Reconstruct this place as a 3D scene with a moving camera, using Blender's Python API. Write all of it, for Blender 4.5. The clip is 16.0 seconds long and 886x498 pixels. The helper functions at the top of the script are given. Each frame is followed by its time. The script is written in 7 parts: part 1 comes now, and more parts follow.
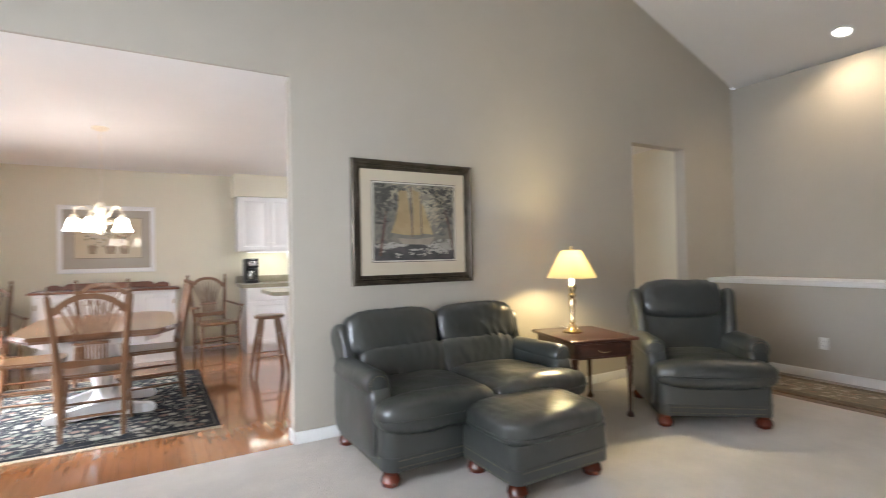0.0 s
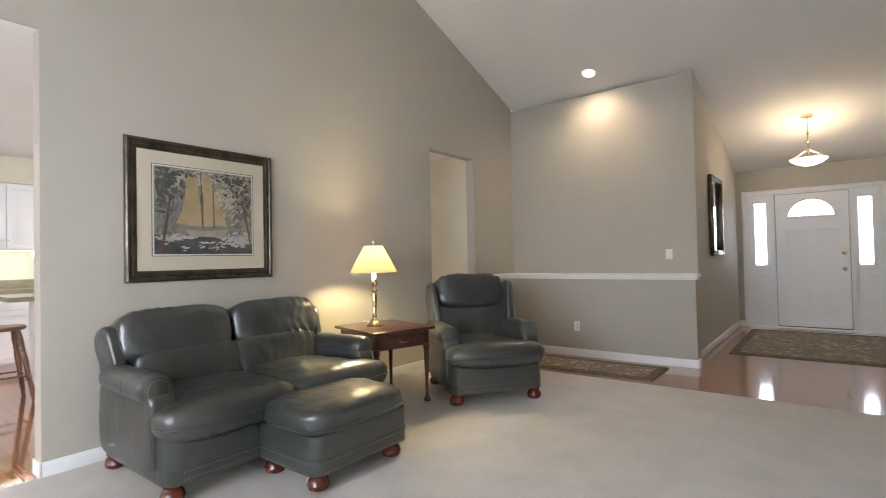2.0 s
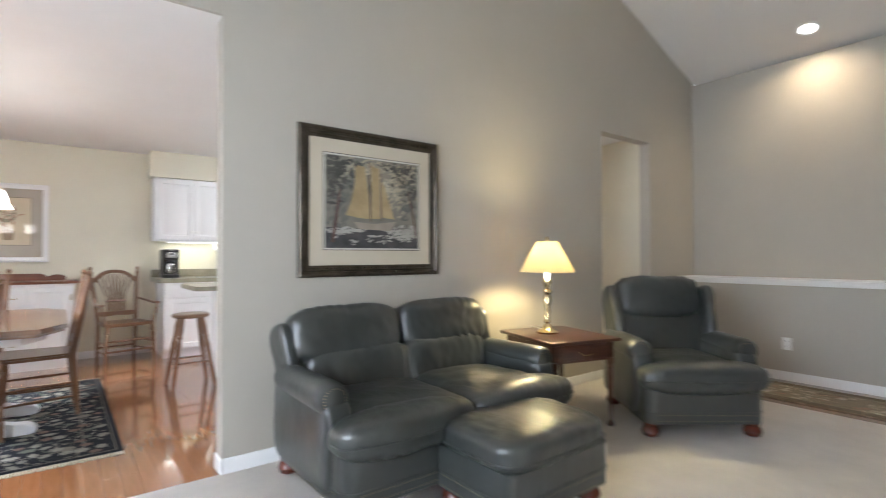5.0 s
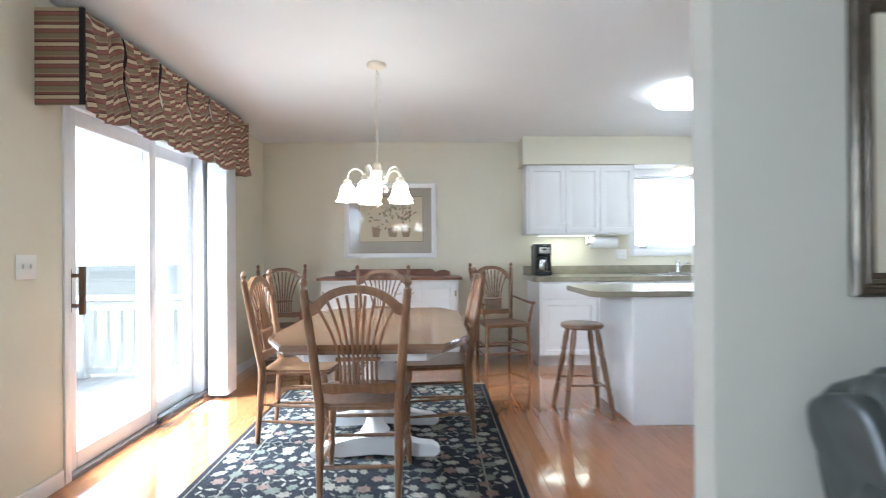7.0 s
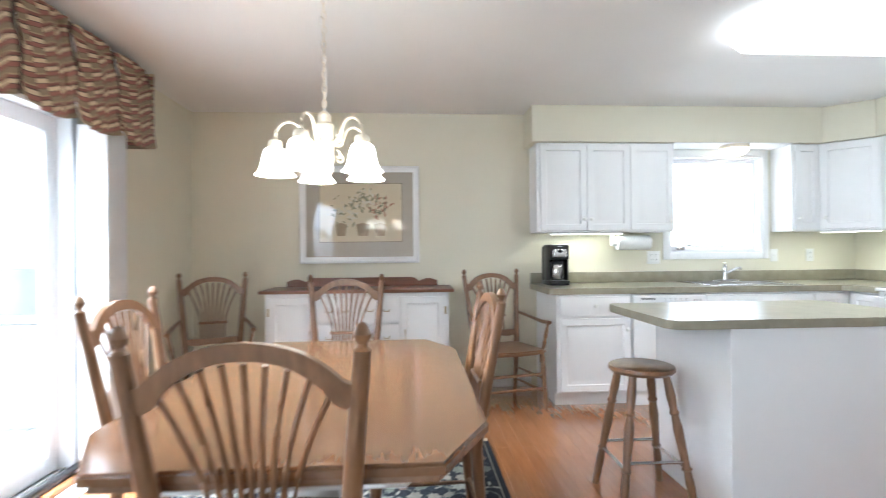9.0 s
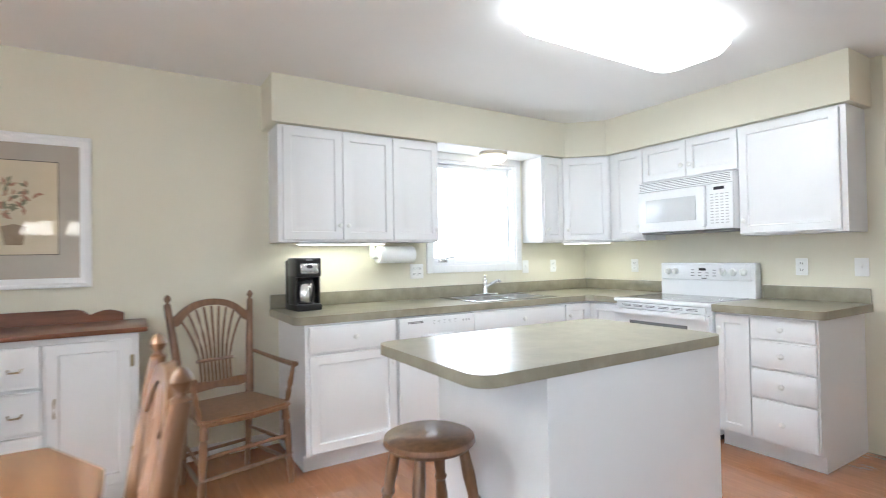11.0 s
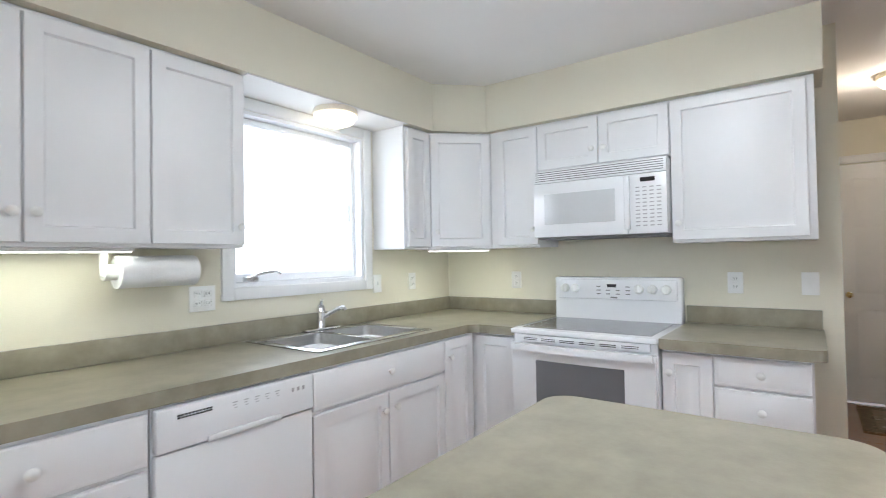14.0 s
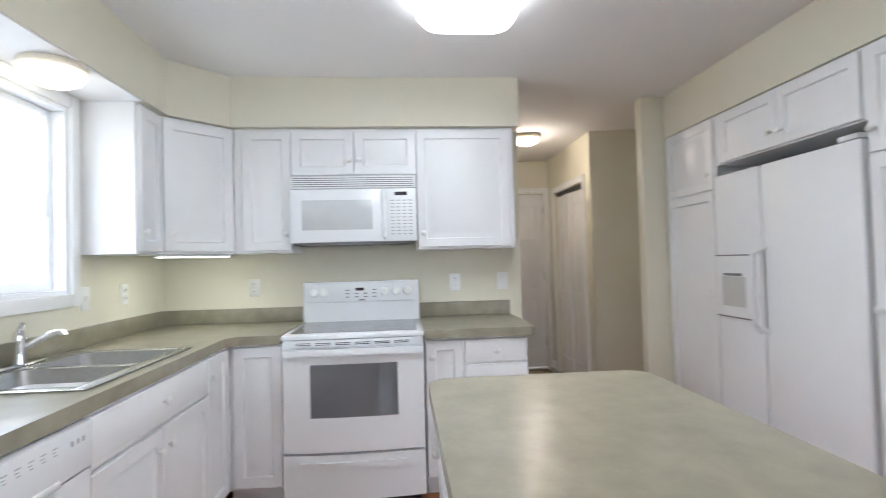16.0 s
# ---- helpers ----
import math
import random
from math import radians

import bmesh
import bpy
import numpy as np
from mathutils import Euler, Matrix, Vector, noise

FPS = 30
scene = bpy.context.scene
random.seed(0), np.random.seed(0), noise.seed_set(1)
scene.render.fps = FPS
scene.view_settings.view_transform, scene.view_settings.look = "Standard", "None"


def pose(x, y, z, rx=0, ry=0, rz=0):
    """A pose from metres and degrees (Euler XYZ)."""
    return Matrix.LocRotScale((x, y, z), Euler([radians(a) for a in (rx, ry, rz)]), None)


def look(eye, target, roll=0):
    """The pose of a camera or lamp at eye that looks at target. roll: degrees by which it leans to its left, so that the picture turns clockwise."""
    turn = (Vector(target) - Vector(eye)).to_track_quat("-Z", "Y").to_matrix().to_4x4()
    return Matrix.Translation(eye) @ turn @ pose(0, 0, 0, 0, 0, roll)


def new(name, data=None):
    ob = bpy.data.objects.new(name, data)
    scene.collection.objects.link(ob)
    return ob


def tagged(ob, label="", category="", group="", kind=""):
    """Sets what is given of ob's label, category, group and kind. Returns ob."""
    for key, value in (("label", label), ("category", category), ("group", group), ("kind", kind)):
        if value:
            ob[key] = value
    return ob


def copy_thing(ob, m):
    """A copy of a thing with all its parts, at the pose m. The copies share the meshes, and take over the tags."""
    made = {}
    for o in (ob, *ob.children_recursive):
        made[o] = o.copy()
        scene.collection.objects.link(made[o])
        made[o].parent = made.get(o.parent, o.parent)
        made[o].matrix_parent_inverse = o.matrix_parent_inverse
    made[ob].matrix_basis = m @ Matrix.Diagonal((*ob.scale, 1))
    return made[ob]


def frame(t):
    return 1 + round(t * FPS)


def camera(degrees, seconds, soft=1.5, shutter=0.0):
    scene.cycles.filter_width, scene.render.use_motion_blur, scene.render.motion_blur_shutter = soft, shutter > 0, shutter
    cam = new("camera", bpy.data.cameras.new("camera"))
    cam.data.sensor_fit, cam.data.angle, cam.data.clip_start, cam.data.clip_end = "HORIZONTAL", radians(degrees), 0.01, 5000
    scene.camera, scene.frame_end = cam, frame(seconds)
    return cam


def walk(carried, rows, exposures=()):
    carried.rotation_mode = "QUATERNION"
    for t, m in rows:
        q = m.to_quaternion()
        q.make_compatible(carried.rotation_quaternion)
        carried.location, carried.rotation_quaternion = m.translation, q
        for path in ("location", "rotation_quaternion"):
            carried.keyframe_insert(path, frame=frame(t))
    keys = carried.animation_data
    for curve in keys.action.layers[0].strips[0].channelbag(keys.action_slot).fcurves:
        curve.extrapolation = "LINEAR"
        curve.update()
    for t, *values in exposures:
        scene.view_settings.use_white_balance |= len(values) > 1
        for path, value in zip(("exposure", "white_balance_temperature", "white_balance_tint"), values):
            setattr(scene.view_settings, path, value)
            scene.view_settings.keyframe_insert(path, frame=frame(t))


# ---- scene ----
cam = camera(83.3, 16.0, soft=1.0, shutter=0.6)
PATH = [
    (0, (0.265, 0.02, 1.262), (1.27, 1.749, 1.287), -1.1),
    (0.5, (0.286, -0.001, 1.203), (1.528, 1.566, 1.254), -1.3),
    (1, (0.274, -0.011, 1.212), (1.686, 1.406, 1.253), -1.3),
    (1.5, (0.263, -0.006, 1.201), (1.789, 1.287, 1.236), -1.2),
    (2, (0.259, -0.008, 1.162), (1.842, 1.215, 1.201), -1.2),
    (2.5, (0.256, -0.005, 1.136), (1.88, 1.163, 1.173), -1.2),
    (3, (0.256, 0.012, 1.127), (1.918, 1.125, 1.158), -1.1),
    (5.5, (0.391, 0.872, 1.192), (1.322, 2.642, 1.216), -0.2),
    (6, (0.308, 1.223, 1.198), (0.88, 3.139, 1.22), -0.4),
    (6.5, (0.283, 1.607, 1.197), (0.537, 3.591, 1.214), -0.1),
    (7, (0.228, 1.972, 1.197), (0.275, 3.971, 1.205), -0.4),
    (7.5, (0.208, 2.353, 1.183), (0.168, 4.352, 1.189), -0.4),
    (8, (0.196, 2.69, 1.186), (0.135, 4.689, 1.186), -0.5),
    (8.5, (0.221, 2.984, 1.212), (0.184, 4.984, 1.212), -0.5),
    (9, (0.221, 3.255, 1.223), (0.344, 5.251, 1.23), -0.5),
    (9.5, (0.224, 3.496, 1.231), (0.644, 5.451, 1.247), -0.5),
    (10, (0.259, 3.723, 1.242), (0.978, 5.589, 1.269), -0.7),
    (11.25, (0.56, 4.29, 1.262), (1.678, 5.948, 1.293), -1.0),
    (12.5, (0.84, 4.886, 1.277), (2.2, 6.352, 1.313), -1.2),
    (13, (0.989, 5.08, 1.291), (2.392, 6.505, 1.327), -1.1),
    (13.5, (1.149, 5.245, 1.304), (2.641, 6.577, 1.338), -1.1),
    (14, (1.236, 5.435, 1.314), (2.847, 6.62, 1.349), -1.0),
    (14.5, (1.187, 5.599, 1.306), (2.943, 6.555, 1.35), -1.0),
    (15, (1.084, 5.768, 1.308), (2.992, 6.365, 1.352), -1.1),
    (15.5, (1.02, 5.954, 1.305), (3.009, 6.162, 1.357), -1.3),
    (16, (0.972, 6.116, 1.296), (2.965, 5.954, 1.344), -1.5),
]
walk(cam, [(t, look(eye, target, roll)) for t, eye, target, roll in PATH], [(0, 0.36, 6050, 14), (3.2, 0.40, 6100, 15), (5.5, 0.36, 5650, 10), (6.6, 0.26, 5350, 6), (7.6, 0.32, 5380, 6), (10, 0.38, 5650, 7), (12.5, 0.06, 5700, 9), (13.5, -0.10, 5700, 9), (15, -0.10, 5650, 10), (16, -0.06, 5650, 10)])

# ---- world and light ----
world = bpy.data.worlds.new("sky")
scene.world = world
world.use_nodes = True
wn = world.node_tree.nodes
sky = wn.new("ShaderNodeTexSky")
sky.sky_type = 'NISHITA'
sky.sun_disc = False
sky.sun_elevation, sky.sun_rotation = radians(48), radians(200)
wn["Background"].inputs[1].default_value = 0.15
world.node_tree.links.new(sky.outputs[0], wn["Background"].inputs[0])


def lamp(name, kind, m, watts, color=(1, 1, 1), size=0.1, size_y=None, spot=None, angle=None):
    data = bpy.data.lights.new(name, kind)
    data.energy, data.color = watts, color
    if kind == 'AREA':
        data.size = size
        if size_y:
            data.shape, data.size_y = 'RECTANGLE', size_y
    elif kind == 'SUN':
        data.angle = radians(angle)
    else:
        data.shadow_soft_size = size
    if spot:
        data.spot_size, data.spot_blend = radians(spot), 1.0
    ob = new(name, data)
    ob.matrix_world = m
    return ob


DAY = (0.93, 0.97, 1.0)
WARM = (1.0, 0.79, 0.44)
lamp("sun", 'SUN', look((-4, 3, 9), (0, 0, 0)), 3.2, (1.0, 0.96, 0.90), angle=10)
lamp("slider_daylight", 'AREA', look((-5.2, 5.35, 4.6), (-0.6, 5.35, 0.4)), 3100, DAY, 3.6, 2.6)
lamp("kitchen_window_daylight", 'AREA', look((3.0175, 7.86, 1.6275), (3.0175, 6, 1.4)), 13, DAY, 0.885, 0.885)
# brightens the living room through an added window that is never in view
lamp("unseen_window_daylight", 'AREA', look((-1.85, 1.20, 1.40), (1, 1.2, 0.30)), 100, (0.86, 0.94, 1.0), 2.4, 1.7)
lamp("table_lamp_bulb", 'POINT', pose(3.20, 3.0, 1.185), 37, (1.0, 0.78, 0.38), 0.05)
for ang in range(5):
    a = radians(38 + 72 * ang)
    lamp("chandelier_bulb", 'POINT', pose(-0.13 + 0.195 * math.cos(a), 5.30 + 0.195 * math.sin(a), 1.59), 3.0, (1.0, 0.89, 0.72), 0.03)
lamp("ceiling_panel_light", 'AREA', look((2.645, 5.805, 2.335), (2.645, 5.805, 0)), 10, (1.0, 0.98, 0.92), 1.15, 0.38)
lamp("recessed_spot", 'SPOT', look((6.03, 2.2, 3.30), (6.12, 2.2, 0)), 42, (1.0, 0.77, 0.48), 0.07, spot=150)
lamp("pendant_bulb", 'POINT', pose(7.89, 0.15, 2.36), 16, (1.0, 0.77, 0.46), 0.06)
lamp("hall_bulb", 'POINT', pose(5.52, 4.94, 2.28), 10.5, (1.0, 0.80, 0.62), 0.06)
lamp("sink_bulb", 'POINT', pose(3.13, 7.55, 1.99), 0.6, (1.0, 0.85, 0.62), 0.04)
lamp("under_cabinet_light", 'AREA', look((1.72, 7.52, 1.350), (1.72, 7.56, 0)), 1.5, (1.0, 0.95, 0.72), 0.6, 0.05)
lamp("under_cabinet_light", 'AREA', look((3.93, 7.30, 1.350), (3.95, 7.34, 0)), 1.5, (1.0, 0.95, 0.72), 0.45, 0.05)
lamp("sidelight_daylight", 'AREA', look((9.62, 0.20, 1.5), (6, 0.2, 1.0)), 22, DAY, 1.4, 1.0)


# ---- materials ----
def mat(name, color, rough=0.5, metal=0.0, var=0.08, scale=6.0, bump=0.0, bscale=60.0, spec=0.5, emit=None, alpha=None, trans=0.0, coat=0.0, stretch=None, color2=None, rand=0.0, island=False):
    m = bpy.data.materials.new(name)
    m.use_nodes = True
    nt = m.node_tree
    n, l = nt.nodes, nt.links
    b = n["Principled BSDF"]
    b.inputs["Roughness"].default_value = rough
    b.inputs["Metallic"].default_value = metal
    b.inputs["Specular IOR Level"].default_value = spec
    b.inputs["Coat Weight"].default_value = coat
    b.inputs["Coat Roughness"].default_value = 0.12
    b.inputs["Transmission Weight"].default_value = trans
    tc = n.new("ShaderNodeTexCoord")
    mp = n.new("ShaderNodeMapping")
    l.new(tc.outputs["Object"], mp.inputs[0])
    if stretch:
        mp.inputs["Scale"].default_value = stretch
    nz = n.new("ShaderNodeTexNoise")
    nz.inputs["Scale"].default_value = scale
    nz.inputs["Detail"].default_value = 6
    nz.inputs["Roughness"].default_value = 0.6
    l.new(mp.outputs[0], nz.inputs[0])
    ramp = n.new("ShaderNodeValToRGB")
    c = color
    c2 = color2 or tuple(min(1, x * (1 + var)) for x in c)
    c1 = c if color2 else tuple(x * (1 - var) for x in c)
    ramp.color_ramp.elements[0].position, ramp.color_ramp.elements[1].position = 0.32, 0.68
    ramp.color_ramp.elements[0].color = (*c1, 1)
    ramp.color_ramp.elements[1].color = (*c2, 1)
    l.new(nz.outputs[0], ramp.inputs[0])
    out = ramp.outputs[0]
    if rand:
        info = n.new("ShaderNodeNewGeometry" if island else "ShaderNodeObjectInfo")
        mr = n.new("ShaderNodeMapRange")
        mr.inputs["To Min"].default_value, mr.inputs["To Max"].default_value = 1 - rand, 1 + rand
        l.new(info.outputs["Random Per Island" if island else "Random"], mr.inputs[0])
        mx = n.new("ShaderNodeMix")
        mx.data_type, mx.blend_type = 'RGBA', 'MULTIPLY'
        mx.inputs[0].default_value = 1.0
        l.new(out, mx.inputs[6])
        l.new(mr.outputs[0], mx.inputs[7])
        out = mx.outputs[2]
    l.new(out, b.inputs["Base Color"])
    if bump:
        bz = n.new("ShaderNodeTexNoise")
        bz.inputs["Scale"].default_value = bscale
        bz.inputs["Detail"].default_value = 4
        l.new(mp.outputs[0], bz.inputs[0])
        bp = n.new("ShaderNodeBump")
        bp.inputs["Strength"].default_value = bump
        bp.inputs["Distance"].default_value = 0.01
        l.new(bz.outputs[0], bp.inputs["Height"])
        l.new(bp.outputs[0], b.inputs["Normal"])
    if emit:
        b.inputs["Emission Color"].default_value = (*emit[0], 1)
        b.inputs["Emission Strength"].default_value = emit[1]
    return m


M_WALL = mat("wall_paint", (0.465, 0.432, 0.37), 0.75, var=0.02, scale=2, bump=0.08, bscale=220)
M_KWALL = mat("kitchen_paint", (0.725, 0.69, 0.56), 0.7, var=0.02, scale=2, bump=0.08, bscale=220)
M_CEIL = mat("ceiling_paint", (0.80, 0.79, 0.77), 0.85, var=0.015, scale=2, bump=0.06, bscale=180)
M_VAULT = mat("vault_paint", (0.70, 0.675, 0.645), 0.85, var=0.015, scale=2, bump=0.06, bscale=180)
M_TRIM = mat("white_trim_paint", (0.82, 0.82, 0.81), 0.35, var=0.015, scale=4)
M_CAB = mat("white_cabinet_paint", (0.80, 0.80, 0.80), 0.32, var=0.012, scale=5, bump=0.03, bscale=90)
M_APPL = mat("white_appliance_enamel", (0.80, 0.805, 0.81), 0.16, var=0.008, scale=3)
M_DARK = mat("dark_shadow_gap", (0.02, 0.02, 0.02), 0.7, var=0.1)
M_LAM = mat("olive_laminate", (0.240, 0.220, 0.158), 0.28, var=0.2, scale=9, bump=0.02, bscale=120, color2=(0.335, 0.308, 0.228), spec=0.5)
M_OAK = mat("honey_oak_chair", (0.125, 0.058, 0.025), 0.30, var=0.2, scale=5, bump=0.05, bscale=40, stretch=(8, 8, 1.2), color2=(0.215, 0.11, 0.052), coat=0.3)
M_OAKTOP = mat("oak_table_top", (0.150, 0.070, 0.031), 0.16, var=0.2, scale=4, bump=0.008, bscale=40, stretch=(9, 0.9, 4), color2=(0.185, 0.090, 0.042), coat=0.6)
M_CHERRY = mat("dark_cherry_wood", (0.040, 0.014, 0.009), 0.28, var=0.2, scale=4, stretch=(1.2, 8, 8), color2=(0.080, 0.029, 0.017), coat=0.4)
M_HUTCH = mat("dark_walnut_wood", (0.035, 0.016, 0.010), 0.32, var=0.2, scale=4, stretch=(8, 8, 1.2), color2=(0.075, 0.035, 0.022), coat=0.3)
M_FOOT = mat("reddish_turned_wood", (0.11, 0.022, 0.010), 0.25, var=0.2, scale=8, coat=0.4)
M_BRASS = mat("polished_brass", (0.80, 0.66, 0.40), 0.16, 1.0, var=0.05)
M_ABRASS = mat("aged_brass_nailhead", (0.40, 0.33, 0.22), 0.36, 1.0, var=0.1)
M_STEEL = mat("brushed_steel", (0.62, 0.62, 0.61), 0.24, 1.0, var=0.05, scale=3, stretch=(1, 30, 30))
M_BOWL = mat("worn_sink_steel", (0.50, 0.50, 0.495), 0.30, 1.0, var=0.08, scale=3, stretch=(1, 20, 20))
M_CHROME = mat("chrome", (0.80, 0.80, 0.81), 0.10, 1.0, var=0.02)
M_BLACK = mat("black_plastic", (0.015, 0.015, 0.016), 0.28, var=0.1)
M_GREY = mat("grey_print", (0.22, 0.22, 0.22), 0.5, var=0.05)
M_FAINT = mat("faint_grey_print", (0.42, 0.42, 0.42), 0.5, var=0.05)
M_LGREY = mat("pale_grey_glass", (0.56, 0.57, 0.57), 0.15, var=0.03)
M_OVENGL = mat("oven_window_glass", (0.15, 0.15, 0.155), 0.05, var=0.02, scale=3)
M_COOK = mat("ceramic_cooktop_glass", (0.20, 0.20, 0.205), 0.08, var=0.3, scale=60)
M_PAPER = mat("paper_towel", (0.84, 0.84, 0.83), 0.9, var=0.02, bump=0.2, bscale=200)
M_PLATE = mat("white_plastic_plate", (0.83, 0.83, 0.80), 0.35, var=0.01)
M_CARPET = mat("cream_carpet", (0.79, 0.74, 0.68), 0.95, var=0.06, scale=3.5, bump=0.9, bscale=420, spec=0.1)
M_CREAM = mat("cream_enamel_metal", (0.80, 0.72, 0.58), 0.35, var=0.05, scale=12)
M_SHADEGL = mat("frosted_glass_lit", (0.95, 0.92, 0.86), 0.4, var=0.01, emit=((1.0, 0.90, 0.74), 12.0))
M_PANEL = mat("acrylic_diffuser_lit", (0.9, 0.9, 0.88), 0.4, var=0.005, emit=((1.0, 0.985, 0.94), 7.0))
M_TUBE = mat("fluorescent_lens_lit", (0.9, 0.9, 0.85), 0.4, var=0.005, emit=((1.0, 0.97, 0.82), 4.0))
M_WARMGL = mat("alabaster_glass_lit", (0.92, 0.86, 0.74), 0.4, var=0.03, scale=10, emit=((1.0, 0.86, 0.62), 3.0))
M_VINYL = mat("white_vinyl_frame", (0.83, 0.84, 0.85), 0.3, var=0.01)
M_DECK = mat("weathered_deck_boards", (0.13, 0.125, 0.12), 0.7, var=0.08, scale=4, stretch=(1, 8, 1))
M_RAIL = mat("white_deck_rail", (0.40, 0.40, 0.395), 0.6, var=0.03)
M_GRASS = mat("spring_lawn", (0.15, 0.15, 0.115), 0.9, var=0.2, scale=0.6, color2=(0.20, 0.195, 0.155))
M_HOUSE = mat("pale_siding", (0.60, 0.60, 0.60), 0.7, var=0.04, stretch=(1, 1, 12))
M_ROOF = mat("grey_shingle", (0.14, 0.13, 0.13), 0.9, var=0.2, scale=20)
M_GILT = mat("dark_bronze_frame", (0.055, 0.043, 0.030), 0.24, 0.55, var=0.3, scale=14, color2=(0.13, 0.105, 0.075))
M_WOODP = mat("strip_oak_floor", (0.30, 0.118, 0.042), 0.07, var=0.2, scale=5, bump=0.012, bscale=9, stretch=(9, 0.8, 3), color2=(0.37, 0.155, 0.060), coat=0.8, rand=0.05)
M_WOODJ = mat("strip_oak_floor_far", (0.30, 0.118, 0.042), 0.07, var=0.2, scale=5, bump=0.012, bscale=9, stretch=(9, 0.8, 3), color2=(0.37, 0.155, 0.060), coat=0.8, rand=0.05, island=True)
M_HAZE = mat("bright_hazy_sky", (0.9, 0.92, 0.95), 1.0, var=0.01, emit=((0.97, 0.985, 1.0), 2.4))
M_SUB = mat("dark_subfloor", (0.13, 0.055, 0.025), 0.6, var=0.1)


def glass(name, tint=(1, 1, 1), rough=0.0):
    m = bpy.data.materials.new(name)
    m.use_nodes = True
    b = m.node_tree.nodes["Principled BSDF"]
    b.inputs["Base Color"].default_value = (*tint, 1)
    b.inputs["Roughness"].default_value = rough
    b.inputs["Transmission Weight"].default_value = 1.0
    b.inputs["IOR"].default_value = 1.45
    return m


M_GLASS = glass("clear_glass")


def thin_cloth(name, front, through_it):
    """Cloth that scatters some of a lamp's light through to its other side."""
    m = bpy.data.materials.new(name)
    m.use_nodes = True
    n, l = m.node_tree.nodes, m.node_tree.links
    n.remove(n["Principled BSDF"])
    weave = n.new("ShaderNodeTexNoise")
    weave.inputs["Scale"].default_value = 90
    tint = n.new("ShaderNodeMix")
    tint.data_type = 'RGBA'
    tint.inputs[6].default_value, tint.inputs[7].default_value = (*through_it, 1), (*[c * 0.86 for c in through_it], 1)
    l.new(weave.outputs[0], tint.inputs[0])
    d, t, add = n.new("ShaderNodeBsdfDiffuse"), n.new("ShaderNodeBsdfTranslucent"), n.new("ShaderNodeAddShader")
    d.inputs[0].default_value = (*front, 1)
    l.new(tint.outputs[2], t.inputs[0])
    l.new(d.outputs[0], add.inputs[0])
    l.new(t.outputs[0], add.inputs[1])
    l.new(add.outputs[0], n["Material Output"].inputs[0])
    return m


M_LAMPSH = thin_cloth("cream_shade_cloth", (0.14, 0.125, 0.10), (0.78, 0.70, 0.53))


def patterned(name, cols, scale, rough=0.9, border=None, bump=0.4, stretch=(1, 1, 1)):
    """Cells of several colours over a dark ground: woven rugs and printed cloth."""
    m = bpy.data.materials.new(name)
    m.use_nodes = True
    nt = m.node_tree
    n, l = nt.nodes, nt.links
    b = n["Principled BSDF"]
    b.inputs["Roughness"].default_value = rough
    b.inputs["Specular IOR Level"].default_value = 0.15
    tc = n.new("ShaderNodeTexCoord")
    mp = n.new("ShaderNodeMapping")
    mp.inputs["Scale"].default_value = stretch
    l.new(tc.outputs["Object"], mp.inputs[0])
    nz = n.new("ShaderNodeTexNoise")
    nz.inputs["Scale"].default_value = scale * 0.9
    l.new(mp.outputs[0], nz.inputs[0])
    mixv = n.new("ShaderNodeMix")
    mixv.data_type = 'VECTOR'
    mixv.inputs[0].default_value = 0.20
    l.new(mp.outputs[0], mixv.inputs[4])
    l.new(nz.outputs["Color"], mixv.inputs[5])
    vo = n.new("ShaderNodeTexVoronoi")
    vo.inputs["Scale"].default_value = scale
    l.new(mixv.outputs[1], vo.inputs[0])
    sep = n.new("ShaderNodeSeparateColor")
    l.new(vo.outputs["Color"], sep.inputs[0])
    ramp = n.new("ShaderNodeValToRGB")
    ramp.color_ramp.interpolation = 'CONSTANT'
    e = ramp.color_ramp.elements
    e[0].position, e[0].color = 0, (*cols[1], 1)
    e[1].position, e[1].color = 1 / (len(cols) - 1), (*cols[2], 1)
    for i, c in enumerate(cols[3:]):
        e.new((i + 2) / (len(cols) - 1)).color = (*c, 1)
    l.new(sep.outputs[0], ramp.inputs[0])
    th = n.new("ShaderNodeMath")
    th.operation = 'LESS_THAN'
    th.inputs[1].default_value = 0.40
    l.new(vo.outputs["Distance"], th.inputs[0])
    mx = n.new("ShaderNodeMix")
    mx.data_type = 'RGBA'
    mx.inputs[6].default_value = (*cols[0], 1)
    l.new(th.outputs[0], mx.inputs[0])
    l.new(ramp.outputs[0], mx.inputs[7])
    l.new(mx.outputs[2], b.inputs["Base Color"])
    bz = n.new("ShaderNodeTexNoise")
    bz.inputs["Scale"].default_value = 300
    l.new(mp.outputs[0], bz.inputs[0])
    bp = n.new("ShaderNodeBump")
    bp.inputs["Strength"].default_value = bump
    bp.inputs["Distance"].default_value = 0.004
    l.new(bz.outputs[0], bp.inputs["Height"])
    l.new(bp.outputs[0], b.inputs["Normal"])
    return m


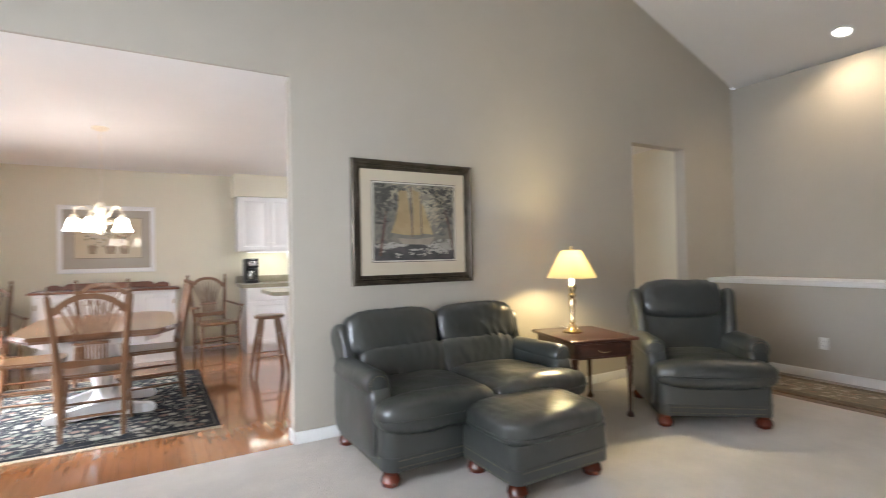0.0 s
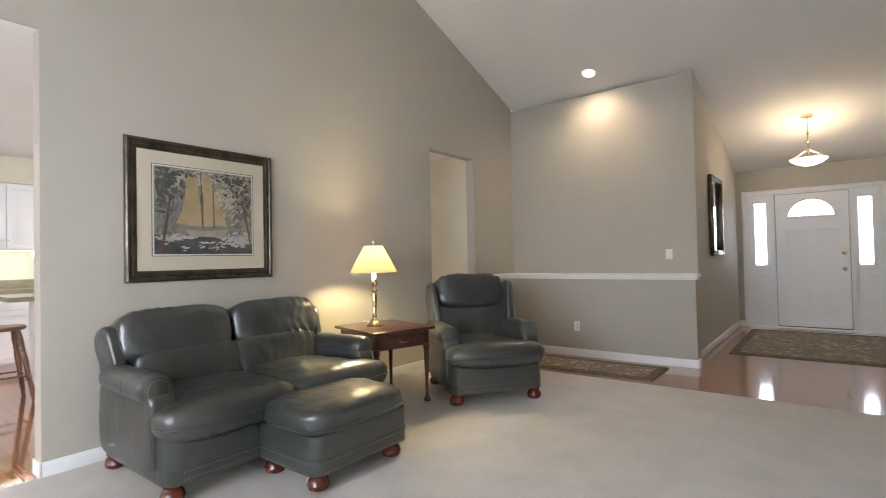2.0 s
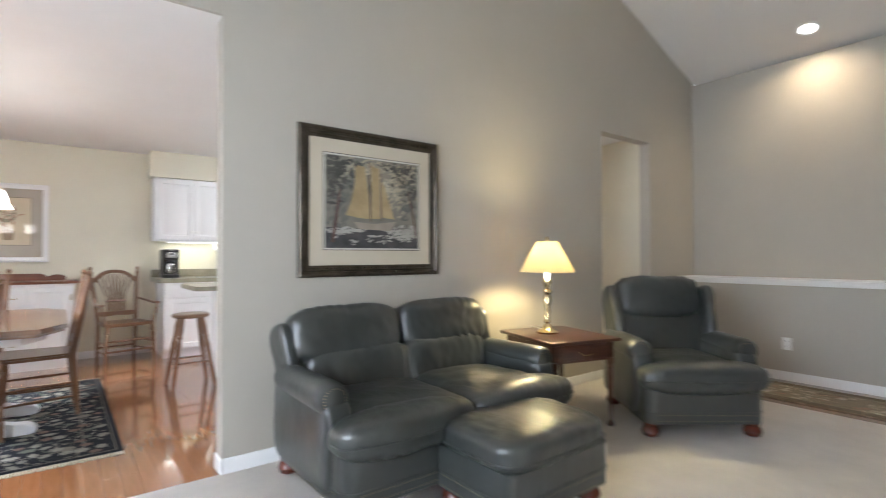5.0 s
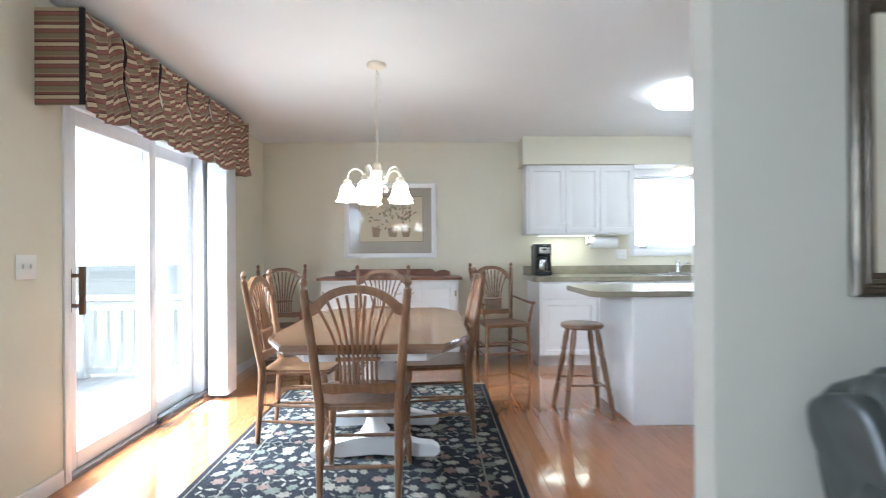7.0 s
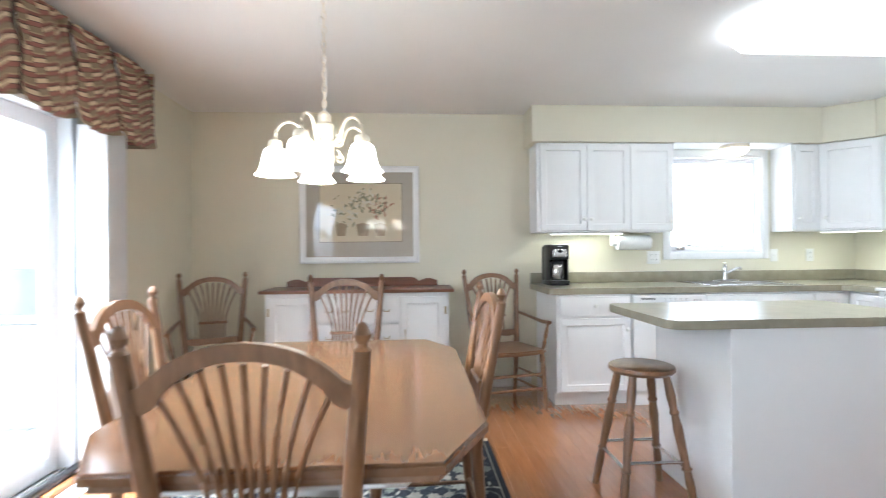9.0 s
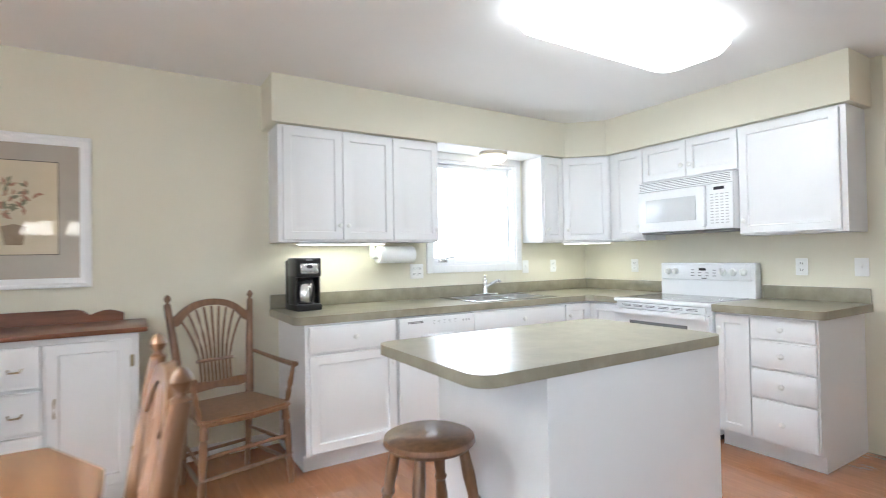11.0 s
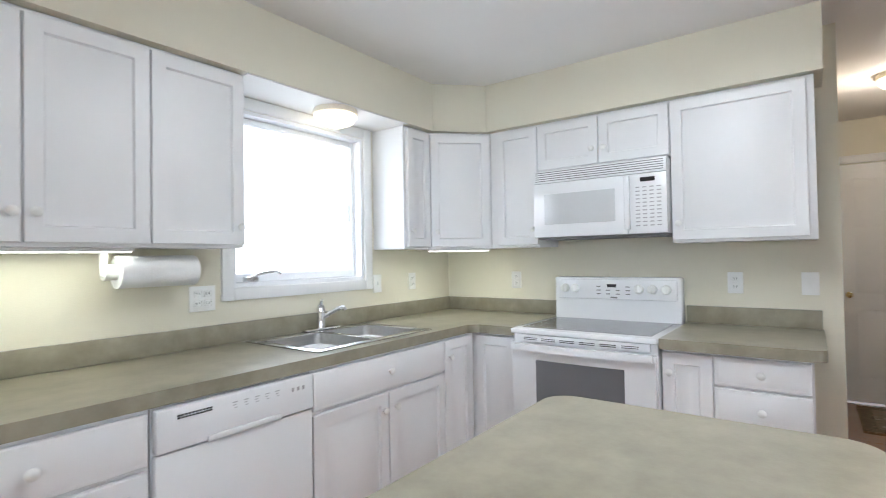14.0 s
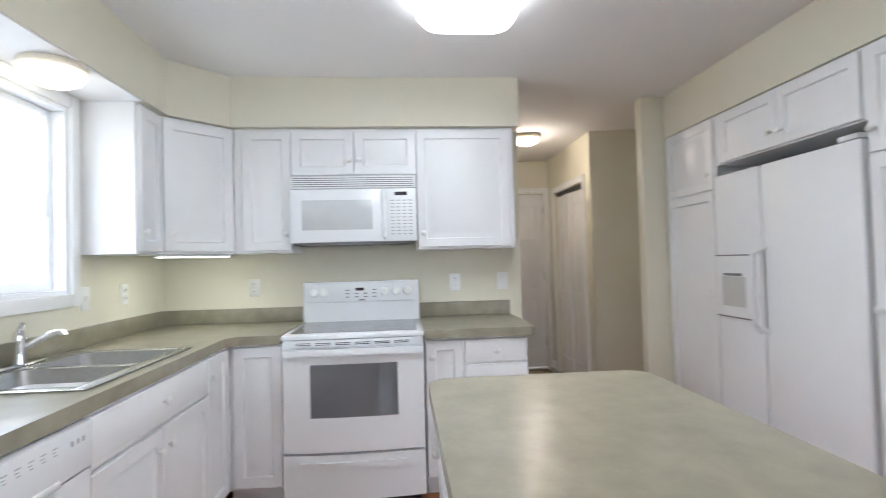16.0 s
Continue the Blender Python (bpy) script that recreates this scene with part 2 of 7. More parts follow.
M_RUGB = mat("navy_wool_pile", (0.020, 0.021, 0.025), 0.95, var=0.35, scale=40, bump=0.5, bscale=420, spec=0.1)
M_RUGCREAM = mat("cream_wool_pile", (0.255, 0.24, 0.20), 0.95, var=0.2, scale=45, bump=0.5, bscale=420, spec=0.1)
M_RUGTAN = mat("tan_wool_pile", (0.20, 0.18, 0.145), 0.95, var=0.2, scale=45, bump=0.5, bscale=420, spec=0.1)
M_RUGSAGE = mat("sage_wool_pile", (0.13, 0.135, 0.11), 0.95, var=0.2, scale=45, bump=0.5, bscale=420, spec=0.1)
M_RUGRUST = mat("rust_wool_pile", (0.17, 0.115, 0.09), 0.95, var=0.25, scale=45, bump=0.5, bscale=420, spec=0.1)
M_RUNNER = patterned("olive_floral_wool", [(0.25, 0.215, 0.155), (0.46, 0.41, 0.32), (0.17, 0.145, 0.10), (0.33, 0.22, 0.16), (0.50, 0.45, 0.35)], 17)
M_FRINGE = mat("cream_fringe", (0.55, 0.48, 0.36), 0.9, var=0.1, scale=80)


def striped(name):
    """Woven horizontal stripes in burgundy, sage, tan and black."""
    m = bpy.data.materials.new(name)
    m.use_nodes = True
    nt = m.node_tree
    n, l = nt.nodes, nt.links
    b = n["Principled BSDF"]
    b.inputs["Roughness"].default_value = 0.8
    uv = n.new("ShaderNodeUVMap")
    sep = n.new("ShaderNodeSeparateXYZ")
    l.new(uv.outputs[0], sep.inputs[0])
    ramp = n.new("ShaderNodeValToRGB")
    ramp.color_ramp.interpolation = 'CONSTANT'
    fr = n.new("ShaderNodeMath")
    fr.operation = 'FRACT'
    mul = n.new("ShaderNodeMath")
    mul.operation = 'MULTIPLY'
    mul.inputs[1].default_value = 9.4
    l.new(sep.outputs[1], mul.inputs[0])
    l.new(mul.outputs[0], fr.inputs[0])
    l.new(fr.outputs[0], ramp.inputs[0])
    cols = [(0.0, (0.58, 0.46, 0.30)), (0.20, (0.09, 0.05, 0.04)), (0.24, (0.27, 0.115, 0.09)), (0.44, (0.13, 0.08, 0.055)), (0.48, (0.24, 0.185, 0.12)), (0.74, (0.36, 0.28, 0.18)), (0.81, (0.20, 0.08, 0.065)), (0.94, (0.07, 0.045, 0.035))]
    e = ramp.color_ramp.elements
    e[0].position, e[0].color = cols[0][0], (*cols[0][1], 1)
    e[1].position, e[1].color = cols[1][0], (*cols[1][1], 1)
    for p, c in cols[2:]:
        e.new(p).color = (*c, 1)
    l.new(ramp.outputs[0], b.inputs["Base Color"])
    return m


M_STRIPE = striped("striped_valance_cloth")
M_INSET = mat("black_pleat_cloth", (0.022, 0.018, 0.02), 0.9, var=0.2, scale=50, bump=0.2, bscale=300)


def leather(name, c1, c2):
    """Soft pebbled hide with stretched creases."""
    m = bpy.data.materials.new(name)
    m.use_nodes = True
    n, l = m.node_tree.nodes, m.node_tree.links
    b = n["Principled BSDF"]
    b.inputs["Specular IOR Level"].default_value = 0.9
    b.inputs["Coat Weight"].default_value = 0.25
    b.inputs["Coat Roughness"].default_value = 0.22
    tc = n.new("ShaderNodeTexCoord")
    stain = n.new("ShaderNodeTexNoise")
    stain.inputs["Scale"].default_value = 5.0
    stain.inputs["Detail"].default_value = 5
    l.new(tc.outputs["Object"], stain.inputs[0])
    ramp = n.new("ShaderNodeValToRGB")
    ramp.color_ramp.elements[0].position, ramp.color_ramp.elements[1].position = 0.35, 0.68
    ramp.color_ramp.elements[0].color, ramp.color_ramp.elements[1].color = (*c1, 1), (*c2, 1)
    l.new(stain.outputs[0], ramp.inputs[0])
    l.new(ramp.outputs[0], b.inputs["Base Color"])
    mr = n.new("ShaderNodeMapRange")
    mr.inputs["To Min"].default_value, mr.inputs["To Max"].default_value = 0.29, 0.35
    l.new(stain.outputs[0], mr.inputs[0])
    l.new(mr.outputs[0], b.inputs["Roughness"])
    mp = n.new("ShaderNodeMapping")
    mp.inputs["Scale"].default_value = (1.6, 1.0, 0.6)
    l.new(tc.outputs["Object"], mp.inputs[0])
    crease = n.new("ShaderNodeTexNoise")
    crease.inputs["Scale"].default_value = 6.5
    crease.inputs["Detail"].default_value = 3
    crease.inputs["Distortion"].default_value = 1.1
    l.new(mp.outputs[0], crease.inputs[0])
    b1 = n.new("ShaderNodeBump")
    b1.inputs["Strength"].default_value = 0.24
    b1.inputs["Distance"].default_value = 0.018
    l.new(crease.outputs[0], b1.inputs["Height"])
    grain = n.new("ShaderNodeTexVoronoi")
    grain.inputs["Scale"].default_value = 320.0
    l.new(tc.outputs["Object"], grain.inputs[0])
    b2 = n.new("ShaderNodeBump")
    b2.inputs["Strength"].default_value = 0.04
    b2.inputs["Distance"].default_value = 0.002
    l.new(grain.outputs["Distance"], b2.inputs["Height"])
    l.new(b1.outputs[0], b2.inputs["Normal"])
    l.new(b2.outputs[0], b.inputs["Normal"])
    return m


M_LEATHER = leather("dark_green_leather", (0.026, 0.030, 0.028), (0.032, 0.036, 0.034))


# ---- mesh helpers ----
def box(bm, x0, y0, z0, x1, y1, z1, bev=0.0, seg=2):
    r = bmesh.ops.create_cube(bm, size=1.0)
    for v in r["verts"]:
        v.co = Vector((x0 + (v.co.x + 0.5) * (x1 - x0), y0 + (v.co.y + 0.5) * (y1 - y0), z0 + (v.co.z + 0.5) * (z1 - z0)))
    if bev:
        edges = list({e for v in r["verts"] for e in v.link_edges})
        bmesh.ops.bevel(bm, geom=edges, offset=bev, segments=seg, profile=0.5, affect='EDGES')
    return bm


def B(*args, **kw):
    return box(bmesh.new(), *args, **kw)


def lathe(bm, prof, seg=20, m=Matrix.Identity(4)):
    """Turns a profile of (radius, height) about the z axis of m."""
    rings = []
    for r, z in prof:
        if r <= 1e-5:
            rings.append([bm.verts.new(m @ Vector((0, 0, z)))])
        else:
            rings.append([bm.verts.new(m @ Vector((r * math.cos(2 * math.pi * i / seg), r * math.sin(2 * math.pi * i / seg), z))) for i in range(seg)])
    for a, b in zip(rings, rings[1:]):
        for i in range(seg):
            j = (i + 1) % seg
            if len(a) == 1 and len(b) == 1:
                continue
            if len(a) == 1:
                bm.faces.new((a[0], b[j], b[i]))
            elif len(b) == 1:
                bm.faces.new((a[i], a[j], b[0]))
            else:
                bm.faces.new((a[i], a[j], b[j], b[i]))
    for ring, flip in ((rings[0], True), (rings[-1], False)):
        if len(ring) > 2:
            bm.faces.new(list(reversed(ring)) if flip else ring)
    return bm


def rod(bm, p0, p1, r0, r1=None, seg=10, prof=None):
    """A round bar from p0 to p1; prof: (radius factor, fraction) for a turned one."""
    p0, p1 = Vector(p0), Vector(p1)
    d = p1 - p0
    m = Matrix.Translation(p0) @ d.to_track_quat('Z', 'Y').to_matrix().to_4x4()
    r1 = r0 if r1 is None else r1
    pts = [(r0, 0), (r1, d.length)] if not prof else [(r0 * f, t * d.length) for f, t in prof]
    return lathe(bm, pts, seg, m)


def tube(bm, pts, r, seg=8, flat=1.0):
    """A bar along a bent line."""
    pts = [Vector(p) for p in pts]
    rings = []
    up = Vector((0.013, 0.021, 1))
    for i, p in enumerate(pts):
        d = (pts[min(i + 1, len(pts) - 1)] - pts[max(i - 1, 0)]).normalized()
        a = d.cross(up).normalized() if abs(d.dot(up)) < 0.97 else d.cross(Vector((0, 1, 0.02))).normalized()
        b = d.cross(a).normalized()
        rr = r[i] if isinstance(r, (list, tuple)) else r
        rings.append([bm.verts.new(p + a * rr * math.cos(2 * math.pi * k / seg) + b * rr * flat * math.sin(2 * math.pi * k / seg)) for k in range(seg)])
    for a, b in zip(rings, rings[1:]):
        for k in range(seg):
            bm.faces.new((a[k], a[(k + 1) % seg], b[(k + 1) % seg], b[k]))
    bm.faces.new(list(reversed(rings[0])))
    bm.faces.new(rings[-1])
    return bm


def prism(bm, outline, z0, z1):
    """An upright block over a plan outline (counter-clockwise)."""
    lo = [bm.verts.new((x, y, z0)) for x, y in outline]
    hi = [bm.verts.new((x, y, z1)) for x, y in outline]
    bm.faces.new(list(reversed(lo)))
    bm.faces.new(hi)
    for i in range(len(lo)):
        j = (i + 1) % len(lo)
        bm.faces.new((lo[i], lo[j], hi[j], hi[i]))
    return bm


def plate(bm, outline, y0, y1):
    """A board in the x-z plane with that outline, between y0 and y1."""
    a = [bm.verts.new((x, y0, z)) for x, z in outline]
    b = [bm.verts.new((x, y1, z)) for x, z in outline]
    bm.faces.new(a)
    bm.faces.new(list(reversed(b)))
    for i in range(len(a)):
        j = (i + 1) % len(a)
        bm.faces.new((a[j], a[i], b[i], b[j]))
    return bm


def round_rect(x0, y0, x1, y1, r, seg=6):
    pts = []
    for cx, cy, a0 in ((x1 - r, y0 + r, -90), (x1 - r, y1 - r, 0), (x0 + r, y1 - r, 90), (x0 + r, y0 + r, 180)):
        for i in range(seg + 1):
            a = radians(a0 + 90 * i / seg)
            pts.append((cx + r * math.cos(a), cy + r * math.sin(a)))
    return pts


def pillow(bm, c, s, p=4.0, n=10, m=None, puff=0.0, gather=0.0):
    """A stuffed block: a rounded box with centre c and full size s."""
    seen = {}
    n += 1

    def at(q):
        key = tuple(round(a * n) for a in q)
        if key not in seen:
            seen[key] = bm.verts.new(q)
        return seen[key]
    for axis in range(3):
        for side in (-1, 1):
            for i in range(n):
                for j in range(n):
                    quad = []
                    for a, b in ((i, j), (i + 1, j), (i + 1, j + 1), (i, j + 1)):
                        q = [0, 0, 0]
                        q[axis], q[(axis + 1) % 3], q[(axis + 2) % 3] = side, -1 + 2 * a / n, -1 + 2 * b / n
                        quad.append(at(q))
                    bm.faces.new(quad if side > 0 else quad[::-1])
    for v in seen.values():
        x, y, z = v.co
        k = (abs(x) ** p + abs(y) ** p + abs(z) ** p) ** (1 / p)
        u = Vector((x / k, y / k, z / k))
        grow = 1 + puff * (1 - u.x * u.x) * (1 - u.y * u.y)
        v.co = Vector((c[0] + u.x * s[0] / 2, c[1] + u.y * s[1] / 2, c[2] + u.z * s[2] / 2 * grow))
        w = noise.noise(v.co * 7) * 0.006 + noise.noise(v.co * 19) * 0.003
        if gather:
            q = Vector((v.co.x * 3.2 + c[0] * 9, v.co.z * 3.2 + v.co.y * 2, c[0] * 5 + 1.3))
            amount = max(0.0, noise.noise(q) + 0.22) * (0.25 + u.z * u.z * (1.0 if u.z < 0 else 0.15))
            w += gather * amount * math.sin(v.co.x * 92 + 5.5 * noise.noise(v.co * 5.5))
        v.co += u * w
        if m:
            v.co = m @ v.co
    return bm


def finish(name, bm, material, smooth=True):
    bmesh.ops.recalc_face_normals(bm, faces=bm.faces)
    if smooth:
        for f in bm.faces:
            f.smooth = True
        for e in bm.edges:
            if len(e.link_faces) == 2 and e.calc_face_angle(0) > 0.6:
                e.smooth = False
    me = bpy.data.meshes.new(name)
    bm.to_mesh(me)
    bm.free()
    me.materials.append(material)
    return me


def part(name, bm, material, parent, label="", smooth=True):
    ob = new(name, finish(name, bm, material, smooth))
    ob.parent = parent
    if label:
        tagged(ob, label)
    return ob


def thing(name, m, label, category, group="", kind=""):
    ob = new(name)
    ob.empty_display_size = 0.1
    ob.matrix_basis = m
    return tagged(ob, label, category, group, kind)


def solo(name, bm, material, label, category, kind="", m=None, group=""):
    ob = new(name, finish(name, bm, material))
    if m:
        ob.matrix_basis = m
    return tagged(ob, label, category, group, kind)


def structure(name, bm, material, label, category="wall"):
    return solo(name, bm, material, label, category, "structure")

# ---- structure ----
# Plan: x to the east, y to the north. Living room south of the wall y = 3.457, dining and kitchen north of it.
XW, XE, XB = -1.68, 4.37, 6.349        # slider wall, range wall, back wall of the living room
YS, YD, YN = -0.88, 3.457, 7.69        # south wall, dividing wall, window wall
ZC = 2.445                             # flat ceiling
ZW = ZC + 0.065                        # walls and soffits run up into the ceiling
XD = 9.43                              # entry wall
YM = 1.135                             # mirror wall of the entry
YH = 5.305                             # end of the range wall
RIDGE_X, RIDGE_Z = 3.0, 4.475


def vault(x):
    if x > XB:
        return 3.235 - 0.255 * (x - XB)
    if x > RIDGE_X:
        return 3.235 + 0.37 * (XB - x)
    return RIDGE_Z - 0.37 * (RIDGE_X - x)


# dividing wall with the wide opening to the dining room and the passage opening
bm = bmesh.new()
T = 0.12
plate(bm, [(1.08, 0), (4.535, 0), (4.535, 2.39), (5.405, 2.39), (5.405, 0), (XB + 0.12, 0), (XB + 0.12, vault(XB) - 0.05), (XB, vault(XB)), (RIDGE_X, RIDGE_Z), (XW, vault(XW)), (XW, 2.503), (1.08, 2.503)], YD, YD + T)
structure("wall_divider", bm, M_WALL, "beige painted drywall under the sloping ceiling with a wide cased-less opening")
# slider wall: openings for the added, unseen living window and for the sliding door
bm = bmesh.new()
W0, W1 = XW - 0.16, XW
box(bm, W0, YS - 0.12, 0, W1, 0.0, 2.75)
box(bm, W0, 0.0, 0, W1, 2.4, 0.55)
box(bm, W0, 0.0, 2.25, W1, 2.4, 2.75)
box(bm, W0, 2.4, 0, W1, YD + T, 2.75)
box(bm, W0, YD + T, 0, W1, 4.595, ZW)
box(bm, W0, 4.595, 2.03, W1, 6.20, ZW)
box(bm, W0, 6.20, 0, W1, YN + 0.16, ZW)
structure("wall_west", bm, M_KWALL, "cream painted exterior wall beside the sliding door")
# window wall
bm = bmesh.new()
box(bm, XW, YN, 0, 2.575, YN + 0.16, ZW)
box(bm, 2.575, YN, 0, 3.46, YN + 0.16, 1.185)
box(bm, 2.575, YN, 2.07, 3.46, YN + 0.16, ZW)
box(bm, 3.46, YN, 0, XE + 0.12, YN + 0.16, ZW)
structure("wall_north", bm, M_KWALL, "pale yellow-cream painted kitchen and dining wall")
structure("wall_range", B(XE, YH, 0, XE + 0.12, YN, ZW), M_KWALL, "pale yellow-cream painted wall behind the range")
# kitchen hall
structure("wall_hall_north", B(XE + 0.12, YH, 0, 6.93, YH + 0.12, ZW), M_KWALL, "cream painted hall wall")
bm = bmesh.new()
box(bm, 6.81, 3.577, 0, 6.93, 4.42, ZW)
box(bm, 6.81, 4.42, 2.07, 6.93, 5.23, ZW)
box(bm, 6.81, 5.23, 0, 6.93, YH, ZW)
structure("wall_hall_end", bm, M_KWALL, "cream painted hall end wall round the door")
bm = bmesh.new()
box(bm, 5.47, 3.577, 0, 5.55, 4.36, ZW)
box(bm, 5.55, 4.28, 0, 5.66, 4.36, ZW)
box(bm, 5.66, 4.28, 2.03, 6.55, 4.36, ZW)
box(bm, 6.55, 4.28, 0, 6.81, 4.36, ZW)
structure("wall_closet", bm, M_KWALL, "cream painted closet wall in the hall")
structure("wall_stub", B(4.515, 3.577, 0, 4.595, 4.33, ZW), M_KWALL, "narrow cream stub wall beside the tall cabinets")
# living room back wall, entry walls
structure("wall_back", B(XB, YM + 0.12, 0, XB + 0.12, YD, vault(XB + 0.12) - 0.01), M_WALL, "beige painted wall above the white-capped ledge")
bm = bmesh.new()
plate(bm, [(XB, 0), (XD, 0), (XD, vault(XD)), (XB, vault(XB))], YM, YM + 0.12)
structure("wall_mirror", bm, M_WALL, "beige painted entry wall under the sloping ceiling")
bm = bmesh.new()
box(bm, XD, YS - 0.12, 0, XD + 0.14, -0.625, 2.6)
box(bm, XD, -0.625, 2.06, XD + 0.14, 1.0, 2.6)
box(bm, XD, 1.0, 0, XD + 0.14, YM + 0.12, 2.6)
structure("wall_entry", bm, M_WALL, "cream painted wall round the front door")
bm = bmesh.new()
plate(bm, [(XW, 0), (7.95, 0), (7.95, 2.05), (8.80, 2.05), (8.80, 0), (XD, 0), (XD, vault(XD)), (XB, vault(XB)), (RIDGE_X, RIDGE_Z), (XW, vault(XW))], YS - 0.12, YS)
structure("wall_south", bm, M_WALL, "beige painted wall behind the dark hutch")
# ledge
bm = bmesh.new()
box(bm, 5.81, 1.06, 0, 5.93, YD, 0.915)
box(bm, 5.93, YM, 0, XB, YM + 0.12, 0.915)
structure("half_wall", bm, M_WALL, "beige painted half wall with a white cap")
bm = bmesh.new()
prism(bm, [(5.785, 1.035), (5.955, 1.035), (5.955, YM - 0.02), (XB, YM - 0.02), (XB, YD), (5.785, YD)], 0.918, 0.945)
box(bm, 5.797, 1.047, 0.893, 5.808, YD, 0.918, 0.004)
box(bm, 5.797, 1.047, 0.893, 5.943, 1.058, 0.918, 0.004)
structure("ledge_cap_trim", bm, M_TRIM, "white painted moulded ledge cap", "trim")
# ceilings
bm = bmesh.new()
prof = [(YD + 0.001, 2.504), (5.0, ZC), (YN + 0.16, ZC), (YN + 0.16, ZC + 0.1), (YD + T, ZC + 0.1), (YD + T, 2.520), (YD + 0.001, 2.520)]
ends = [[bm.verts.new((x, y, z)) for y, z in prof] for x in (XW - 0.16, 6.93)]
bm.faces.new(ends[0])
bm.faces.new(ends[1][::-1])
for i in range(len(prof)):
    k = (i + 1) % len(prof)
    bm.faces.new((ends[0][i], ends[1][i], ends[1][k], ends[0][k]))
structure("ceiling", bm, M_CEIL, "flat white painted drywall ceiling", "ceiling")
bm = bmesh.new()
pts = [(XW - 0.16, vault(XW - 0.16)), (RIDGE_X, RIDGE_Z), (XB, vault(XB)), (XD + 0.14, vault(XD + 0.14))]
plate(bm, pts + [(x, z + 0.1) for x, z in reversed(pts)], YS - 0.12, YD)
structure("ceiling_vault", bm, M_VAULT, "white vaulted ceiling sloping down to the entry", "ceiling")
# soffits over the kitchen cabinets
bm = bmesh.new()
prism(bm, [(1.235, 7.385), (3.80, 7.385), (4.05, 7.135), (4.05, 5.365), (XE, 5.365), (XE, YN), (1.235, YN)], 2.137, ZW)
structure("soffit_cabinets", bm, M_KWALL, "pale yellow-cream painted soffit above the cabinets", "soffit")
structure("soffit_pantry", B(2.0, 3.577, 2.166, 4.515, 4.15, ZW), M_KWALL, "pale yellow-cream soffit above the tall cabinets", "soffit")
structure("soffit_underside", B(2.478, 7.39, 2.131, 3.548, YN, 2.1365), M_CEIL, "white underside of the window soffit", "soffit")
# floors
structure("floor", B(XW, YD, -0.12, 6.93, YN, -0.012), M_SUB, "dark subfloor under the oak strips", "floor")
structure("floor_entry", B(4.90, YS, -0.12, XD, YD, -0.012), M_SUB, "dark subfloor under the entry oak strips", "floor")
structure("carpet", B(XW, YS, -0.12, 4.90, YD, 0.004), M_CARPET, "cream cut-pile wall-to-wall carpet", "carpet")


def skirting(name, runs):
    bm = bmesh.new()
    for x0, y0, x1, y1 in runs:
        box(bm, x0, y0, 0, x1, y1, 0.085, 0.004)
    structure(name, bm, M_TRIM, "white painted wooden baseboard", "baseboard")


skirting("baseboard_living", [(1.083, YD - 0.014, 4.535, YD), (5.405, YD - 0.014, 5.80, YD), (5.796, 1.05, 5.81, YD - 0.016), (5.796, 1.046, 5.93, 1.06), (XB + 0.0, YM - 0.014, XD - 0.015, YM), (XD - 0.014, 1.06, XD, YM - 0.016), (XD - 0.014, YS, XD, -0.69), (1.068, YD - 0.014, 1.08, YD + T), (4.2, YS, 7.88, YS + 0.014)])
skirting("baseboard_dining", [(XW, 6.30, XW + 0.014, YN), (XW + 0.016, YN - 0.014, 1.28, YN), (XW, YD + T, XW + 0.014, 4.585), (1.2, YD + T, 2.0, YD + T + 0.014)])
skirting("baseboard_hall", [(5.456, 3.58, 5.47, 4.36), (6.796, 4.36, 6.81, 4.37), (5.456, 4.36, 5.60, 4.374), (6.61, 4.36, 6.79, 4.374), (4.515, 4.33, 4.595, 4.344), (XE, YH - 0.014, XE + 0.12, YH), (XE + 0.12, YH - 0.014, 6.8, YH)])


# ---- windows and doors ----
def casing(name, m, w, h, cw=0.065, sill=False, label="white painted wooden casing", foot=True):
    """A moulded surround in the x-z plane about an opening w by h, proud towards -y."""
    bm = bmesh.new()
    z0 = 0 if foot else -cw
    for x0, x1 in ((-cw, 0), (w, w + cw)):
        box(bm, x0, -0.018, z0, x1, 0, h + cw, 0.004)
        box(bm, x0 + (0.0 if x0 < 0 else cw - 0.016), -0.026, z0, x0 + (0.016 if x0 < 0 else cw), -0.018, h + cw, 0.003)
    box(bm, 0, -0.018, h, w, 0, h + cw, 0.004)
    box(bm, -cw, -0.026, h + cw - 0.016, w + cw, -0.018, h + cw, 0.003)
    if not foot:
        box(bm, 0, -0.018, -cw, w, 0, 0, 0.004)
    ob = solo(name, bm, M_TRIM, label, "trim", "structure")
    ob.matrix_basis = m
    return ob


NORTH, EASTW, SOUTHW = 0, -90, 180     # turns for fronts that face south, west, north
# kitchen window
win = thing("window_1", pose(2.575, YN, 1.185), "white casement window over the sink, bright with daylight", "window", kind="structure")
w, h = 0.885, 0.885
bm = bmesh.new()
cw = 0.06
for x0, z0, x1, z1 in ((-cw, -cw, 0, h + cw), (w, -cw, w + cw, h + cw), (0, h, w, h + cw), (0, -cw, w, 0)):
    box(bm, x0, -0.02, z0, x1, 0, z1, 0.004)
part("casing", bm, M_TRIM, win)
bm = bmesh.new()
for x0, z0, x1, z1 in ((0, 0, 0.02, h), (w - 0.02, 0, w, h), (0.02, h - 0.02, w - 0.02, h), (0.02, 0, w - 0.02, 0.02)):
    box(bm, x0, 0, z0, x1, 0.15, z1)
part("jamb", bm, M_VINYL, win)
bm = bmesh.new()
